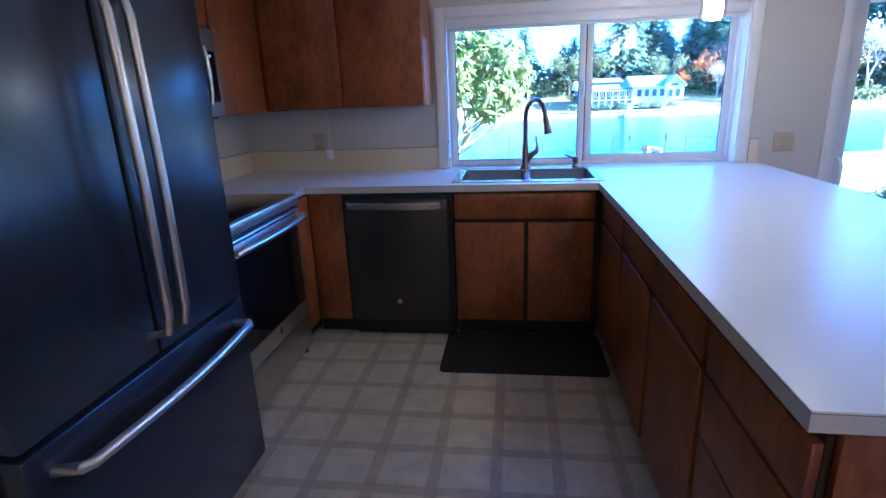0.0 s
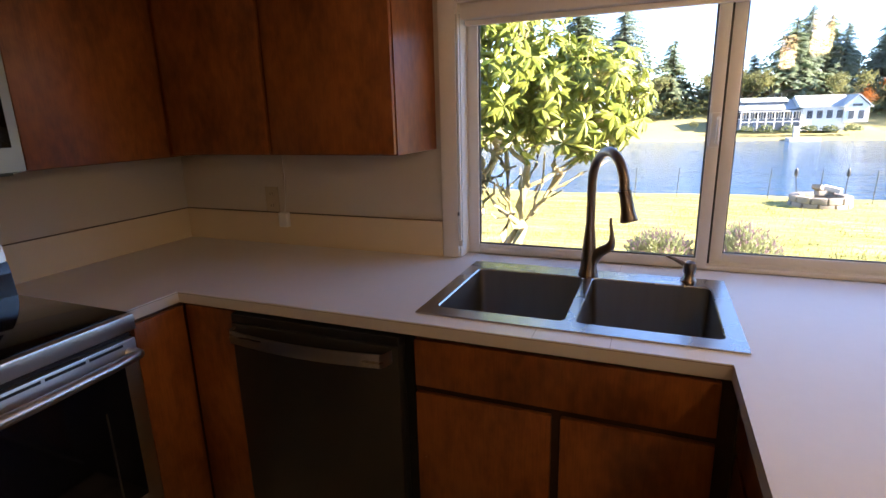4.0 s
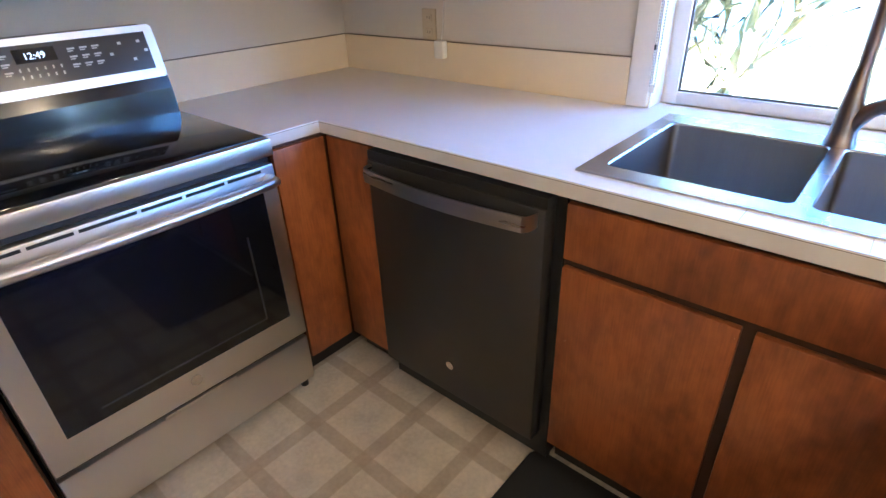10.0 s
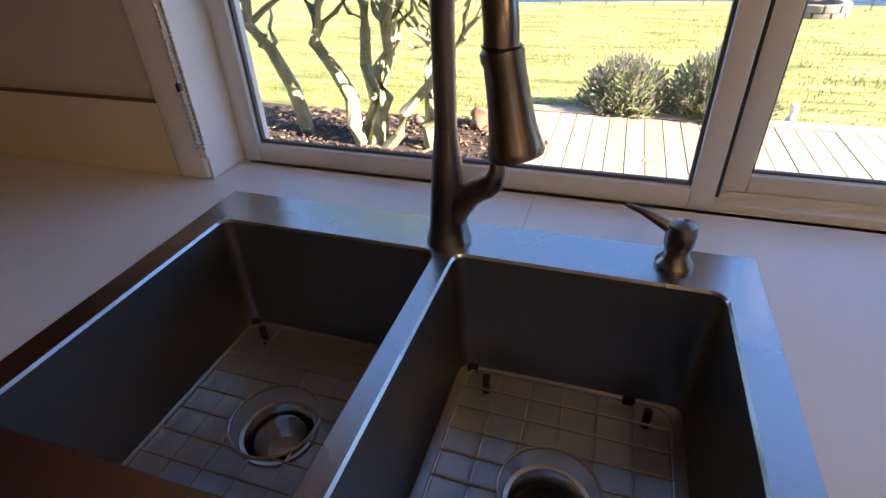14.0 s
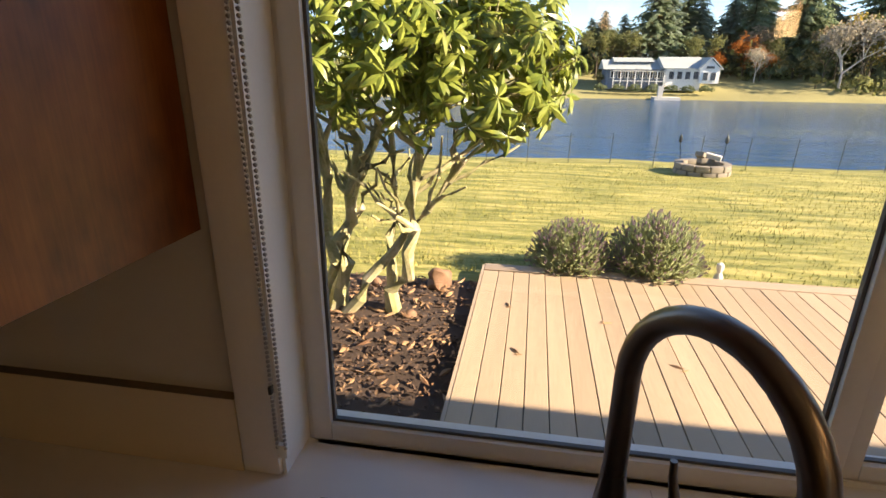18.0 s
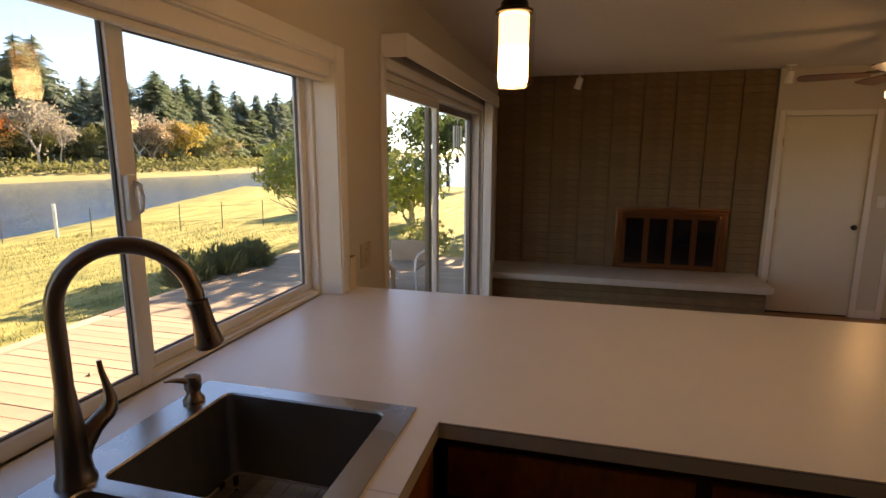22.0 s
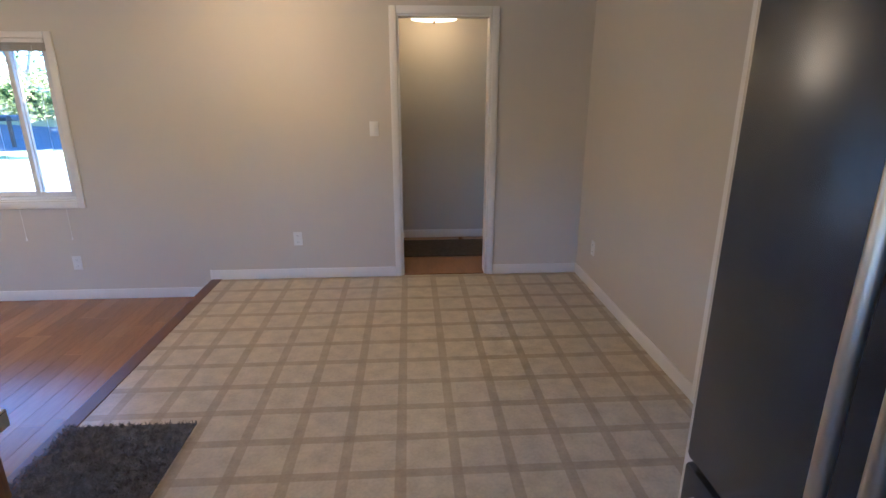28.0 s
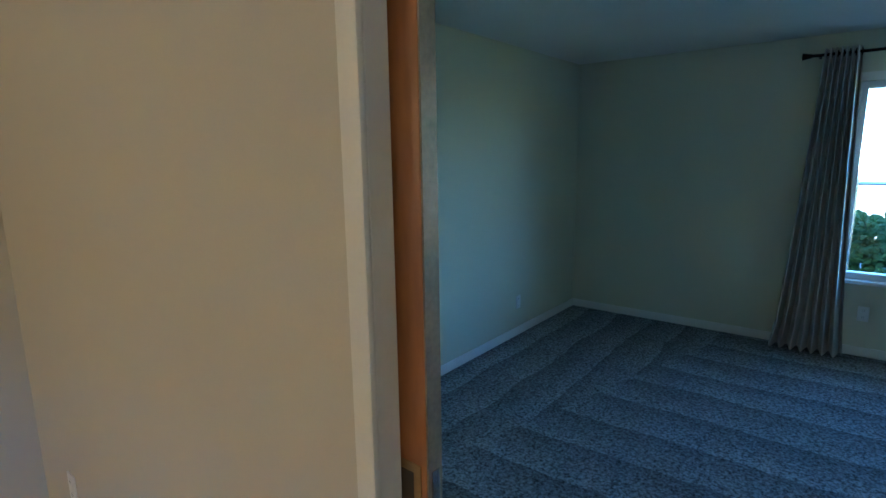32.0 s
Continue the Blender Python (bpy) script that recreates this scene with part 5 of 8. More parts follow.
def conifer(h, seed, material):
    """Tapered trunk with whorls of drooping, ragged boughs of uneven reach."""
    rng = random.Random(seed)
    t = thing("conifer", (0, 0, 0), "tall dark green conifer on the far shore or added for street shade", "tree", "conifers")
    b = bmesh.new()
    rod(b, (0, 0, -1), (0, 0, h), 0.016 * h, 0.002 * h, 7)
    part("trunk", b, M_BARKFAR, t)
    b = bmesh.new()
    z = 0.10 * h
    ph = rng.uniform(0, 6.28)
    while z < h * 0.985:
        f = (z / h)
        reach = h * (0.27 * (1 - f) ** 0.72 + 0.012) * rng.uniform(0.75, 1.2)
        for k in range(rng.randint(9, 13)):
            if rng.random() < 0.10:
                continue
            a = rng.uniform(0, 6.28)
            lop = 1.0 + 0.25 * math.sin(a + ph + 5 * f)
            r = reach * rng.uniform(0.55, 1.1) * lop
            d, s = Vector((math.cos(a), math.sin(a), 0)), Vector((-math.sin(a), math.cos(a), 0))
            zz = z + rng.uniform(-0.012, 0.012) * h
            rise, drop = rng.uniform(0.0, 0.25) * r, rng.uniform(0.25, 0.6) * r
            segs = 6
            for j in range(segs):
                u0, u1 = j / segs, (j + 1) / segs
                a0 = Vector((0, 0, zz + rise * u0 - drop * u0 * u0)) + d * r * u0
                a1 = Vector((0, 0, zz + rise * u1 - drop * u1 * u1)) + d * r * u1
                w = (0.10 + 0.26 * (1 - u0)) * r * rng.uniform(0.6, 1.3)
                for sg in (-1, 1):
                    for q in (0.3, 0.9):
                        tip = a0.lerp(a1, q + 0.5) + s * sg * w * rng.uniform(0.6, 1.1) - Vector((0, 0, rng.uniform(0.1, 0.6) * w))
                        b.faces.new([b.verts.new(v) for v in (a0.lerp(a1, q - 0.35), a0.lerp(a1, q + 0.35), tip)])
                low = a0.lerp(a1, 0.5) - Vector((0, 0, rng.uniform(0.4, 1.1) * w + 0.01 * h))
                b.faces.new([b.verts.new(v) for v in (a0, a1, low)])
        z += h * rng.uniform(0.016, 0.028)
    part("crown", b, material, t)
    return t


def leafy_tree(h, seed, material, density, label, bare=False):
    """Trunk, forked limbs and an uneven crown of small leaf clumps."""
    rng = random.Random(seed)
    t = thing("broadleaf_tree", (0, 0, 0), label, "tree", "broadleaf trees")
    b, c = bmesh.new(), bmesh.new()
    ends = []

    def grow(p, d, ln, r, depth):
        e = p + d * ln
        rod(b, p, e, r, r * 0.6, 5)
        if depth == 0:
            ends.append(e)
            return
        for _ in range(3 if depth > 1 else 4):
            nd = (d + rand_dir(rng, -0.3, 0.9) * 0.85).normalized()
            grow(e, nd, ln * rng.uniform(0.6, 0.85), r * 0.55, depth - 1)
        ends.append(e)

    grow(Vector((0, 0, -0.5)), Vector((0, 0, 1)), h * 0.32, h * 0.022, 4 if bare else 3)
    part("trunk", b, M_BARKPALE if bare else M_BARKFAR, t)
    for e in ends:
        if e.z < h * 0.15:
            continue
        for _ in range(density):
            p = e + rand_dir(rng, -1, 1) * h * 0.085 * rng.uniform(0.2, 1.2)
            leaf(c, p, rand_dir(rng, -1, 1), rand_dir(rng, 0, 1), h * 0.035, h * 0.024, 0.2)
    if c.verts:
        part("crown", c, material, t)
    return t


def spread(proto, places, h0, wide=(1.0, 1.0)):
    """Copies of one tree; the first place takes the tree itself."""
    for i, (x, y, z, h, turn) in enumerate(places):
        m = pose(x, y, z, 0, 0, turn)
        o = proto if i == 0 else copy_thing(proto, m)
        w = wide[0] + (wide[1] - wide[0]) * (turn * 7.31 % 1.0)
        o.matrix_world = m @ Matrix.Diagonal((h / h0 * w, h / h0 * w, h / h0, 1))


rng = random.Random(12)
con = [[], [], [], []]
singles = ((18.5, 100, 13.5), (20.5, 101, 15.2), (23.5, 103, 13.8), (25.5, 102, 12.5), (27.5, 106, 10), (31, 104, 14), (33.5, 102, 16.2), (36.5, 106, 14), (39.5, 99, 18), (42, 104, 13), (53.7, 104, 18), (47, 108, 14), (59.5, 106, 15), (56, 109, 12), (66, 99, 20), (69, 103, 23), (73, 100, 21), (78, 102, 22), (63, 108, 16), (14, 104, 9), (10.5, 102, 9.5), (8.5, 104, 8.5), (2, 105, 12), (-6, 100, 17), (-14, 104, 20), (-22, 100, 18), (-32, 102, 16))
for i, (x, y, h) in enumerate(singles):
    con[i % 4].append((x, y, 0.3, h + 0.6, rng.uniform(0, 360)))
for i in range(74):
    x = 83 + i * 2.0 + rng.uniform(-1.2, 1.2)
    con[i % 4].append((x, 93 + 0.12 * (x - 84) + rng.uniform(0, 16), 0.2, rng.uniform(13, 20) + 0.035 * (x - 83), rng.uniform(0, 360)))
for i in range(4):
    spread(conifer(16, 30 + i, (M_FIR, M_FIRBLUE, M_FIR, M_FIRBLUE)[i]), con[i], 16, (1.0, 1.9))
BT = "broadleaf tree in the far shore woods"
spread(leafy_tree(8, 40, M_ORANGE, 26, "orange autumn " + BT), [(57.5, 90.5, -1.4, 12.88, 0), (31.5, 97, -0.3, 7.5, 80), (60.5, 92.5, -1, 10.08, 200), (33.5, 95, -0.5, 5.5, 20), (27, 96, -0.5, 5, 120)], 8)
spread(leafy_tree(8, 41, M_OLIVE, 28, "olive green " + BT), [(24.5, 95, 0, 8, 0), (12, 96, 0, 9.5, 90), (9, 94, 0, 9, 200), (52, 93.5, -0.5, 12.88, 10), (107, 85.5, -1.7, 9.52, 50), (66, 90.5, -1.5, 8.96, 99), (-2, 95, 0, 9, 30), (42, 94.5, -0.5, 8.96, 250), (48, 95.5, -0.5, 12.32, 70), (36, 98, 0, 8, 20), (15, 99, 0, 8, 300), (62, 93.5, -0.5, 11.2, 140), (75, 90.5, -1.5, 10.08, 40), (81, 92.5, -0.5, 10.08, 5), (103, 86.5, -1.7, 7.84, 222)], 8)
spread(leafy_tree(8, 42, M_YELLOW, 22, "yellow autumn " + BT), [(94, 84.5, -1.9, 12.32, 0), (47.5, 93.5, -0.9, 12.32, 120), (99, 86.5, -1.7, 11.2, 220), (56, 87.5, -2, 5.04, 20), (90, 86.5, -1.5, 10.08, 70), (50, 91.5, -1, 10.08, 300)], 8)
spread(leafy_tree(8, 45, M_TAN, 18, "tan thinning " + BT), [(46, 92.5, -1, 11.76, 0), (34.5, 99, 0, 10, 100), (86, 85.5, -1.7, 11.76, 200), (89.5, 86, -1.7, 12.32, 40), (44, 95.5, -0.5, 10.08, 260), (71, 92.5, -1, 10.08, 330), (112, 87.5, -1.5, 7.84, 33)], 8)
spread(leafy_tree(8, 43, M_BROWN, 7, "bare grey " + BT, bare=True), [(49.5, 86, -2.1, 12.6, 0), (41, 87.5, -2.1, 11.2, 90), (65, 87.5, -2, 13.4, 160), (69.5, 88.5, -2, 10.2, 10), (84, 86.5, -2, 12.8, 130), (88.5, 87.5, -2, 10.4, 300), (32, 93, -1, 6, 10)], 8)
shr = leafy_tree(3, 44, M_OLIVE, 22, "low lakeside shrub on the far bank")
spread(shr, [(x, far_shore(x) - 0.5 + rng.uniform(-1, 3), -1.7, rng.uniform(1.6, 3.2), rng.uniform(0, 360)) for x in [5, 9, 38, 42, 44, 47, 50, 53, 55, 59, 62, 65, 68, 70, 73, 76, 80, 83, 86, 91, 97, 103, 110, 118, 127]], 3)

near = leafy_tree(5, 47, M_STREETLEAF, 30, "green garden tree beyond the patio")
spread(near, [(15.2, 5.0, -0.5, 6.6, 0), (17.5, 4.0, -0.5, 6.8, 140), (20.5, 11.0, -0.5, 4.6, 30), (24.5, 5.5, -0.5, 4.8, 80), (22, 10.5, -0.6, 5.5, 160), (27, 9.0, -0.6, 6.0, 240), (27, 4.5, -0.5, 4.5, 300), (33, 12, -0.6, 7, 20)], 5)
b = bmesh.new()
for _ in range(15000):
    x = rng.uniform(-40, 210)
    near_bank = x > 40 and rng.random() < 0.6
    y = far_shore(x) + (rng.uniform(-2.5, 5) if near_bank else 9 + rng.uniform(0, 10))
    top = (1.2 + 1.3 * noise.noise(Vector((x * 0.21, 0, 3)))) if near_bank else (4.6 if x > 28 else 2.6)
    p = Vector((x, y, (-2.1 if near_bank else -0.8) + max(0.15, top + 1.0) * rng.random()))
    leaf(b, p, rand_dir(rng, -0.6, 1), rand_dir(rng, 0, 1), rng.uniform(0.45, 1.0), 0.45, 0.2)
tagged(new("undergrowth", to_mesh(b, "undergrowth", M_OLIVE)), "dense undergrowth between the far trees", "woods", kind="stuff")

# unseen eaves and roof over the house, added wide to keep sun out
setting("roof", boxes((-7.2, 12.0, -3.6, YO + 0.55, CEIL + 0.2, CEIL + 0.34)), M_ROOFOWN, "unseen roof and wide eaves added to block the sun")
wing = tagged(new("wall_wing"), "white board siding of the garage wing", "wall", kind="structure")
wing.location = (5.6, -2.4, -0.5)
part("wall", boxes((5.60, 11.8, -3.25, 4.30, -0.5, CEIL + 0.19)), M_TRIM, wing, smooth=False)
for k in range(11):
    part("batten", boxes((5.585, 5.598, -3.22 + 0.145 * k, -3.19 + 0.145 * k, -0.5, CEIL + 0.1)), M_TRIM, wing, smooth=False)

# ---- kitchen window ----
w = tagged(new("window_1"), "white vinyl sliding window over the sink", "window", kind="structure")
w.location = (0.4, 4.58, WIN_B)


def ring(x0, x1, z0, z1, y0, y1, wd, bev=0.003):
    """A frame of four members."""
    return boxes((x0, x0 + wd, y0, y1, z0, z1), (x1 - wd, x1, y0, y1, z0, z1), (x0 + wd, x1 - wd, y0, y1, z0, z0 + wd), (x0 + wd, x1 - wd, y0, y1, z1 - wd, z1), bev=bev)


part("window_frame", ring(WIN_L, WIN_R, WIN_B, WIN_T, 4.565, 4.635, 0.024), M_VINYLFRAME, w)
part("track", boxes((WIN_L + 0.024, WIN_R - 0.024, 4.552, 4.565, WIN_B - 0.008, WIN_B + 0.010), (WIN_L + 0.024, WIN_R - 0.024, 4.590, 4.594, WIN_B + 0.024, WIN_B + 0.034)), M_VINYLFRAME, w)
sl = part("sash", ring(WIN_L + 0.014, 0.376, WIN_B + 0.012, WIN_T - 0.02, 4.560, 4.588, 0.036), M_VINYLFRAME, w)
part("pane", boxes((WIN_L + 0.05, 0.340, 4.572, 4.576, WIN_B + 0.048, WIN_T - 0.05)), M_GLASS, sl, smooth=False).visible_shadow = False
part("gasket", ring(WIN_L + 0.0495, 0.3405, WIN_B + 0.0475, WIN_T - 0.0495, 4.5695, 4.5785, 0.006, 0), M_GASKET, sl, "grey glazing gasket", smooth=False)
fx = part("sash", ring(0.385, WIN_R - 0.02, WIN_B + 0.022, WIN_T - 0.02, 4.596, 4.628, 0.040), M_VINYLFRAME, w)
part("pane", boxes((0.424, WIN_R - 0.059, 4.610, 4.614, WIN_B + 0.060, WIN_T - 0.058)), M_GLASS, fx, smooth=False).visible_shadow = False
part("gasket", ring(0.4235, WIN_R - 0.0585, WIN_B + 0.0595, WIN_T - 0.0575, 4.6075, 4.6165, 0.006, 0), M_GASKET, fx, "grey glazing gasket", smooth=False)
part("meeting_gap", boxes((0.377, 0.384, 4.575, 4.596, WIN_B + 0.03, WIN_T - 0.03)), M_BLACK, w, smooth=False)
lk = part("lock", boxes((0.345, 0.375, 4.545, 4.561, 1.335, 1.445), bev=0.005), M_VINYLFRAME, w)
b = bmesh.new()
tube(b, [(0.366, 4.547, 1.352), (0.366, 4.532, 1.360), (0.366, 4.527, 1.39), (0.366, 4.532, 1.42), (0.366, 4.547, 1.428)], 0.0055, 8)
part("lock_lever", b, M_WHITEPL, lk)
part("jamb_lining", boxes((WIN_L + 0.0005, WIN_L + 0.006, YW - 0.012, 4.564, CT + 0.002, WIN_T - 0.007), (WIN_R - 0.006, WIN_R - 0.0005, YW - 0.012, 4.564, CT + 0.002, WIN_T - 0.007), (WIN_L + 0.0005, WIN_R - 0.0005, YW - 0.012, 4.564, WIN_T - 0.006, WIN_T - 0.0005)), M_TRIM, w, smooth=False)
cs = tagged(new("trim_window"), "white painted casing round the kitchen window", "trim", kind="structure")
cs.location = (0.4, YW, CT)
for r in ((WIN_L - 0.068, WIN_L - 0.001, CT + 0.002, 1.905), (WIN_R + 0.001, WIN_R + 0.068, CT + 0.002, 1.905), (WIN_L, WIN_R, WIN_T + 0.001, 1.905)):
    part("casing", boxes((r[0], r[1], YW - 0.020, YW, r[2], r[3]), bev=0.006), M_TRIM, cs)
bl = thing("roller_blind", (0.4, 4.52, WIN_T), "rolled up white roller blind over the window", "blind")
part("cassette", boxes((WIN_L + 0.006, WIN_R - 0.006, 4.485, 4.545, 1.785, 1.842), bev=0.012), M_TRIM, bl)
part("bottom_rail", boxes((WIN_L + 0.02, WIN_R - 0.02, 4.505, 4.525, 1.766, 1.784), bev=0.004), M_TRIM, bl)
chn = thing("blind_chain", (-0.487, 4.452, 0.97), "beaded metal pull chain of the roller blind", "chain")
for dx in (-0.007, 0.007):
    b = bmesh.new()
    z = 0.985
    while z < 1.80:
        bmesh.ops.create_icosphere(b, subdivisions=1, radius=0.0034, matrix=Matrix.Translation((-0.489 + dx, 4.452 - 0.004 * math.sin(z * 3), z)))
        z += 0.0078
    part("bead_strand", b, M_CHAIN, chn)
part("connector", boxes((-0.499, -0.493, 4.447, 4.457, 1.085, 1.10), bev=0.002), M_BLACK, chn)
part("tensioner", boxes((-0.498, -0.480, 4.450, 4.459, 0.965, 0.99), bev=0.002), M_WHITEPL, chn)

# ---- patio door ----
dr = tagged(new("door_patio"), "white framed sliding glass patio door", "door", kind="structure")
dr.location = (3.1, 4.56, LOW)
part("door_frame", ring(SLD_L, SLD_R, LOW, SLD_T, 4.50, 4.64, 0.035), M_VINYLFRAME, dr)
p1 = part("panel", ring(SLD_L + 0.036, 3.02, LOW + 0.036, SLD_T - 0.036, 4.52, 4.555, 0.060), M_VINYLFRAME, dr)
part("pane", boxes((SLD_L + 0.095, 2.962, 4.535, 4.540, LOW + 0.095, SLD_T - 0.095)), M_GLASS, p1, smooth=False).visible_shadow = False
# This panel's shade is painted: same white frame, darker colour.
p2 = part("panel", ring(2.96, SLD_R - 0.036, LOW + 0.036, SLD_T - 0.036, 4.575, 4.61, 0.055), M_DOORSHADE, dr, "door panel with shade painted into its frame")
part("pane", boxes((3.014, SLD_R - 0.09, 4.59, 4.595, LOW + 0.09, SLD_T - 0.09)), M_GLASS, p2, smooth=False).visible_shadow = False
b = bmesh.new()
tube(b, [(1.905, 4.522, 0.74), (1.905, 4.485, 0.75), (1.905, 4.470, 0.78), (1.905, 4.470, 0.88), (1.905, 4.485, 0.91), (1.905, 4.522, 0.92)], 0.011, 10)
part("handle", b, M_WHITEPL, p1, "white pull handle")
tr = tagged(new("trim_patio_door"), "white casing round the patio door", "trim", kind="structure")
tr.location = (3.1, YW, LOW)
for r in ((SLD_L - 0.06, SLD_L - 0.001, LOW, 1.955), (SLD_R + 0.001, SLD_R + 0.06, LOW, 1.955), (SLD_L, SLD_R, SLD_T + 0.001, 1.955)):
    part("casing", boxes((r[0], r[1], YW - 0.016, YW, r[2], r[3]), bev=0.005), M_TRIM, tr)
vl = thing("blind_valance", (3.2, 4.42, 1.95), "cream box valance over the patio door", "valance")
part("front_board", boxes((1.80, 4.66, 4.345, 4.360, 1.945, 2.050), bev=0.003), M_TRIM, vl)
part("top_board", boxes((1.80, 4.66, 4.361, YW - 0.002, 2.038, 2.050)), M_TRIM, vl)
for x in (1.80, 4.648):
    part("end_board", boxes((x, x + 0.012, 4.361, YW - 0.002, 1.945, 2.037)), M_TRIM, vl)
part("head_rail", boxes((1.83, 4.63, 4.39, 4.43, 1.985, 2.02)), M_VINYLFRAME, vl)
vb = thing("vertical_blind", (4.53, 4.42, LOW + 0.03), "stacked white vertical blind slats beside the patio door", "blind")
for k in range(13):
    x = 4.44 + 0.015 * k
    b = boxes((x, x + 0.003, 4.372 + 0.004 * (k % 3), 4.452 + 0.003 * (k % 2), LOW + 0.03, 1.984))
    part("slat", b, M_BLINDSLAT, vb, smooth=False)

# ---- street window ----
w2 = tagged(new("window_2"), "wide white framed window to the street", "window", kind="structure")
w2.location = (3.37, YR - 0.08, W2_B)
part("window_frame", ring(W2_L, W2_R, W2_B, W2_T, YR - 0.10, YR - 0.03, 0.03), M_VINYLFRAME, w2)
for x0, x1, yy in ((W2_L + 0.03, 2.50, YR - 0.055), (2.46, 4.14, YR - 0.085), (4.10, W2_R - 0.03, YR - 0.055)):
    s = part("sash", ring(x0, x1, W2_B + 0.03, W2_T - 0.03, yy - 0.014, yy + 0.014, 0.035), M_VINYLFRAME, w2)
    part("pane", boxes((x0 + 0.033, x1 - 0.033, yy - 0.002, yy + 0.002, W2_B + 0.062, W2_T - 0.062)), M_GLASS, s, smooth=False).visible_shadow = False
part("stool", boxes((W2_L, W2_R, YR - 0.03, YR - 0.001, W2_B - 0.001, W2_B + 0.010)), M_TRIM, w2)
c2 = tagged(new("trim_street_window"), "cream casing round the street window", "trim", kind="structure")
c2.location = (3.37, YR, W2_B)
for r in ((W2_L - 0.055, W2_L - 0.001, W2_B - 0.055, W2_T + 0.045), (W2_R + 0.001, W2_R + 0.055, W2_B - 0.055, W2_T + 0.045), (W2_L, W2_R, W2_T + 0.001, W2_T + 0.045), (W2_L, W2_R, W2_B - 0.055, W2_B - 0.002)):
    part("casing", boxes((r[0], r[1], YR, YR + 0.018, r[2], r[3]), bev=0.005), M_TRIM, c2)
for x0, x1, sag in ((W2_L + 0.01, 2.52, 0.0), (2.53, 4.12, 0.03), (4.13, W2_R - 0.01, 0.0)):
    sh = thing("cellular_shade", ((x0 + x1) / 2, YR - 0.01, W2_T - 0.1), "raised beige cellular shade" + (" sagging at its middle" if sag else ""), "blind", "window shades")
    part("head_rail", boxes((x0, x1, YR - 0.026, YR + 0.012, W2_T - 0.030, W2_T - 0.002), bev=0.003), M_TRIM, sh)
    for k in range(5):
        b = bmesh.new()
        n = 10
        pts = [(x0 + (x1 - x0) * j / n, YR - 0.006, W2_T - 0.036 - 0.011 * k - sag * math.sin(math.pi * j / n) * (0.4 + 0.15 * k)) for j in range(n + 1)]
        tube(b, pts, 0.010, 6)
        part("pleat", b, M_SHADE, sh)
    b = bmesh.new()
    rod(b, (x0 + 0.08, YR + 0.022, W2_T - 0.05), (x0 + 0.08, YR + 0.022, 0.40), 0.0012, seg=5)
    part("pull_cord", b, M_WHITEPL, sh)
    b = bmesh.new()
    lathe(b, [(0.002, 0.03), (0.007, 0.0), (0.002, -0.001)], x0 + 0.08, YR + 0.022, 0.37, 8)
    part("cord_tassel", b, M_WHITEPL, sh)

# ---- hall opening ----
h1 = tagged(new("trim_hall_opening"), "cream painted casing round the hall opening", "trim", kind="structure")
h1.location = (-0.7, YR, 0)
for r in ((HALL_L - 0.056, HALL_L - 0.001, 0, HALL_T + 0.056), (HALL_R + 0.001, HALL_R + 0.056, 0, HALL_T + 0.056), (HALL_L, HALL_R, HALL_T + 0.001, HALL_T + 0.056)):
    part("casing", boxes((r[0], r[1], YR, YR + 0.016, r[2], r[3]), bev=0.005), M_TRIM, h1)
part("jamb", boxes((HALL_L + 0.0005, HALL_L + 0.016, YR - 0.122, YR + 0.001, 0.007, HALL_T - 0.0165), (HALL_R - 0.016, HALL_R - 0.0005, YR - 0.122, YR + 0.001, 0.007, HALL_T - 0.0165), (HALL_L + 0.0005, HALL_R - 0.0005, YR - 0.122, YR + 0.001, HALL_T - 0.016, HALL_T - 0.0005)), M_TRIM, h1, smooth=False)
setting("threshold", boxes((HALL_L + 0.017, HALL_R - 0.017, YR - 0.12, YR - 0.01, 0.001, 0.006)), M_LAMFLOOR, "wooden threshold of the hall opening")

# ---- pocket door ----
PJ = 0.500
p3 = tagged(new("trim_pocket_door"), "cream painted casing of the pocket door", "trim", kind="structure")
p3.location = (XLR, PJ, 0)
for r in ((PJ - 0.044, PJ - 0.001, 0, 2.10), (1.331, 1.392, 0, 2.10), (PJ, 1.33, 2.041, 2.10)):
    part("casing", boxes((XLR, XLR + 0.016, r[0], r[1], r[2], r[3]), bev=0.006), M_TRIM, p3)
    part("casing", boxes((XLR - 0.156, XLR - 0.14, r[0] - (0.03 if r[1] < 0.6 else 0), r[1] - (0.03 if r[1] < 0.6 else 0), r[2], r[3]), bev=0.006), M_TRIM, p3)
part("split_jamb", boxes((XLR - 0.045, XLR, 0.463, PJ - 0.004, 0.002, 2.04)), M_TRIM, p3)
part("strike_jamb", boxes((XLR - 0.14, XLR, 1.316, 1.331, 0.002, 2.04)), M_TRIM, p3)
pd = thing("pocket_door", (XLR - 0.07, 0.4, 0.012), "orange brown birch pocket door slid almost open", "door")
part("leaf", boxes((XLR - 0.0895, XLR - 0.0535, 0.04, 0.542, 0.012, 2.03), bev=0.002), M_WOODORANGE, pd)
part("edge_strip", boxes((XLR - 0.0885, XLR - 0.0545, 0.5425, 0.5455, 0.012, 2.03)), M_EDGEBROWN, pd, "dark worn front edge")
lt = part("latch_plate", boxes((XLR - 0.0534, XLR - 0.0505, 0.469, 0.532, 0.940, 1.040), bev=0.0012), M_BRASS, pd, "brass flush pull plate")
part("pull_recess", boxes((XLR - 0.0506, XLR - 0.0498, 0.484, 0.518, 0.955, 1.025)), M_WOODDARK, lt, smooth=False)
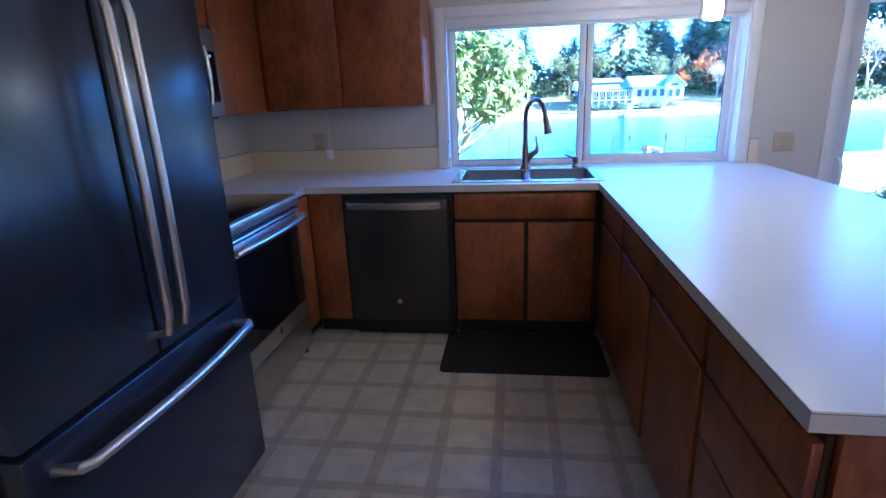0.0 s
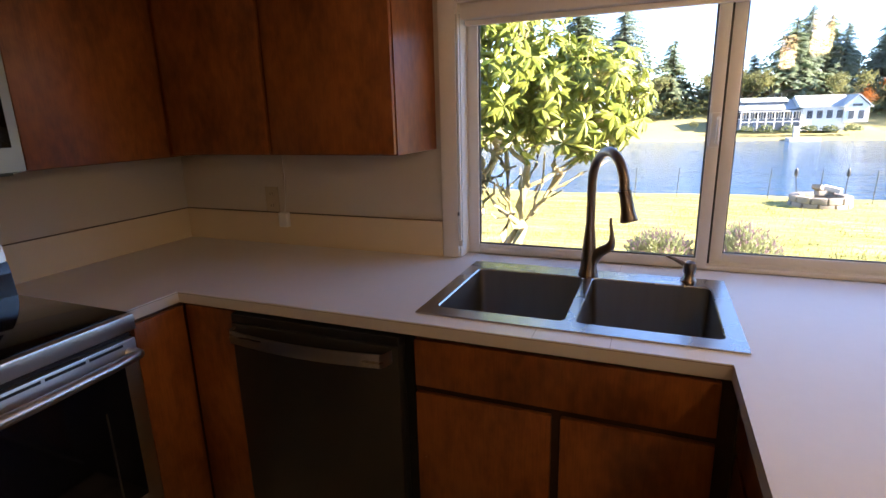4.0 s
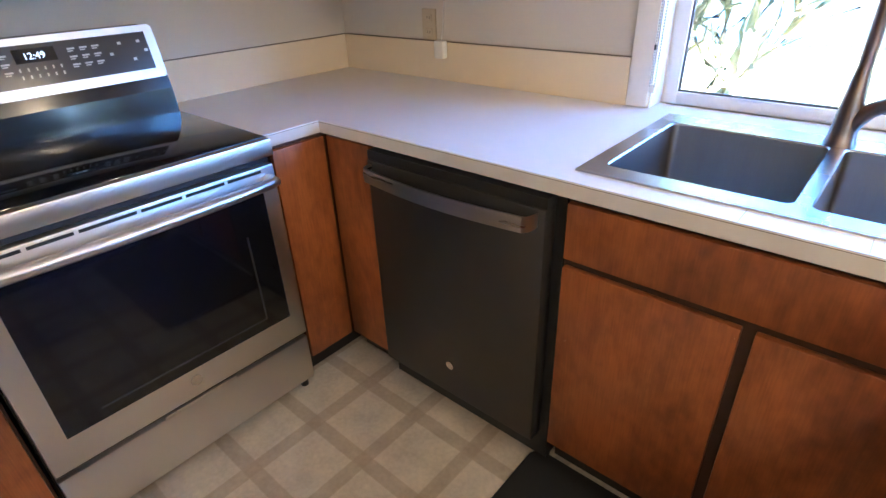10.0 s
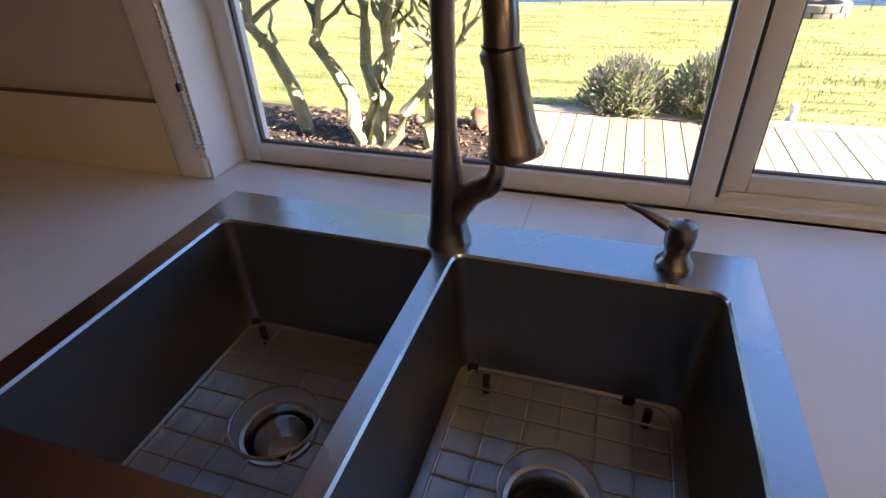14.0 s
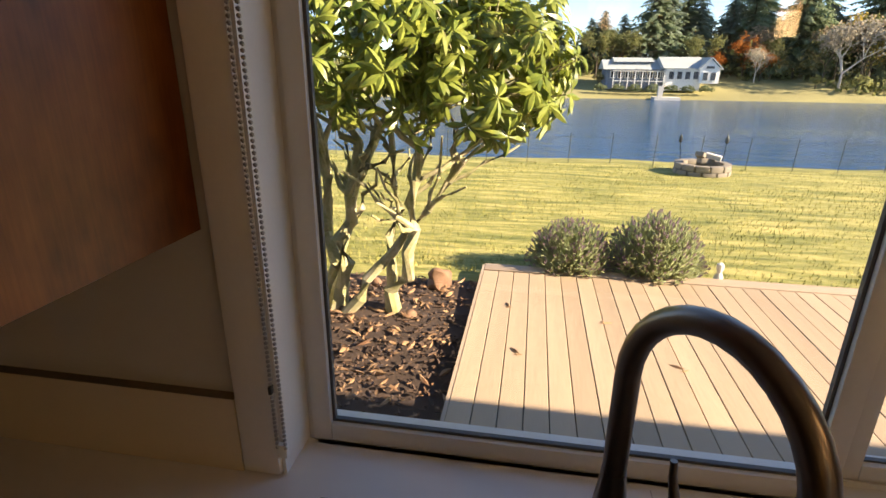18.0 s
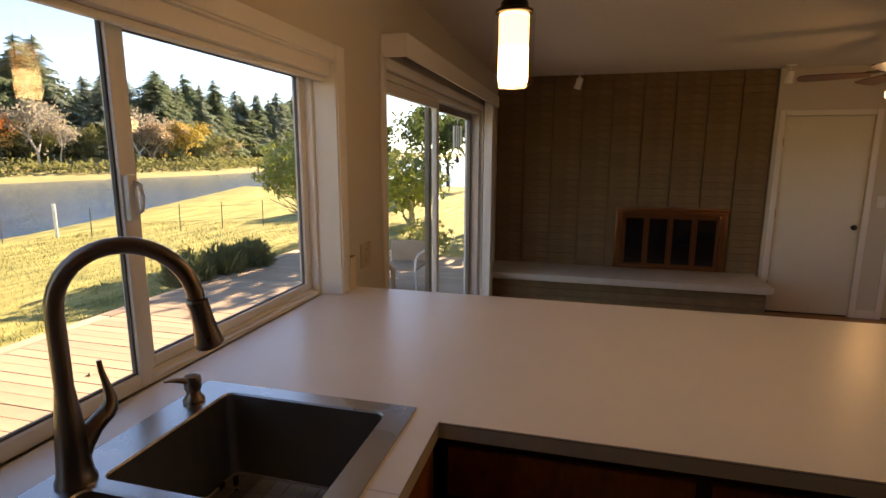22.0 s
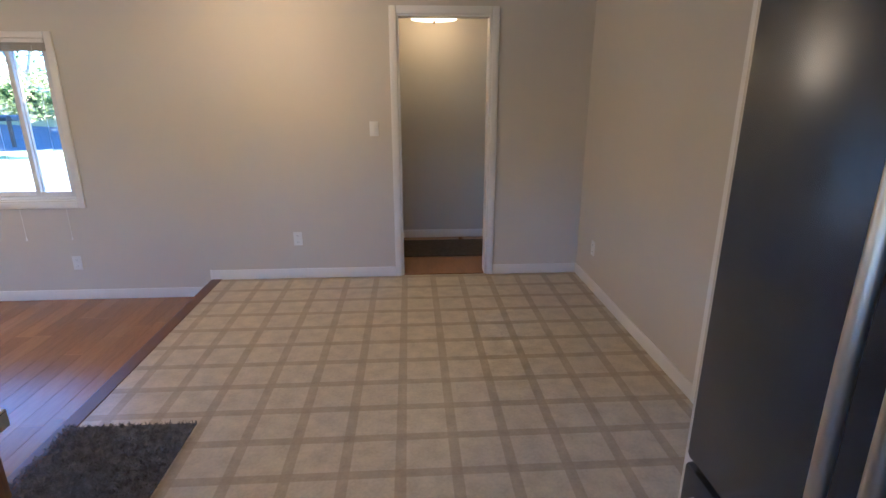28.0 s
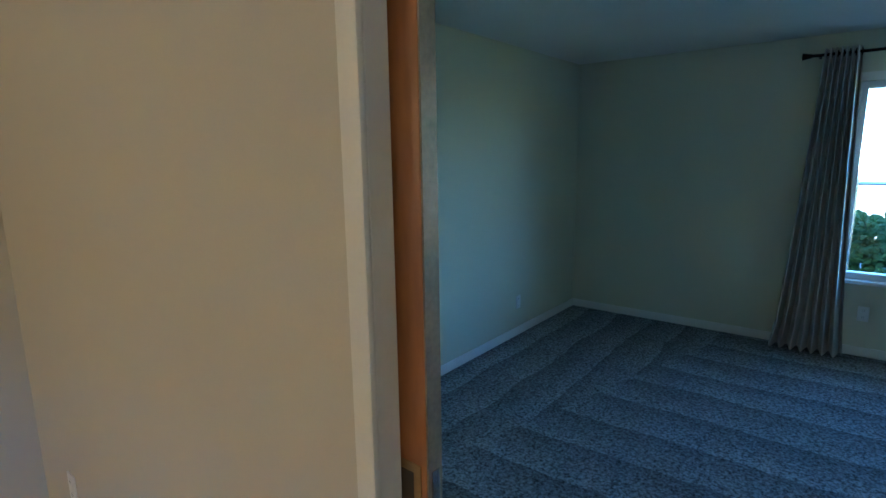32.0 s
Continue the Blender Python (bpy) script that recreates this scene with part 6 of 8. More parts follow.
part("edge_latch", boxes((XLR - 0.079, XLR - 0.062, 0.5456, 0.5475, 0.95, 1.03)), M_CHROME, pd, "steel edge latch")

# ---- living room: fireplace wall ----
BX = 5.43
brick_wall = tagged(new("wall_brick"), "dark brown stack bond brick fireplace wall", "wall", kind="structure")
brick_wall.location = (BX, 3.0, LOW)
HY0, HY1, FY0, FY1, FZ0, FZ1 = 1.672, YW, 2.06, 3.06, 0.25, 0.84
part("mortar", wall_boxes("y", HY0, HY1, BX + 0.006, BX + 0.18, LOW, CEIL, [(FY0, FY1, FZ0, FZ1)]), M_MORTAR, brick_wall, smooth=False)
hearth = thing("hearth", (5.1, 3.08, LOW), "raised brick hearth with a pale stone slab", "hearth")
part("slab", boxes((4.79, BX - 0.002, 1.702, YW - 0.006, 0.180, 0.250), bev=0.008), M_HEARTH, hearth)
part("core", boxes((4.866, BX - 0.002, 1.74, YW - 0.006, LOW, 0.179)), M_MORTAR, hearth, smooth=False)
ins = thing("fireplace_insert", (BX - 0.05, 2.55, 0.251), "copper framed fireplace with four dark glass doors", "fireplace")
part("surround", boxes((BX - 0.035, BX - 0.001, 2.010, 2.080, 0.252, 0.930), (BX - 0.035, BX - 0.001, 3.062, 3.132, 0.252, 0.930), (BX - 0.035, BX - 0.001, 2.080, 3.062, 0.835, 0.930), (BX - 0.035, BX - 0.001, 2.080, 3.062, 0.252, 0.285), bev=0.006), M_COPPER, ins)
part("hood_moulding", boxes((BX - 0.062, BX - 0.036, 2.000, 3.142, 0.897, 0.930), (BX - 0.05, BX - 0.036, 2.010, 3.132, 0.868, 0.892), bev=0.006), M_COPPER, ins)
part("firebox", boxes((BX + 0.04, BX + 0.35, FY0, FY1, FZ0, FZ1)), M_BLACK, ins, smooth=False)
for k in range(4):
    y0 = 2.085 + 0.242 * k
    d_ = part("door", boxes((BX - 0.030, BX - 0.012, y0, y0 + 0.028, 0.292, 0.828), (BX - 0.030, BX - 0.012, y0 + 0.210, y0 + 0.238, 0.292, 0.828), (BX - 0.030, BX - 0.012, y0 + 0.028, y0 + 0.210, 0.292, 0.312), (BX - 0.030, BX - 0.012, y0 + 0.028, y0 + 0.210, 0.808, 0.828)), M_COPPER, ins, smooth=False)
    part("pane", boxes((BX - 0.024, BX - 0.018, y0 + 0.027, y0 + 0.211, 0.311, 0.809)), M_BLACKGLASS, d_, smooth=False)


# ---- far wall: door, closet ----
def panel_door(name, y0, y1, z0, z1, label, folds, knobs, hinge=None):
    t = tagged(new(name), label, "door", kind="structure")
    t.location = (XF, (y0 + y1) / 2, z0)
    n = folds
    leaves = []
    for k in range(n):
        a, c = y0 + (y1 - y0) * k / n, y0 + (y1 - y0) * (k + 1) / n
        leaves.append(part("leaf", boxes((XF + 0.012, XF + 0.045, a + (0.0003 if n == 4 and k in (1, 3) else 0.002), c - (0.0003 if n == 4 and k in (0, 2) else 0.002), z0 + 0.012, z1 - 0.004), bev=0.002), M_DOORPAINT, t))
    for ky, kz, li, m in knobs:
        b = bmesh.new()
        tube(b, [(XF + 0.012, ky, kz), (XF - 0.012, ky, kz), (XF - 0.022, ky, kz), (XF - 0.036, ky, kz), (XF - 0.042, ky, kz)], [0.009, 0.008, 0.018, 0.018, 0.006] if m is M_CHROME else [0.014, 0.012, 0.027, 0.027, 0.010], 14)
        part("knob", b, m, leaves[li])
    return t


fd = panel_door("door_far", 0.805, 1.58, LOW, 1.88, "cream painted flush door with a dark knob", 1, [(0.872, 0.785, 0, M_DARKMETAL)])
for z in (0.15, 0.9, 1.62):
    part("hinge", boxes((XF - 0.002, XF + 0.012, 1.570, 1.585, z - 0.045, z + 0.045)), M_BRASS, fd)
panel_door("door_closet", -1.25, 0.52, LOW, 1.852, "cream painted bifold closet doors", 4, [(-0.11, 0.775, 2, M_DARKMETAL), (-0.57, 0.775, 1, M_DARKMETAL)])
setting("closet_track", boxes((XF + 0.005, XF + 0.05, -1.25, 0.52, 1.853, 1.869)), M_BLACK, "dark bifold track over the closet")
setting("closet_back", boxes((XF + 0.151, XF + 0.16, YR, 1.665, LOW, CEIL)), M_WALL, "wall behind the closet and door")
ft = tagged(new("trim_far_wall"), "cream painted casings of the far door and closet", "trim", kind="structure")
ft.location = (XF, 0.2, LOW)
for y0, y1, tp in ((0.805, 1.58, 1.88), (-1.25, 0.52, 1.87)):
    for r in ((y0 - 0.055, y0 - 0.001, LOW, tp + 0.055), (y1 + 0.001, y1 + 0.055, LOW, tp + 0.055), (y0, y1, tp + 0.001, tp + 0.055)):
        part("casing", boxes((XF - 0.016, XF, r[0], r[1], r[2], r[3]), bev=0.005), M_TRIM, ft)

# ---- baseboards ----
bb = tagged(new("baseboard"), "white painted baseboards", "baseboard", kind="structure")
for r in (
    (HALL_R + 0.057, STEP, YR, YR + 0.012, 0, 0.085), (STEP + 0.0005, STEP + NOSE - 0.0125, YR, YR + 0.012, 0.005, 0.085), (XLR + 0.012, HALL_L - 0.057, YR, YR + 0.012, 0, 0.085), (XLR, XLR + 0.012, YR, 0.463, 0, 0.085),
    (STEP + NOSE + 0.001, XF, YR, YR + 0.012, LOW, LOW + 0.085), (XF - 0.012, XF, YR + 0.012, -1.306, LOW, LOW + 0.085), (XF - 0.012, XF, 0.576, 0.749, LOW, LOW + 0.085),
    (4.532, 4.79, YW - 0.012, YW, LOW, LOW + 0.085), (-3.5, 1.0, -2.70, -2.688, 0, 0.085), (-6.27, XLR - 0.157, -1.19, -1.178, -0.044, 0.03), (-6.27, -6.258, -1.178, 3.6, -0.044, 0.03), (XL, -1.13, 1.588, 1.60, 0, 0.085),
):
    part("board", boxes(r, bev=0.004), M_TRIM, bb)
part("step_end", boxes((STEP + NOSE - 0.012, STEP + NOSE, YR, YR + 0.012, 0.005, 0.085)), M_TRIM, bb)

# ---- ceiling fan ----
FX_, FY_ = 3.56, 1.51
fan = thing("ceiling_fan", (FX_, FY_, CEIL), "bronze ceiling fan with brown blades and a glass light", "fan")
b = bmesh.new()
lathe(b, [(0.012, -0.09), (0.045, -0.07), (0.062, -0.02), (0.065, 0.0)], FX_, FY_, CEIL, 24)
part("canopy", b, M_BRONZE, fan)
b = bmesh.new()
rod(b, (FX_, FY_, 2.11), (FX_, FY_, 2.27), 0.012)
part("downrod", b, M_BRONZE, fan)
b = bmesh.new()
lathe(b, [(0.03, 0.115), (0.10, 0.105), (0.125, 0.085), (0.128, 0.04), (0.11, 0.015), (0.05, 0.0)], FX_, FY_, 1.985, 32)
part("motor", b, M_BRONZE, fan)
b = bmesh.new()
lathe(b, [(0.05, 0.075), (0.055, 0.04), (0.045, 0.01), (0.055, 0.0)], FX_, FY_, 1.912, 20)
part("light_fitter", b, M_BRONZE, fan)
b = bmesh.new()
lathe(b, [(0.052, 0.0), (0.075, -0.012), (0.094, -0.04), (0.092, -0.07), (0.07, -0.092), (0.05, -0.108), (0.03, -0.125), (0.001, -0.135)], FX_, FY_, 1.912, 28)
part("globe", b, M_GLOBE, fan, "lit white schoolhouse glass globe")
for k in range(5):
    a = radians(72 * k + 71)
    c, s = math.cos(a), math.sin(a)

    def put(r, t, z):
        return (FX_ + c * r - s * t, FY_ + s * r + c * t, z)

    b = bmesh.new()
    v = [b.verts.new(put(r, t, z)) for r, t, z in ((0.10, -0.015, 2.015), (0.21, -0.03, 2.000), (0.21, 0.03, 2.012), (0.10, 0.015, 2.02), (0.10, -0.015, 2.009), (0.21, -0.03, 1.994), (0.21, 0.03, 2.006), (0.10, 0.015, 2.014))]
    for f in ((0, 1, 2, 3), (7, 6, 5, 4), (0, 4, 5, 1), (1, 5, 6, 2), (2, 6, 7, 3), (3, 7, 4, 0)):
        b.faces.new([v[i] for i in f])
    part("blade_iron", b, M_BRONZE, fan)
    b = bmesh.new()
    out = [(0.18, -0.045), (0.40, -0.062), (0.55, -0.066), (0.585, -0.045), (0.595, 0.0), (0.585, 0.045), (0.55, 0.066), (0.40, 0.062), (0.18, 0.045)]
    lo = [b.verts.new(put(r, t, 1.990 + t * 0.2)) for r, t in out]
    hi = [b.verts.new(put(r, t, 1.996 + t * 0.2)) for r, t in out]
    b.faces.new(lo[::-1]), b.faces.new(hi)
    for i in range(len(out)):
        j = (i + 1) % len(out)
        b.faces.new((lo[i], lo[j], hi[j], hi[i]))
    part("blade", b, M_FANBLADE, fan)
for dx in (-0.05, 0.045):
    b = bmesh.new()
    rod(b, (FX_ + dx, FY_ + 0.03, 1.93), (FX_ + dx, FY_ + 0.03, 1.77), 0.0012, seg=5)
    part("pull_chain", b, M_BRASS, fan)


def lamp(at, watts, color, r=0.05):
    """The bulb of a fixture."""
    o = new("bulb_light", bpy.data.lights.new("bulb_light", "POINT"))
    o.data.energy, o.data.color, o.data.shadow_soft_size = watts, color, r
    o.location = at
    return o


for part_ in fan.children:
    if not part_.name.startswith(("canopy", "downrod")):
        part_.location.z += 0.035
WARM = (1.0, 0.62, 0.30)
lamp((FX_, FY_, 1.76), 1.3 * LAMP, WARM, 0.06)

# ---- pendants over the peninsula ----
for x, y in ((0.83, 3.722), (0.88, 2.772)):
    p = thing("pendant_light", (x, y, CEIL), "black pendant with clear glass round a lit white cylinder", "pendant lamp", "peninsula pendants")
    b = bmesh.new()
    lathe(b, [(0.001, -0.028), (0.055, -0.022), (0.062, 0.0)], x, y, CEIL, 20)
    part("canopy", b, M_DARKMETAL, p)
    for k in range(3):
        a = radians(120 * k + 90)
        b = bmesh.new()
        rod(b, (x + 0.026 * math.cos(a), y + 0.026 * math.sin(a), 1.885), (x + 0.026 * math.cos(a), y + 0.026 * math.sin(a), CEIL - 0.02), 0.0055, seg=8)
        part("rod", b, M_DARKMETAL, p)
    b = bmesh.new()
    lathe(b, [(0.03, 0.03), (0.036, 0.028), (0.038, 0.012), (0.05, 0.008), (0.05, 0.0)], x, y, 1.862, 24)
    part("cap", b, M_DARKMETAL, p)
    b = bmesh.new()
    lathe(b, [(0.036, 0.0), (0.040, -0.004), (0.040, -0.084)], x, y, 1.862, 28)
    part("inner_shade", b, M_PENDTOP, p, "dimmer amber upper half of the frosted cylinder")
    b = bmesh.new()
    lathe(b, [(0.040, -0.085), (0.040, -0.17), (0.034, -0.180), (0.001, -0.181)], x, y, 1.862, 28)
    part("inner_shade", b, M_PENDGLOW, p, "glowing lower half of the frosted cylinder")
    b = bmesh.new()
    lathe(b, [(0.040, 0.004), (0.055, 0.0), (0.057, -0.02), (0.056, -0.17), (0.054, -0.192), (0.051, -0.192), (0.053, -0.17), (0.054, -0.02)], x, y, 1.866, 28)
    part("outer_glass", b, M_CLEARGLASS, p, "clear outer glass cylinder").visible_shadow = False

# ---- dining pendant ----
DX_, DY_ = 3.35, -0.24
p = thing("dining_pendant", (DX_, DY_, CEIL), "dark bronze dining pendant with a lit drum shade", "pendant lamp")
b = bmesh.new()
for k in range(9):
    z = CEIL - 0.012 - 0.030 * k
    pts = [(DX_ + (0.010 * math.cos(t) if k % 2 else 0), DY_ + (0 if k % 2 else 0.010 * math.cos(t)), z + 0.020 * math.sin(t)) for t in [i * math.pi / 5 for i in range(11)]]
    tube(b, pts, 0.0026, 5, cap=False)
part("chain", b, M_DARKMETAL, p)
b = bmesh.new()
lathe(b, [(0.012, 0.05), (0.028, 0.03), (0.03, 0.0), (0.02, -0.03)], DX_, DY_, 2.04, 16)
part("hub", b, M_DARKMETAL, p)
for k in range(3):
    a = radians(120 * k + 20)
    b = bmesh.new()
    tube(b, [(DX_ + r * math.cos(a), DY_ + r * math.sin(a), z) for r, z in ((0.025, 2.04), (0.032, 1.95), (0.05, 1.84), (0.10, 1.765), (0.18, 1.722), (0.258, 1.700))], 0.008, 8)
    part("arm", b, M_DARKMETAL, p)
b = bmesh.new()
rod(b, (DX_, DY_, 1.56), (DX_, DY_, 2.03), 0.006, seg=8)
part("stem", b, M_DARKMETAL, p)
b = bmesh.new()
lathe(b, [(0.268, 0.0), (0.27, 0.002), (0.27, 0.146), (0.268, 0.148), (0.266, 0.146), (0.266, 0.002)], DX_, DY_, 1.548, 40)
part("shade", b, M_DRUMGLOW, p, "glowing amber drum shade")
b = bmesh.new()
lathe(b, [(0.265, 0.004), (0.001, 0.0)], DX_, DY_, 1.549, 40)
part("diffuser", b, M_DRUMGLOW, p)
lamp((DX_, DY_, 1.48), 0.5 * LAMP, WARM, 0.08)
cd = thing("lamp_cord", (4.62, -1.46, 0.2), "brown swag cord hanging to the wall outlet", "cord")
b = bmesh.new()
tube(b, [(DX_, DY_, CEIL - 0.01), (3.8, -0.65, CEIL - 0.03), (4.65, -1.40, CEIL - 0.015), (4.71, -1.46, 2.2), (4.72, -1.465, 1.2), (4.73, -1.465, 0.55), (4.74, -1.44, 0.32), (4.82, -1.42, 0.30), (4.77, -1.44, 0.27), (4.69, -1.45, 0.30), (4.73, -1.45, 0.20), (4.78, -1.45, -0.02), (4.72, -1.44, -0.10), (4.64, -1.46, 0.05), (4.605, -1.49, 0.155)], 0.006, 6)
part("wire", b, M_CORD, cd)
part("switch", boxes((4.715, 4.742, -1.475, -1.452, 0.33, 0.40), bev=0.004), M_BLACK, cd)


def drum_light(x, y, label, watts, tint=WARM):
    t = thing("flush_light", (x, y, CEIL), label, "ceiling lamp", "ceiling drum lights")
    b = bmesh.new()
    lathe(b, [(0.07, -0.03), (0.08, 0.0)], x, y, CEIL, 24)
    part("canopy", b, M_BRONZE, t)
    b = bmesh.new()
    rod(b, (x, y, 2.09), (x, y, CEIL - 0.02), 0.009, seg=8)
    part("stem", b, M_BRONZE, t)
    b = bmesh.new()
    lathe(b, [(0.203, 0.0), (0.205, 0.1), (0.201, 0.1), (0.199, 0.004)], x, y, 2.105, 40)
    part("shade", b, M_FLUSHGLOW, t, "glowing fabric drum shade")
    b = bmesh.new()
    lathe(b, [(0.199, 0.0), (0.15, -0.008), (0.001, -0.012)], x, y, 2.108, 40)
    part("diffuser", b, M_FLUSHGLOW, t, "glowing glass diffuser")
    b = bmesh.new()
    lathe(b, [(0.001, -0.018), (0.012, -0.012), (0.008, 0.0), (0.014, 0.008)], x, y, 2.088, 12)
    part("finial", b, M_BRONZE, t)
    lamp((x, y, 2.03), 0.7 * watts * LAMP, tint, 0.12)
    lamp((x, y, 2.25), 0.3 * watts * LAMP, tint, 0.08)


drum_light(0.54, -0.64, "drum ceiling light on a short stem, lit", 1.9)
drum_light(-0.67, -2.32, "drum ceiling light in the hall, lit", 0.2, (1.0, 0.5, 0.07))
for x, y, a in ((5.29, 3.59, 15), (5.22, 1.64, -30)):
    t = thing("spot_light", (x, y, CEIL), "small white ceiling spot turned to the brick wall", "spot lamp", "ceiling spots")
    b = bmesh.new()
    lathe(b, [(0.001, -0.018), (0.045, -0.016), (0.05, 0.0)], x, y, CEIL, 18)
    part("base", b, M_WHITEPL, t)
    b = bmesh.new()
    rod(b, (x, y, CEIL - 0.05), (x, y, CEIL - 0.015), 0.008, seg=8)
    part("neck", b, M_WHITEPL, t)
    b = bmesh.new()
    lathe(b, [(0.018, 0.03), (0.032, 0.02), (0.036, -0.05), (0.042, -0.09), (0.036, -0.088)], 0, 0, 0, 18)
    bmesh.ops.transform(b, matrix=pose(x, y, CEIL - 0.075, 12, -14, a), verts=b.verts[:])
    part("head", b, M_WHITEPL, t)
b = bmesh.new()
lathe(b, [(0.001, -0.03), (0.045, -0.028), (0.055, -0.012), (0.055, 0.0)], 5.2, -1.2, CEIL, 24)
solid("smoke_detector", b, M_WHITEPL, "round white smoke detector on the ceiling", "smoke detector")

# ---- sink, tap and dispenser ----
def rrect(cx, cy, hx, hy, r, n=7):
    """A rounded rectangle, counter-clockwise."""
    pts = []
    for sx, sy, a0 in ((1, 1, 0), (-1, 1, 90), (-1, -1, 180), (1, -1, 270)):
        for k in range(n + 1):
            a = radians(a0 + 90 * k / n)
            pts.append((cx + sx * (hx - r) + r * math.cos(a), cy + sy * (hy - r) + r * math.sin(a)))
    return pts


def loft(bm, loops, close=False):
    rings = [[bm.verts.new((x, y, z)) for x, y in pts] for pts, z in loops]
    n = len(rings[0])
    for a, b in zip(rings, rings[1:]):
        for k in range(n):
            bm.faces.new((a[k], a[(k + 1) % n], b[(k + 1) % n], b[k]))
    if close:
        bm.faces.new(rings[-1])
    return rings


sink = thing("sink", (0, 4.15, CT), "stainless steel double bowl sink set in the worktop", "sink")
SZ, SB_Z = CT + 0.005, 0.705
bowls = ((-0.193, 4.134, 0.181, 0.203, (SINK[0], 0.005)), (0.196, 4.134, 0.176, 0.203, (0.005, SINK[1])))
b = bmesh.new()
for cx, cy, hx, hy, (ex0, ex1) in bowls:
    ox, oy, ohx, ohy = (ex0 + ex1) / 2, (SINK[2] + SINK[3]) / 2, (ex1 - ex0) / 2, (SINK[3] - SINK[2]) / 2
    loft(b, [(rrect(ox, oy, ohx, ohy, 0.0008), CT + 0.0005), (rrect(ox, oy, ohx - 0.002 * 0, ohy, 0.0008), SZ), (rrect(cx, cy, hx + 0.003, hy + 0.003, 0.021), SZ), (rrect(cx, cy, hx, hy, 0.018), SZ - 0.004)])
part("rim", b, M_SINKRIM, sink)
for cx, cy, hx, hy, _ in bowls:
    b = bmesh.new()
    loft(b, [(rrect(cx, cy, hx, hy, 0.018), SZ - 0.004), (rrect(cx, cy, hx - 0.006, hy - 0.006, 0.018), SB_Z + 0.03), (rrect(cx, cy, hx - 0.010, hy - 0.010, 0.02), SB_Z + 0.010), (rrect(cx, cy, hx - 0.022, hy - 0.022, 0.02), SB_Z), (rrect(cx, cy, 0.057, 0.057, 0.0569), SB_Z - 0.006), (rrect(cx, cy, 0.055, 0.055, 0.0549), SB_Z - 0.008)])
    bowl = part("bowl", b, M_SINK, sink)
    b = bmesh.new()
    lathe(b, [(0.058, -0.006), (0.056, -0.002), (0.050, -0.003), (0.043, -0.014), (0.040, -0.03), (0.038, -0.075), (0.001, -0.08)], cx, cy, SB_Z, 32, cap=False)
    part("drain", b, M_CHROME, bowl, "polished drain flange")
    b = bmesh.new()
    if cx < 0:
        lathe(b, [(0.037, -0.012), (0.034, -0.016), (0.030, -0.045), (0.026, -0.05), (0.001, -0.05)], cx, cy, SB_Z, 28, cap=False)
        for i in range(-4, 5):
            for j in range(-4, 5):
                if i * i + j * j < 18:
                    rod(b, (cx + i * 0.0055, cy + j * 0.0055, SB_Z - 0.0505), (cx + i * 0.0055, cy + j * 0.0055, SB_Z - 0.0485), 0.0015, seg=6)
        part("strainer_basket", b, M_CHROME, bowl, "perforated strainer basket")
    else:
        for k in range(6):
            a = radians(60 * k)
            part("guard_flap", boxes((cx + 0.008 * math.cos(a) - 0.006, cx + 0.008 * math.cos(a) + 0.006, cy + 0.016 * math.sin(a) - 0.004, cy + 0.016 * math.sin(a) + 0.004, SB_Z - 0.066, SB_Z - 0.060)), M_BLACK, bowl, smooth=False)
        lathe(b, [(0.036, -0.055), (0.022, -0.06), (0.02, -0.068)], cx, cy, SB_Z, 24, cap=False)
        part("splash_guard", b, M_BLACK, bowl, "dark rubber disposal guard")
    g = thing("sink_grid", (cx, cy, SB_Z), "wire sink grid with a drain ring", "sink grid", "sink grids")
    GX, GY, GZ = hx - 0.030, hy - 0.030, SB_Z + 0.024
    b = bmesh.new()
    o = rrect(cx, cy, GX, GY, 0.02, 5)
    tube(b, [(*q, GZ) for q in o + o[:1]], 0.0028, 8, cap=False)
    part("border_wire", b, M_GRID, g)
    b = bmesh.new()
    tube(b, [(cx + 0.064 * math.cos(a), cy + 0.064 * math.sin(a), GZ) for a in [2 * math.pi * k / 32 for k in range(33)]], 0.0026, 8, cap=False)
    part("drain_ring", b, M_GRID, g)
    for k in range(1, 9):
        y = cy - GY + 2 * GY * k / 9
        dy = abs(y - cy)
        cuts = [(cx - GX, cx + GX)] if dy > 0.062 else [(cx - GX, cx - math.sqrt(0.064**2 - dy * dy)), (cx + math.sqrt(0.064**2 - dy * dy), cx + GX)]
        for x0, x1 in cuts:
            b = bmesh.new()
            rod(b, (x0, y, GZ + 0.002), (x1, y, GZ + 0.002), 0.0019, seg=8)
            part("wire", b, M_GRID, g)
    for k in range(1, 6):
        x = cx - GX + 2 * GX * k / 6
        dx = abs(x - cx)
        cuts = [(cy - GY, cy + GY)] if dx > 0.062 else [(cy - GY, cy - math.sqrt(0.064**2 - dx * dx)), (cy + math.sqrt(0.064**2 - dx * dx), cy + GY)]
        for y0, y1 in cuts:
            b = bmesh.new()
            rod(b, (x, y0, GZ - 0.002), (x, y1, GZ - 0.002), 0.0019, seg=8)
            part("wire", b, M_GRID, g)
    for sx in (-1, 1):
        for sy in (-1, 1):
            fx_, fy_ = cx + sx * (GX - 0.03), cy + sy * (GY - 0.02)
            b = bmesh.new()
            rod(b, (fx_, fy_, SB_Z + 0.001), (fx_, fy_, GZ + 0.010), 0.006, seg=8)
            part("rubber_foot", b, M_BLACK, g)
            b = boxes((fx_ - 0.035, fx_ - 0.017, cy + sy * GY - 0.005, cy + sy * GY + 0.005, GZ - 0.006, GZ + 0.008), bev=0.002)
            part("bumper", b, M_BLACK, g)

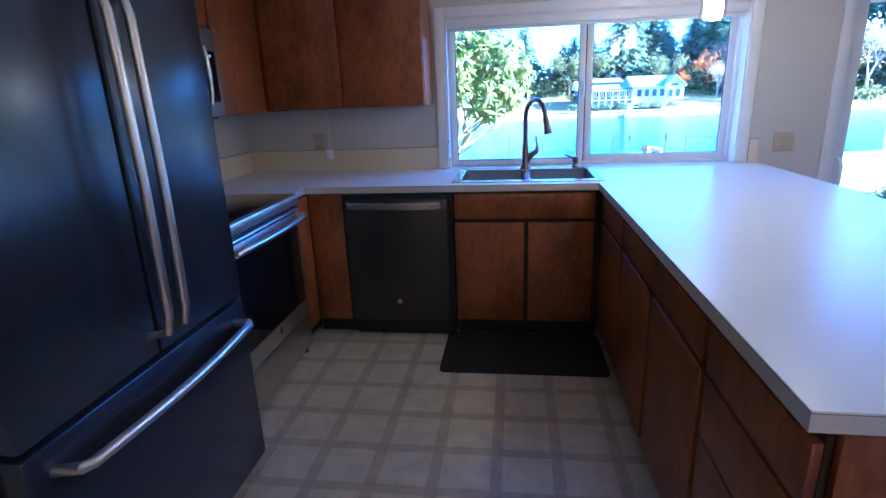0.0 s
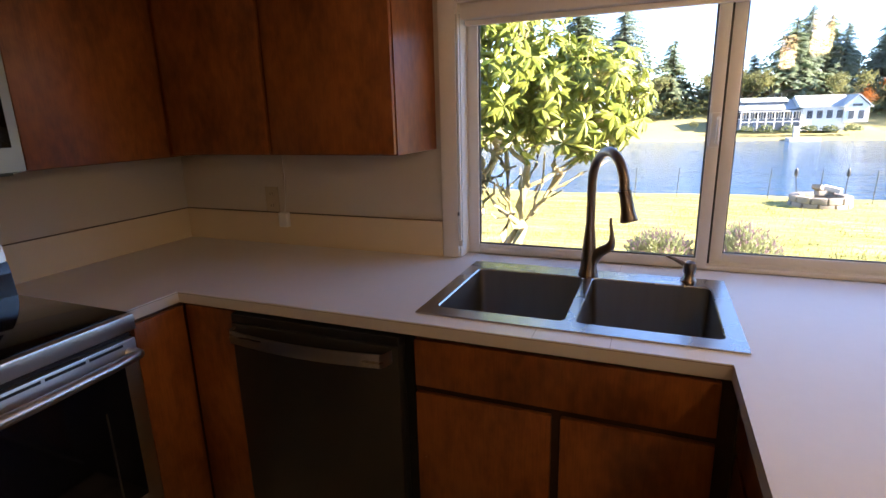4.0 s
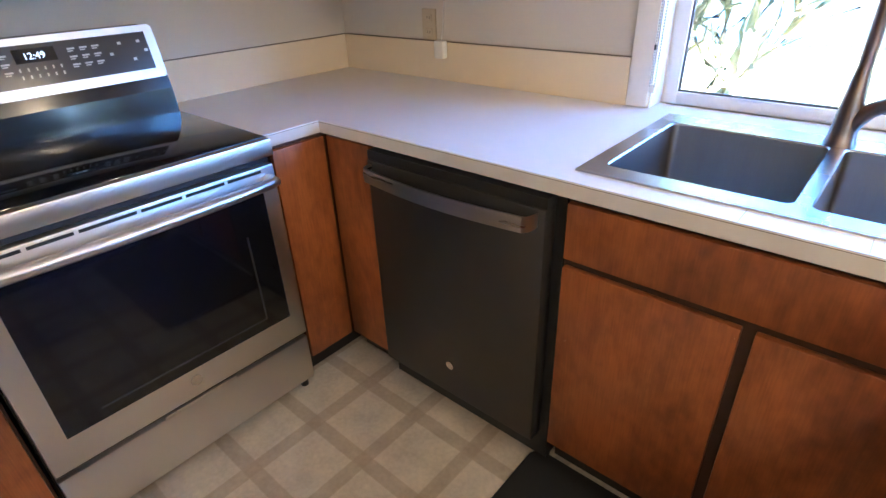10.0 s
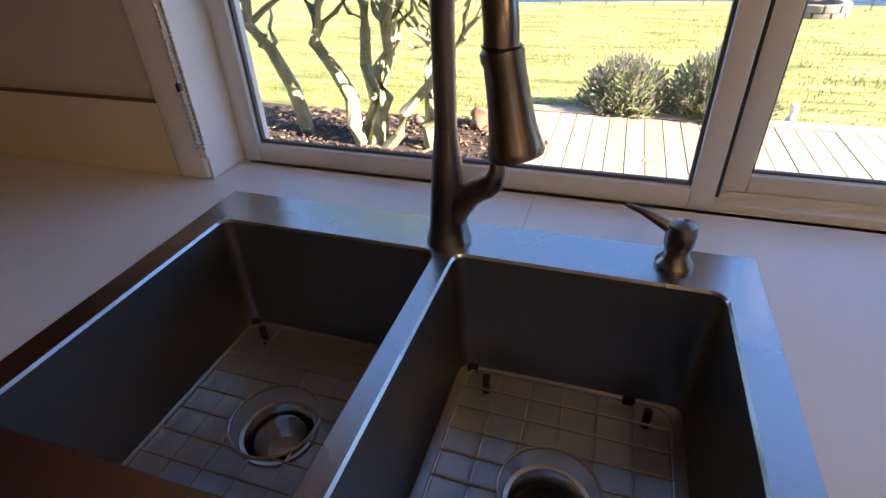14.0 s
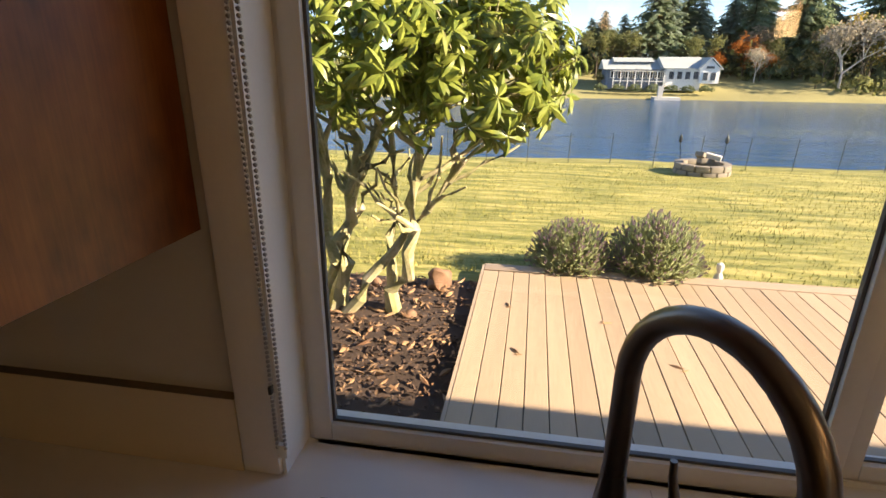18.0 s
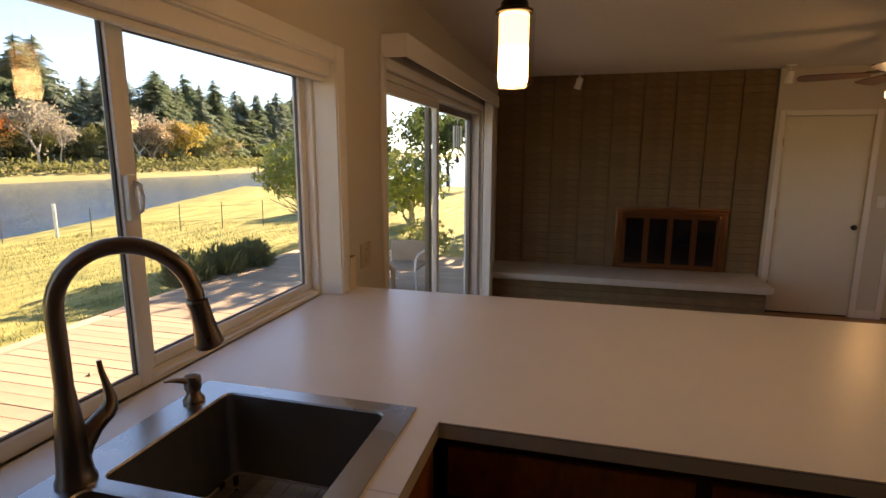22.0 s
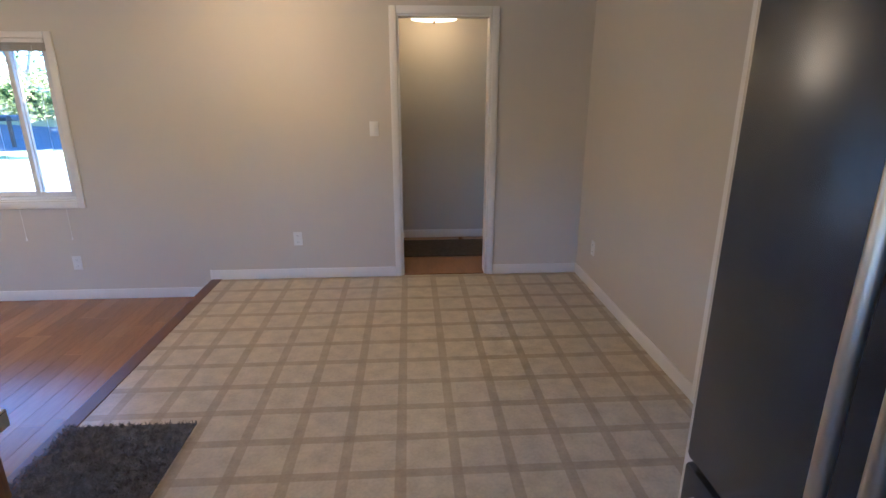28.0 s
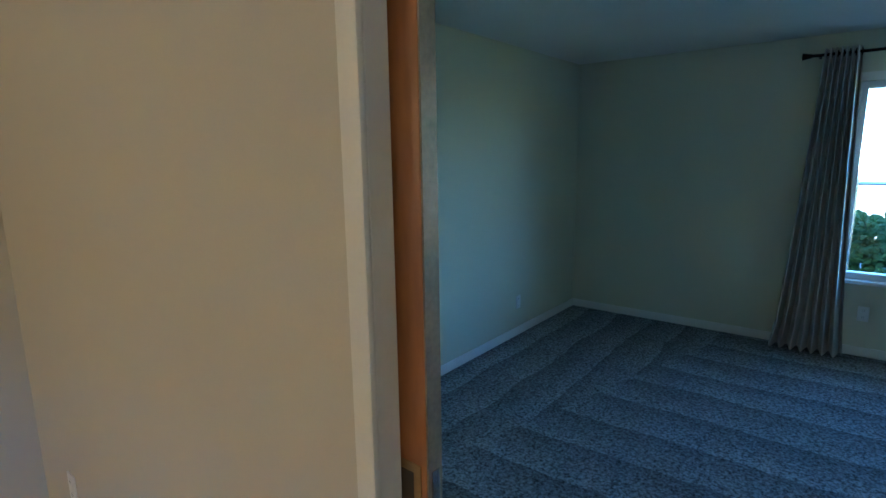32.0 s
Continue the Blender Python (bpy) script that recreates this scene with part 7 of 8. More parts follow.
fau = thing("faucet", (0.0, 4.372, CT + 0.005), "brushed gunmetal gooseneck pull-down faucet", "faucet")
BX_, BY_ = 0.0, 4.372
b = bmesh.new()
lathe(b, [(0.033, 0.0), (0.0335, 0.005), (0.030, 0.012), (0.0275, 0.03), (0.0255, 0.06), (0.0235, 0.09), (0.0205, 0.125), (0.0175, 0.15), (0.0160, 0.165), (0.0155, 0.172)], BX_, BY_, CT + 0.005, 28)
part("body", b, M_FAUCET, fau)
ux, uy = 0.506, -0.862
RA, ZA = 0.110, 1.2305
arc_pts = [(BX_, BY_, 1.085), (BX_, BY_, 1.15), (BX_, BY_, ZA)]
for k in range(1, 17):
    a = math.pi * k / 16
    r_ = RA * (1 - math.cos(a))
    arc_pts.append((BX_ + ux * r_, BY_ + uy * r_, ZA + RA * math.sin(a)))
hx_, hy_ = arc_pts[-1][:2]
b = bmesh.new()
tube(b, arc_pts, 0.0148, 18)
part("gooseneck", b, M_FAUCET, fau)


def on_head(f, z):
    return (hx_ + 1.40 * f, hy_ - 0.50 * f, 1.2405 - (1.2405 - z) * 0.79)


b = bmesh.new()
tube(b, [on_head(0, 1.2375), on_head(0, 1.235), on_head(0.001, 1.228), on_head(0.002, 1.222), on_head(0.006, 1.185), on_head(0.009, 1.155), on_head(0.011, 1.136), on_head(0.012, 1.128), on_head(0.0125, 1.124)], [0.0155, 0.0185, 0.0185, 0.0175, 0.0188, 0.0212, 0.0245, 0.0258, 0.0245], 22)
head = part("spray_head", b, M_FAUCET, fau)
b = bmesh.new()
tube(b, [on_head(0.0125, 1.1238), on_head(0.0127, 1.1225)], 0.022, 20)
part("spray_face", b, M_BLACK, head, "black rubber spray face")
b = bmesh.new()
tube(b, [on_head(0, 1.2380), on_head(0, 1.2405)], 0.0168, 18)
part("collar", b, M_BLACK, fau)
b = bmesh.new()
tube(b, [(BX_ + 0.004, BY_ - 0.001, 0.955), (BX_ + 0.018, BY_ - 0.004, 0.982), (BX_ + 0.036, BY_ - 0.008, 1.004), (BX_ + 0.050, BY_ - 0.011, 1.014), (BX_ + 0.060, BY_ - 0.013, 1.020)], [0.021, 0.0195, 0.0175, 0.0165, 0.016], 16)
hub = part("handle_hub", b, M_FAUCET, fau)
b = bmesh.new()
tube(b, [(BX_ + 0.058, BY_ - 0.013, 1.0185), (BX_ + 0.068, BY_ - 0.0145, 1.028), (BX_ + 0.073, BY_ - 0.014, 1.045), (BX_ + 0.071, BY_ - 0.011, 1.072), (BX_ + 0.066, BY_ - 0.008, 1.10), (BX_ + 0.065, BY_ - 0.006, 1.121)], [0.0165, 0.0155, 0.0115, 0.0068, 0.0052, 0.0045], 12)
part("lever", b, M_FAUCET, hub)

dsp = thing("soap_dispenser", (0.312, 4.385, CT + 0.005), "brushed gunmetal soap dispenser on the sink rim", "soap dispenser")
b = bmesh.new()
lathe(b, [(0.024, 0.0), (0.0245, 0.006), (0.020, 0.012), (0.016, 0.018), (0.0155, 0.028)], 0.312, 4.385, CT + 0.005, 20)
part("base", b, M_FAUCET, dsp)
b = bmesh.new()
lathe(b, [(0.0165, 0.028), (0.019, 0.034), (0.0195, 0.055), (0.017, 0.064), (0.008, 0.069), (0.001, 0.07)], 0.312, 4.385, CT + 0.005, 20)
part("pump_head", b, M_FAUCET, dsp)
b = bmesh.new()
tube(b, [(0.305, 4.386, 0.972), (0.285, 4.389, 0.982), (0.262, 4.393, 0.992), (0.240, 4.396, 0.998)], [0.0085, 0.007, 0.005, 0.0028], 10)
part("spout", b, M_FAUCET, dsp)
for nm, r in (("worktop_seam", (0.098, 0.0995, 4.43, YW + 0.06)), ("worktop_seam", (-0.071, -0.0695, CY + 0.002, 3.868)), ("worktop_seam", (0.116, 0.1175, CY + 0.002, 3.868))):
    part("joint", boxes((*r, CT + 0.0001, CT + 0.0005)), M_JOINT, main_top, "hairline joint", smooth=False)

mt = bmesh.new()
slab(mt, rrect(-0.025, 3.627, 0.435, 0.232, 0.03, 5), 0.001, 0.010)
bmesh.ops.bevel(mt, geom=[e for e in mt.edges if all(v.co.z > 0.009 for v in e.verts)], offset=0.004, segments=1, affect="EDGES")
solid("kitchen_mat", mt, M_MAT, "black rubber mat before the sink cabinet", "mat")

# ---- range control panel, microwave marks ----
def text_mesh(txt, size, m, material):
    """Lettering as a mesh: x along the writing, y up it."""
    cu = bpy.data.curves.new("text", "FONT")
    cu.body, cu.size, cu.extrude = txt, size, 0.0002
    ob = bpy.data.objects.new("text", cu)
    me = bpy.data.meshes.new_from_object(ob)
    bpy.data.objects.remove(ob)
    bm = bmesh.new()
    bm.from_mesh(me)
    bpy.data.meshes.remove(me)
    bmesh.ops.transform(bm, matrix=m, verts=bm.verts[:])
    return bm


P0, P1 = Vector((-1.738, 0, 1.040)), Vector((-1.772, 0, 1.190))
up = (P1 - P0).normalized()
nrm = Vector((up.z, 0, -up.x))


def on_panel(y, f, lift):
    """A point of the control panel: y along it, f up it from 0 to 1."""
    p = P0.lerp(P1, f) + nrm * lift
    return Vector((p.x, y, p.z))


def panel_slab(y0, y1, f0, f1, l0, l1, bm=None):
    bm = bm or bmesh.new()
    v = [bm.verts.new(on_panel(y, f, l)) for l in (l0, l1) for f in (f0, f1) for y in (y0, y1)]
    for q in ((0, 1, 3, 2), (4, 6, 7, 5), (0, 4, 5, 1), (2, 3, 7, 6), (0, 2, 6, 4), (1, 5, 7, 3)):
        bm.faces.new([v[i] for i in q])
    return bm


Y0, Y1 = RY0 + 0.014, RY1 - 0.012
b = panel_slab(Y0, Y1, -0.02, 1.0, -0.05, 0.0)
bmesh.ops.bevel(b, geom=b.edges[:], offset=0.006, segments=2, affect="EDGES")
cp = part("control_frame", b, M_STEEL, rng_thing, "brushed steel control frame")
part("control_glass", panel_slab(Y0 + 0.035, Y1 - 0.03, 0.16, 0.87, 0.0005, 0.0025), M_PANELGREY, cp, "dark control glass", smooth=False)
part("display", panel_slab(3.215, 3.315, 0.56, 0.80, 0.003, 0.0035), M_BLACKGLASS, cp, smooth=False)


def panel_matrix(y, f, lift):
    m = Matrix((( 0, up.x, nrm.x), (1, 0, 0), (0, up.z, nrm.z))).to_4x4()
    return Matrix.Translation(on_panel(y, f, lift)) @ m


part("clock_digits", text_mesh("12:49", 0.024, panel_matrix(3.236, 0.62, 0.0042), M_LED), M_LED, cp, "lit clock digits", smooth=False)
b = bmesh.new()
marks = [(2.955, 0.66), (2.955, 0.28), (3.005, 0.45), (2.925, 0.45), (3.48, 0.68), (3.535, 0.68), (3.51, 0.36), (3.55, 0.5), (3.45, 0.5)]
for y, f in marks:
    panel_slab(y, y + 0.010, f, f + 0.05, 0.003, 0.0034, b)
for i in range(3):
    for j in range(3):
        for y0 in (3.105 + 0.038 * i, 3.345 + 0.032 * i):
            panel_slab(y0, y0 + 0.020, 0.42 + 0.14 * j, 0.45 + 0.14 * j, 0.003, 0.0034, b)
            panel_slab(y0, y0 + 0.014, 0.385 + 0.14 * j, 0.405 + 0.14 * j, 0.003, 0.0034, b)
for k in range(6):
    panel_slab(3.215 + 0.020 * k, 3.219 + 0.020 * k, 0.30, 0.36, 0.003, 0.0034, b)
    panel_slab(3.215 + 0.020 * k, 3.219 + 0.020 * k, 0.42, 0.48, 0.003, 0.0034, b)
panel_slab(3.03, 3.075, 0.66, 0.72, 0.003, 0.0034, b)
panel_slab(3.00, 3.025, 0.30, 0.33, 0.003, 0.0034, b)
part("markings", b, M_MARK, cp, "small pale control markings", smooth=False)["kind"] = "stuff"
for y in ((2.875, 2.99), (3.0, 3.09), (3.1, 3.225), (3.235, 3.335), (3.345, 3.45), (3.46, 3.56)):
    part("vent_slot", boxes((-1.2165, -1.2148, y[0], y[1], 0.828, 0.836)), M_BLACK, od, smooth=False)
# Thin grey strips paint a faint reflection on the oven glass.
part("oven_glass_reflection", boxes((-1.2139, -1.2128, RY0 + 0.15, RY1 - 0.13, 0.372, 0.378), (-1.2139, -1.2128, RY1 - 0.136, RY1 - 0.13, 0.378, 0.66)), M_PANELGREY, od, smooth=False)
part("drawer_pull", boxes((-1.225, -1.219, 3.12, 3.34, 0.226, 0.236), bev=0.002), M_STEEL, rng_thing)
part("mesh_window", boxes((MX + 0.0021, MX + 0.0027, 2.935, 3.415, 1.432, 1.588)), M_MESHGREY, mw, "grey perforated inner window", smooth=False)
b = bmesh.new()
rod(b, (MX - 0.001, 3.222, 1.700), (MX + 0.0012, 3.222, 1.700), 0.009, seg=16)
part("badge", b, M_STEELDARK, mw, "round grey badge")
tm = Matrix(((0, 0, 1), (1, 0, 0), (0, 1, 0))).to_4x4()
part("clock_digits", text_mesh("12:49", 0.018, Matrix.Translation((MX + 0.0026, 3.497, 1.610)) @ tm, M_LED), M_LED, mw, "lit clock digits", smooth=False)


# ---- outlets, switches, small fittings ----
def plate(name, at, axis, d, label, slots=True, h=0.114, w=0.07, shell=M_WHITEPL):
    """A wall plate on a wall: axis 'x' or 'y' is the wall's normal, d its side."""
    t = thing(name, at, label, "outlet" if slots else "switch", "wall plates")
    x, y, z = at

    def bx(u0, u1, z0, z1, n0, n1, bev=0.0):
        a, c = sorted((d * n0, d * n1))
        return boxes((x + a, x + c, y + u0, y + u1, z + z0, z + z1), bev=bev) if axis == "x" else boxes((x + u0, x + u1, y + a, y + c, z + z0, z + z1), bev=bev)

    part("cover", bx(-w / 2, w / 2, -h / 2, h / 2, 0.0, 0.006, 0.002), shell, t)
    if slots:
        for dz in (-0.026, 0.026):
            s = part("socket", bx(-0.017, 0.017, dz - 0.014, dz + 0.014, 0.0061, 0.008, 0.0006), shell, t)
            for du in (-0.007, 0.005):
                part("slot", bx(du, du + 0.002, dz - 0.005, dz + 0.006, 0.0081, 0.0084), M_BLACK, s, smooth=False)
    else:
        part("rocker", bx(-0.016, 0.016, -0.033, 0.033, 0.0061, 0.010, 0.001), shell, t)
    return t


OU = "white wall outlet"
plate("wall_outlet", (-1.392, YW, 1.114), "y", -1, "aged tan duplex outlet above the worktop", shell=M_TANPL)
plate("wall_outlet", (1.56, YW, 1.034), "y", -1, "cream duplex outlet beside the patio door", w=0.115, shell=M_TANPL)
plate("wall_outlet", (0.497, YR, 0.342), "y", 1, OU + " on the rear wall")
plate("wall_outlet", (2.275, YR, 0.17), "y", 1, OU + " below the street window")
plate("wall_outlet", (4.605, YR, 0.16), "y", 1, OU + " with the lamp cord plugged in")
plate("wall_outlet", (XLR, -1.13, 0.330), "x", 1, OU + " near the corner")
plate("wall_outlet", (-5.16, -1.19, 0.25), "y", 1, OU + " in the carpeted room")
plate("wall_outlet", (-6.27, 1.145, 0.288), "x", 1, OU + " below the curtained window")
plate("light_switch", (-0.159, YR, 1.223), "y", 1, "white rocker light switch beside the hall opening", slots=False)
plate("light_switch", (XF, 0.662, 1.043), "x", -1, "white rocker light switch beside the closet", slots=False)
ad = thing("plug_adapter", (-1.312, 4.44, 0.99), "white plug adapter with a thin cord to the cabinet", "adapter")
part("case", boxes((-1.335, -1.289, 4.432, 4.461, 1.000, 1.065), bev=0.006), M_WHITEPL, ad)
b = bmesh.new()
tube(b, [(-1.313, 4.455, 1.065), (-1.314, 4.468, 1.12), (-1.312, 4.474, 1.22), (-1.316, 4.474, 1.338)], 0.0022, 6)
part("cord", b, M_WHITEPL, ad)
vt = thing("floor_vent", (3.40, -1.36, LOW), "brown metal floor vent by the wall", "vent")
part("frame", boxes((3.24, 3.56, -1.425, -1.30, LOW + 0.001, LOW + 0.006), bev=0.001), M_BRONZE, vt)
for k in range(9):
    part("slat", boxes((3.265 + 0.031 * k, 3.272 + 0.031 * k, -1.41, -1.315, LOW + 0.006, LOW + 0.008)), M_BLACK, vt, smooth=False)

# shag rug
rg = thing("shag_rug", (0.87, 1.02, 0.0), "dark grey shag rug at the step", "rug")
part("backing", boxes((0.60, 1.149, 0.50, 1.55, 0.001, 0.010)), M_RUG, rg)
b = bmesh.new()
rr = random.Random(7)
for _ in range(9000):
    p = Vector((rr.uniform(0.595, 1.19), rr.uniform(0.495, 1.555), 0.009))
    a = rr.uniform(0, 6.28)
    s = Vector((math.cos(a), math.sin(a), 0)) * 0.004
    tp = p + Vector((rr.uniform(-0.02, 0.02), rr.uniform(-0.02, 0.02), rr.uniform(0.008, 0.02)))
    b.faces.new([b.verts.new(q) for q in (p - s, p + s, tp)])
part("pile", b, M_RUG, rg, smooth=False)

# ---- hall and carpeted room ----
hr = thing("hall_rug", (-0.9, -2.28, 0), "dark brown hall runner on the wooden floor", "rug")
part("pile", boxes((-3.2, 0.9, -2.56, -2.01, 0.001, 0.011), bev=0.004), M_HALLRUG, hr)
cu = thing("curtain", (-6.18, 0.86, -0.04), "grey brown grommet curtain gathered at the window edge", "curtain")
b = bmesh.new()
rows = []
for i in range(13):
    f = i / 12
    y0, y1 = (0.57 + 0.165 * f ** 0.7), (1.05 - 0.10 * f ** 0.7)
    rows.append([b.verts.new((-6.165 + 0.075 * math.sin(2 * math.pi * 7 * k / 70 + 0.3 * math.sin(3 * f)) * (0.8 + 0.2 * (1 - f)), y0 + (y1 - y0) * k / 70, -0.038 + 2.26 * f)) for k in range(71)])
for r0, r1 in zip(rows, rows[1:]):
    for k in range(70):
        b.faces.new((r0[k], r0[k + 1], r1[k + 1], r1[k]))
part("cloth", b, M_CURTAIN, cu)
for k in range(7):
    b = bmesh.new()
    y = 0.745 + 0.034 * k
    tube(b, [(-6.175 + 0.024 * math.cos(a), y, 2.185 + 0.024 * math.sin(a)) for a in [2 * math.pi * q / 14 for q in range(15)]], 0.004, 6, cap=False)
    part("grommet", b, M_DARKMETAL, cu)
rd = thing("curtain_rod", (-6.175, 1.9, 2.185), "dark metal curtain rod with a flared end", "curtain rod")
b = bmesh.new()
rod(b, (-6.175, 0.66, 2.185), (-6.175, 3.3, 2.185), 0.011, seg=12)
part("rod", b, M_DARKMETAL, rd)
b = bmesh.new()
rod(b, (-6.175, 0.60, 2.185), (-6.175, 0.66, 2.185), 0.026, 0.013, 16)
part("finial", b, M_DARKMETAL, rd)
part("bracket", boxes((-6.27, -6.165, 0.70, 0.715, 2.17, 2.182)), M_DARKMETAL, rd)
w3 = tagged(new("window_3"), "white framed window of the carpeted room", "window", kind="structure")
w3.location = (-6.33, 1.9, 0.6)


def ring_y(y0, y1, z0, z1, x0, x1, wd):
    return boxes((x0, x1, y0, y0 + wd, z0, z1), (x0, x1, y1 - wd, y1, z0, z1), (x0, x1, y0 + wd, y1 - wd, z0, z0 + wd), (x0, x1, y0 + wd, y1 - wd, z1 - wd, z1), bev=0.003)


part("window_frame", ring_y(0.96, 2.9, 0.54, 1.99, -6.38, -6.30, 0.05), M_VINYLFRAME, w3)
part("pane", boxes((-6.345, -6.341, 1.0, 2.86, 0.585, 1.945)), M_GLASS, w3, smooth=False).visible_shadow = False
part("sill", boxes((-6.30, -6.235, 0.93, 2.93, 0.515, 0.542), bev=0.004), M_TRIM, w3)
part("casing", boxes((-6.27, -6.254, 0.90, 0.958, 0.542, 2.05), (-6.27, -6.254, 0.96, 2.9, 1.991, 2.05), (-6.27, -6.254, 2.902, 2.96, 0.542, 2.05)), M_TRIM, w3, smooth=False)
b = bmesh.new()
rr = random.Random(3)
for _ in range(9000):
    p = Vector((-10.2 + rr.uniform(-0.5, 0.5), rr.uniform(-1, 8), -0.35 + 0.95 * rr.uniform(0, 1) ** 0.6))
    leaf(b, p, rand_dir(rr, -0.3, 1), Vector((1, 0, 0.4)), rr.uniform(0.09, 0.15), 0.09, 0.2)
tagged(new("hedge", to_mesh(b, "hedge", M_HEDGE)), "clipped green hedge outside", "hedge", kind="stuff")
fn = thing("metal_fence", (-11.5, 3, -0.4), "grey metal rail fence outside the window", "fence")
for y in range(-1, 9, 2):
    b = bmesh.new()
    rod(b, (-9.4, y, -0.4), (-9.4, y, 1.15), 0.025, seg=8)
    part("post", b, M_CHROME, fn)
b = bmesh.new()
rod(b, (-9.4, -1, 1.1), (-9.4, 8, 1.1), 0.02, seg=8)
part("rail", b, M_CHROME, fn)
sheet("ground_side", [[(x, y, -0.38) for x in (-60, -30, -14, -6.42)] for y in (-3.2, 0, 4.6)], M_CONCRETE, "pale paving beside the house")
far_house((-34, 2.5, -0.4), 8, 12, 3.0, 2.0, "white neighbouring house with a grey roof", M_TRIM, [])

# ---- street side ----
def kerb_line(x):
    """Far edge of the street, which bends away."""
    return -28.7 - 0.555 * max(0.0, x - 19)


SX = [-90, -40, -20, -5, 0, 4, 8, 12, 16, 19, 24, 30, 36, 44, 60, 90, 140]
sheet("ground_front", [[(x, y, z + 0.02 * math.sin(0.8 * x)) for x in SX] for y, z in ((-1.64, -0.42), (-5, -0.47), (-10, -0.52), (-13.4, -0.54))], M_CONCRETE, "pale concrete drive before the house")
sheet("ground_verge_near", [[(x, y + 0.4 * math.sin(0.35 * x), z) for x in SX] for y, z in ((-13.3, -0.52), (-14.4, -0.49), (-15.9, -0.55))], M_GRASS, "strip of yellowing grass by the street")
sheet("road", [[(x, -15.6 + f * (kerb_line(x) + 15.6), -0.57 + 0.05 * math.sin(3.14 * f)) for x in SX] for f in (0, 0.25, 0.5, 0.75, 1)], M_ROAD, "grey asphalt street")
sheet("ground_verge", [[(x, kerb_line(x) + 0.1 - d, z) for x in SX] for d, z in ((0, -0.56), (1.5, -0.4), (8, 0.9), (40, 4.0), (160, 9.0))], M_GRASSFAR, "grass verge across the street")
mb = thing("mailbox", (14.2, -17.9, -0.55), "dark double mailbox on a wooden post", "mailbox")
part("post", boxes((14.15, 14.25, -17.95, -17.85, -0.56, 0.40)), M_WOODDARK, mb)
for dx in (-0.25, 0.12):
    b = bmesh.new()
    n = 10
    pr = [(-0.09, 0)] + [(-0.09 * math.cos(math.pi * k / n), 0.11 + 0.09 * math.sin(math.pi * k / n)) for k in range(n + 1)] + [(0.09, 0)]
    va = [b.verts.new((14.25 + dx + x, -18.15, 0.40 + z)) for x, z in pr]
    vb_ = [b.verts.new((14.25 + dx + x, -17.65, 0.40 + z)) for x, z in pr]
    b.faces.new(va), b.faces.new(vb_[::-1])
    for i in range(len(pr)):
        j = (i + 1) % len(pr)
        b.faces.new((va[i], va[j], vb_[j], vb_[i]))
    part("box", b, M_BLACK, mb)
st = leafy_tree(8, 60, M_STREETLEAF, 30, "green broadleaf tree across the street")
spread(st, [(16 + 5.0 * i, kerb_line(16 + 5.0 * i) - 5 - 2.0 * (i % 3), 0.0, 8.5 + (i % 4), 70 * i) for i in range(9)], 8)
by = leafy_tree(3, 61, M_HEDGE, 30, "low green shrub across the street")
spread(by, [(13 + 2.6 * i, kerb_line(13 + 2.6 * i) - 2.0 - 0.7 * (i % 3), -0.4, 2.2 + 0.5 * (i % 3), 50 * i) for i in range(15)], 3)
spread(leafy_tree(9, 62, M_BROWN, 5, "bare grey broadleaf tree across the street", bare=True), [(20, -32, -0.2, 9, 0), (24.5, -35, -0.2, 10, 90), (15.5, -31, -0.2, 9, 190)], 9)
# Dense conifers added mostly out of view, to throw shade across the street.
spread(conifer(12, 66, M_FIR), [(27 + 3.4 * i, -20.5 - 2.9 * i, -0.5, 11.5 + (i % 3), 77 * i) for i in range(7)] + [(38, -19, -0.5, 13, 40), (43, -24, -0.5, 13.5, 90)], 12, (1.3, 1.9))

rr = random.Random(31)
b = bmesh.new()
for _ in range(13000):
    x = rr.uniform(4, 62)
    back = rr.uniform(0, 6)
    y = kerb_line(x) - 1.2 - back
    top = 1.2 + 1.6 * noise.noise(Vector((x * 0.25, y * 0.3, 0))) + 0.75 * back
    p = Vector((x, y, -0.5 + max(0.1, rr.random() * (top + 0.6))))
    leaf(b, p, rand_dir(rr, -0.4, 1), rand_dir(rr, 0.1, 1), rr.uniform(0.16, 0.42), rr.uniform(0.10, 0.2), 0.2)
tagged(new("roadside_thicket", to_mesh(b, "roadside_thicket", M_THICKET)), "wild sunlit thicket along the far side of the street", "thicket", kind="stuff")
for i, (x, y, h) in enumerate(((19.5, -33, 12), (22, -35, 12.5), (27.5, -38, 12.5), (33.5, -42, 13), (17.5, -32, 11), (40, -46, 14))):
    t = thing("alder_trunk", (x, y, -0.4), "pale straight tree trunk in the thicket", "tree", "pale trunks")
    b = bmesh.new()
    limb(b, rr, (x, y, -0.5), (x + rr.uniform(-0.5, 0.5), y, h), 0.14, 0.04, 0.06, 8)
    part("trunk", b, M_BARKPALE, t)

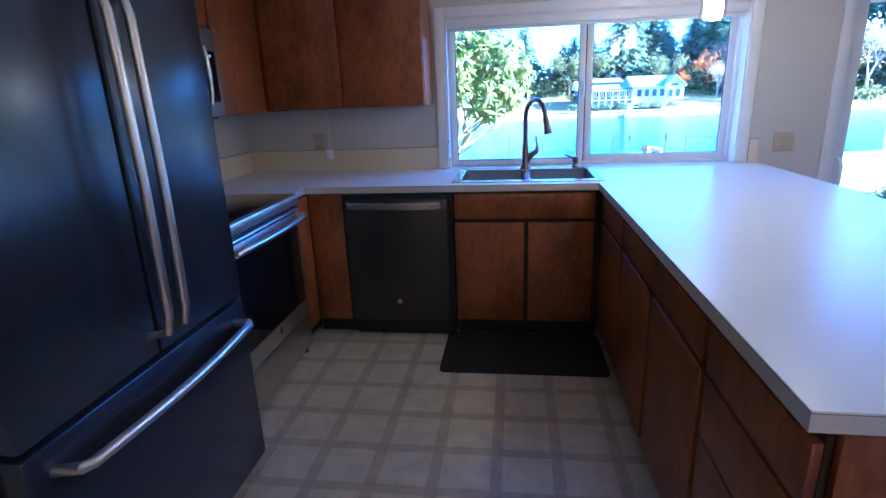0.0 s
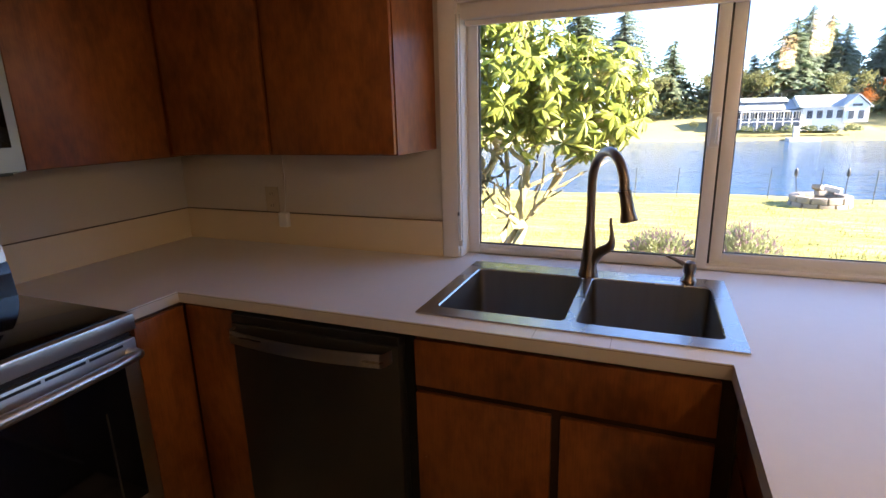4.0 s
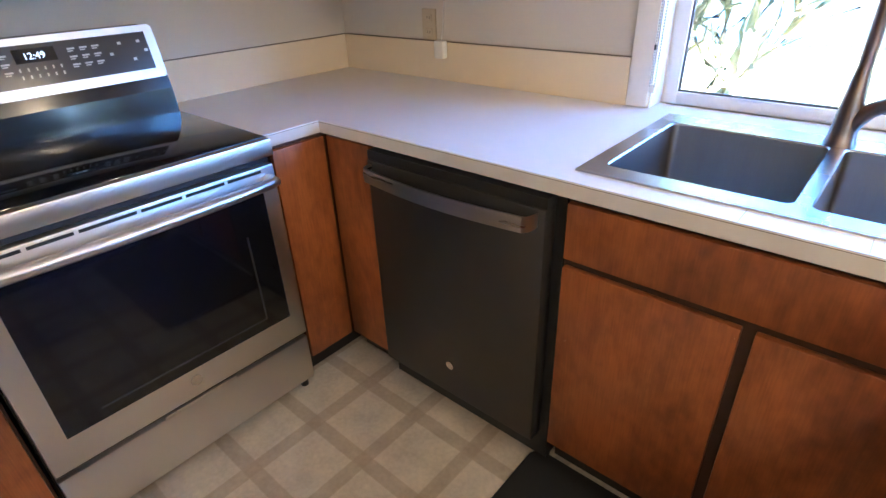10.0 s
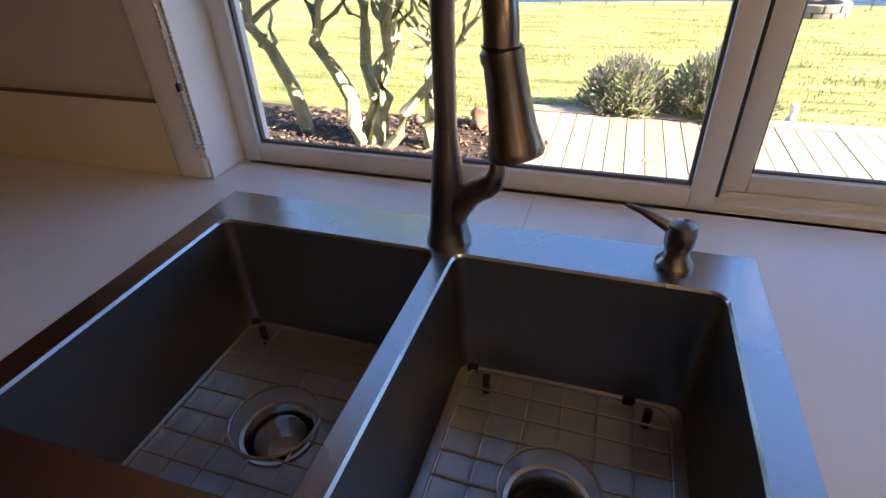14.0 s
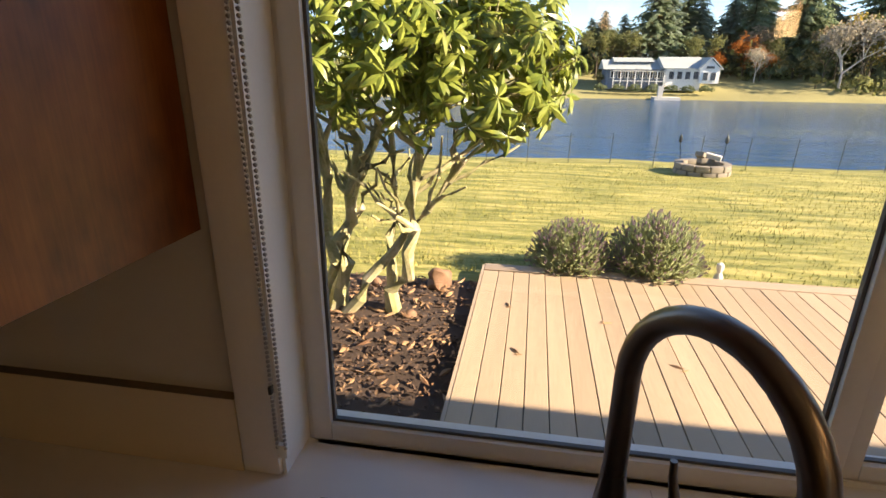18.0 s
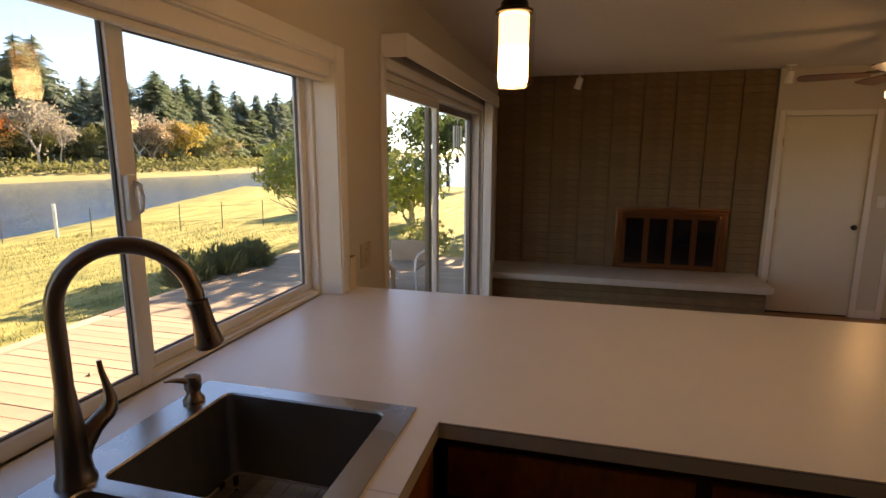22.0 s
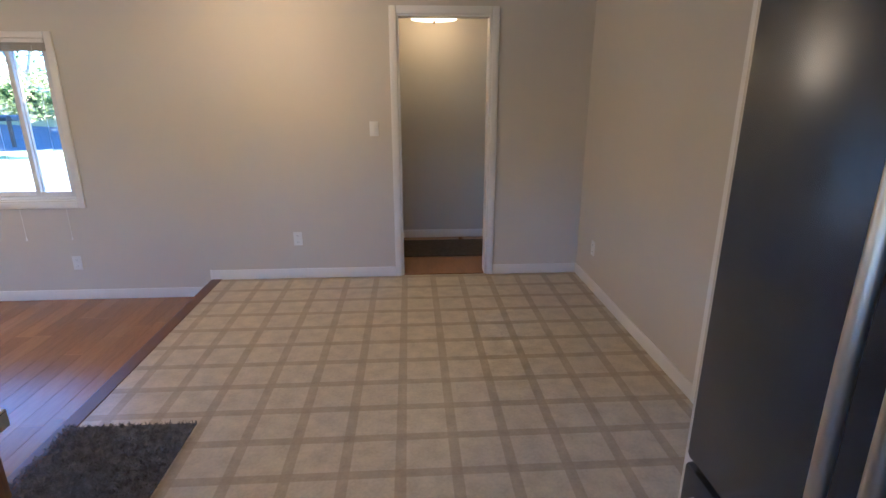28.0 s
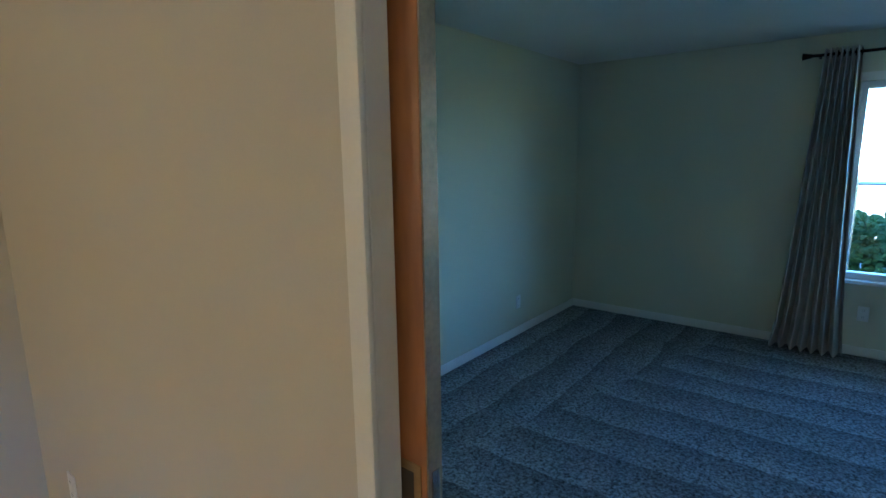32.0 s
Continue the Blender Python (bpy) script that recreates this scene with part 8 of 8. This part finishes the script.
# wind chime under the eaves
wc = thing("wind_chime", (5.66, 5.0, 1.84), "small metal wind chime hanging under the eaves", "wind chime")
part("hook_line", boxes((5.658, 5.662, 4.998, 5.002, 1.84, CEIL + 0.2)), M_CHAIN, wc, smooth=False)
b = bmesh.new()
lathe(b, [(0.001, 0.02), (0.06, 0.015), (0.065, 0.0), (0.001, -0.002)], 5.66, 5.0, 1.83, 14)
part("top_disc", b, M_WOODDARK, wc)
for k in range(6):
    a = radians(60 * k)
    b = bmesh.new()
    rod(b, (5.66 + 0.05 * math.cos(a), 5.0 + 0.05 * math.sin(a), 1.83), (5.66 + 0.05 * math.cos(a), 5.0 + 0.05 * math.sin(a), 1.52 + 0.02 * k), 0.008, seg=8)
    part("tube", b, M_CHAIN, wc)
b = bmesh.new()
rod(b, (5.66, 5.0, 1.46), (5.66, 5.0, 1.83), 0.0015, seg=4)
lathe(b, [(0.001, 0.07), (0.022, 0.02), (0.028, -0.02), (0.001, -0.04)], 5.66, 5.0, 1.42, 10)
part("wind_sail", b, M_WOODDARK, wc)

# ---- bricks and floor planks ----
def brick_mesh(w, h):
    b = boxes((0, 0.012, 0.006, w - 0.006, 0.0012, h - 0.0012), bev=0.002)
    return to_mesh(b, "brick", M_BRICK)


COLS, ROWS_N = 9, 33
bw, bh = (HY1 - HY0) / COLS, (CEIL - LOW) / ROWS_N
bmesh_brick = brick_mesh(bw, bh)
rr = random.Random(11)
for i in range(COLS):
    for j in range(ROWS_N):
        y, z = HY0 + bw * i, LOW + bh * j
        if z + bh / 2 < 0.25 or (1.98 < y + bw * 0.5 < 3.13 and 0.25 < z + bh / 2 < 0.90 and y > 1.9 and y + bw < 3.2):
            continue
        o = new("brick", bmesh_brick)
        o.parent = brick_wall
        o.location = (-0.006 + rr.uniform(-0.003, 0.003), y - 3.0, z - LOW)
hb = to_mesh(boxes((0, 0.014, 0.004, bw - 0.004, 0.003, 0.075)), "hearth_brick", M_BRICK)
for i in range(9):
    for j in range(4):
        o = new("brick", hb)
        o.parent = hearth
        o.location = (4.852 - 5.1, 1.742 - 3.08 + (YW - 0.006 - 1.742) / 9 * i, 0.08 * j + 0.002)
floor_planks = tagged(new("floor_living"), "honey brown wooden plank floor one step down", "floor", kind="structure")
floor_planks.location = (STEP + NOSE, YR, LOW)
PW, rr = 0.125, random.Random(21)
meshes = {}
n_near = 0
x = STEP + NOSE
rest = bmesh.new()
while x < XF - 0.01:
    w_ = min(PW, XF - x)
    y = YR - rr.uniform(0, 1.0)
    while y < YW:
        ln = 1.2
        a, c = max(y, YR), min(y + ln, YW)
        if c - a > 0.02:
            if x < 4.8:
                key = (round(w_, 3), round(c - a, 3))
                if key not in meshes:
                    meshes[key] = to_mesh(boxes((0.0006, w_ - 0.0006, 0.0008, c - a - 0.0008, -0.012, 0), bev=0.0008), "plank", M_PLANK)
                o = new("plank", meshes[key])
                o.parent = floor_planks
                o.location = (x - (STEP + NOSE), a - YR, 0)
            else:
                box(rest, x + 0.0006, x + w_ - 0.0006, a + 0.0008, c - 0.0008, LOW - 0.012, LOW)
        y += ln
    x += PW
p = part("plank_field", rest, M_PLANK, floor_planks, smooth=False)
p["kind"] = "stuff"
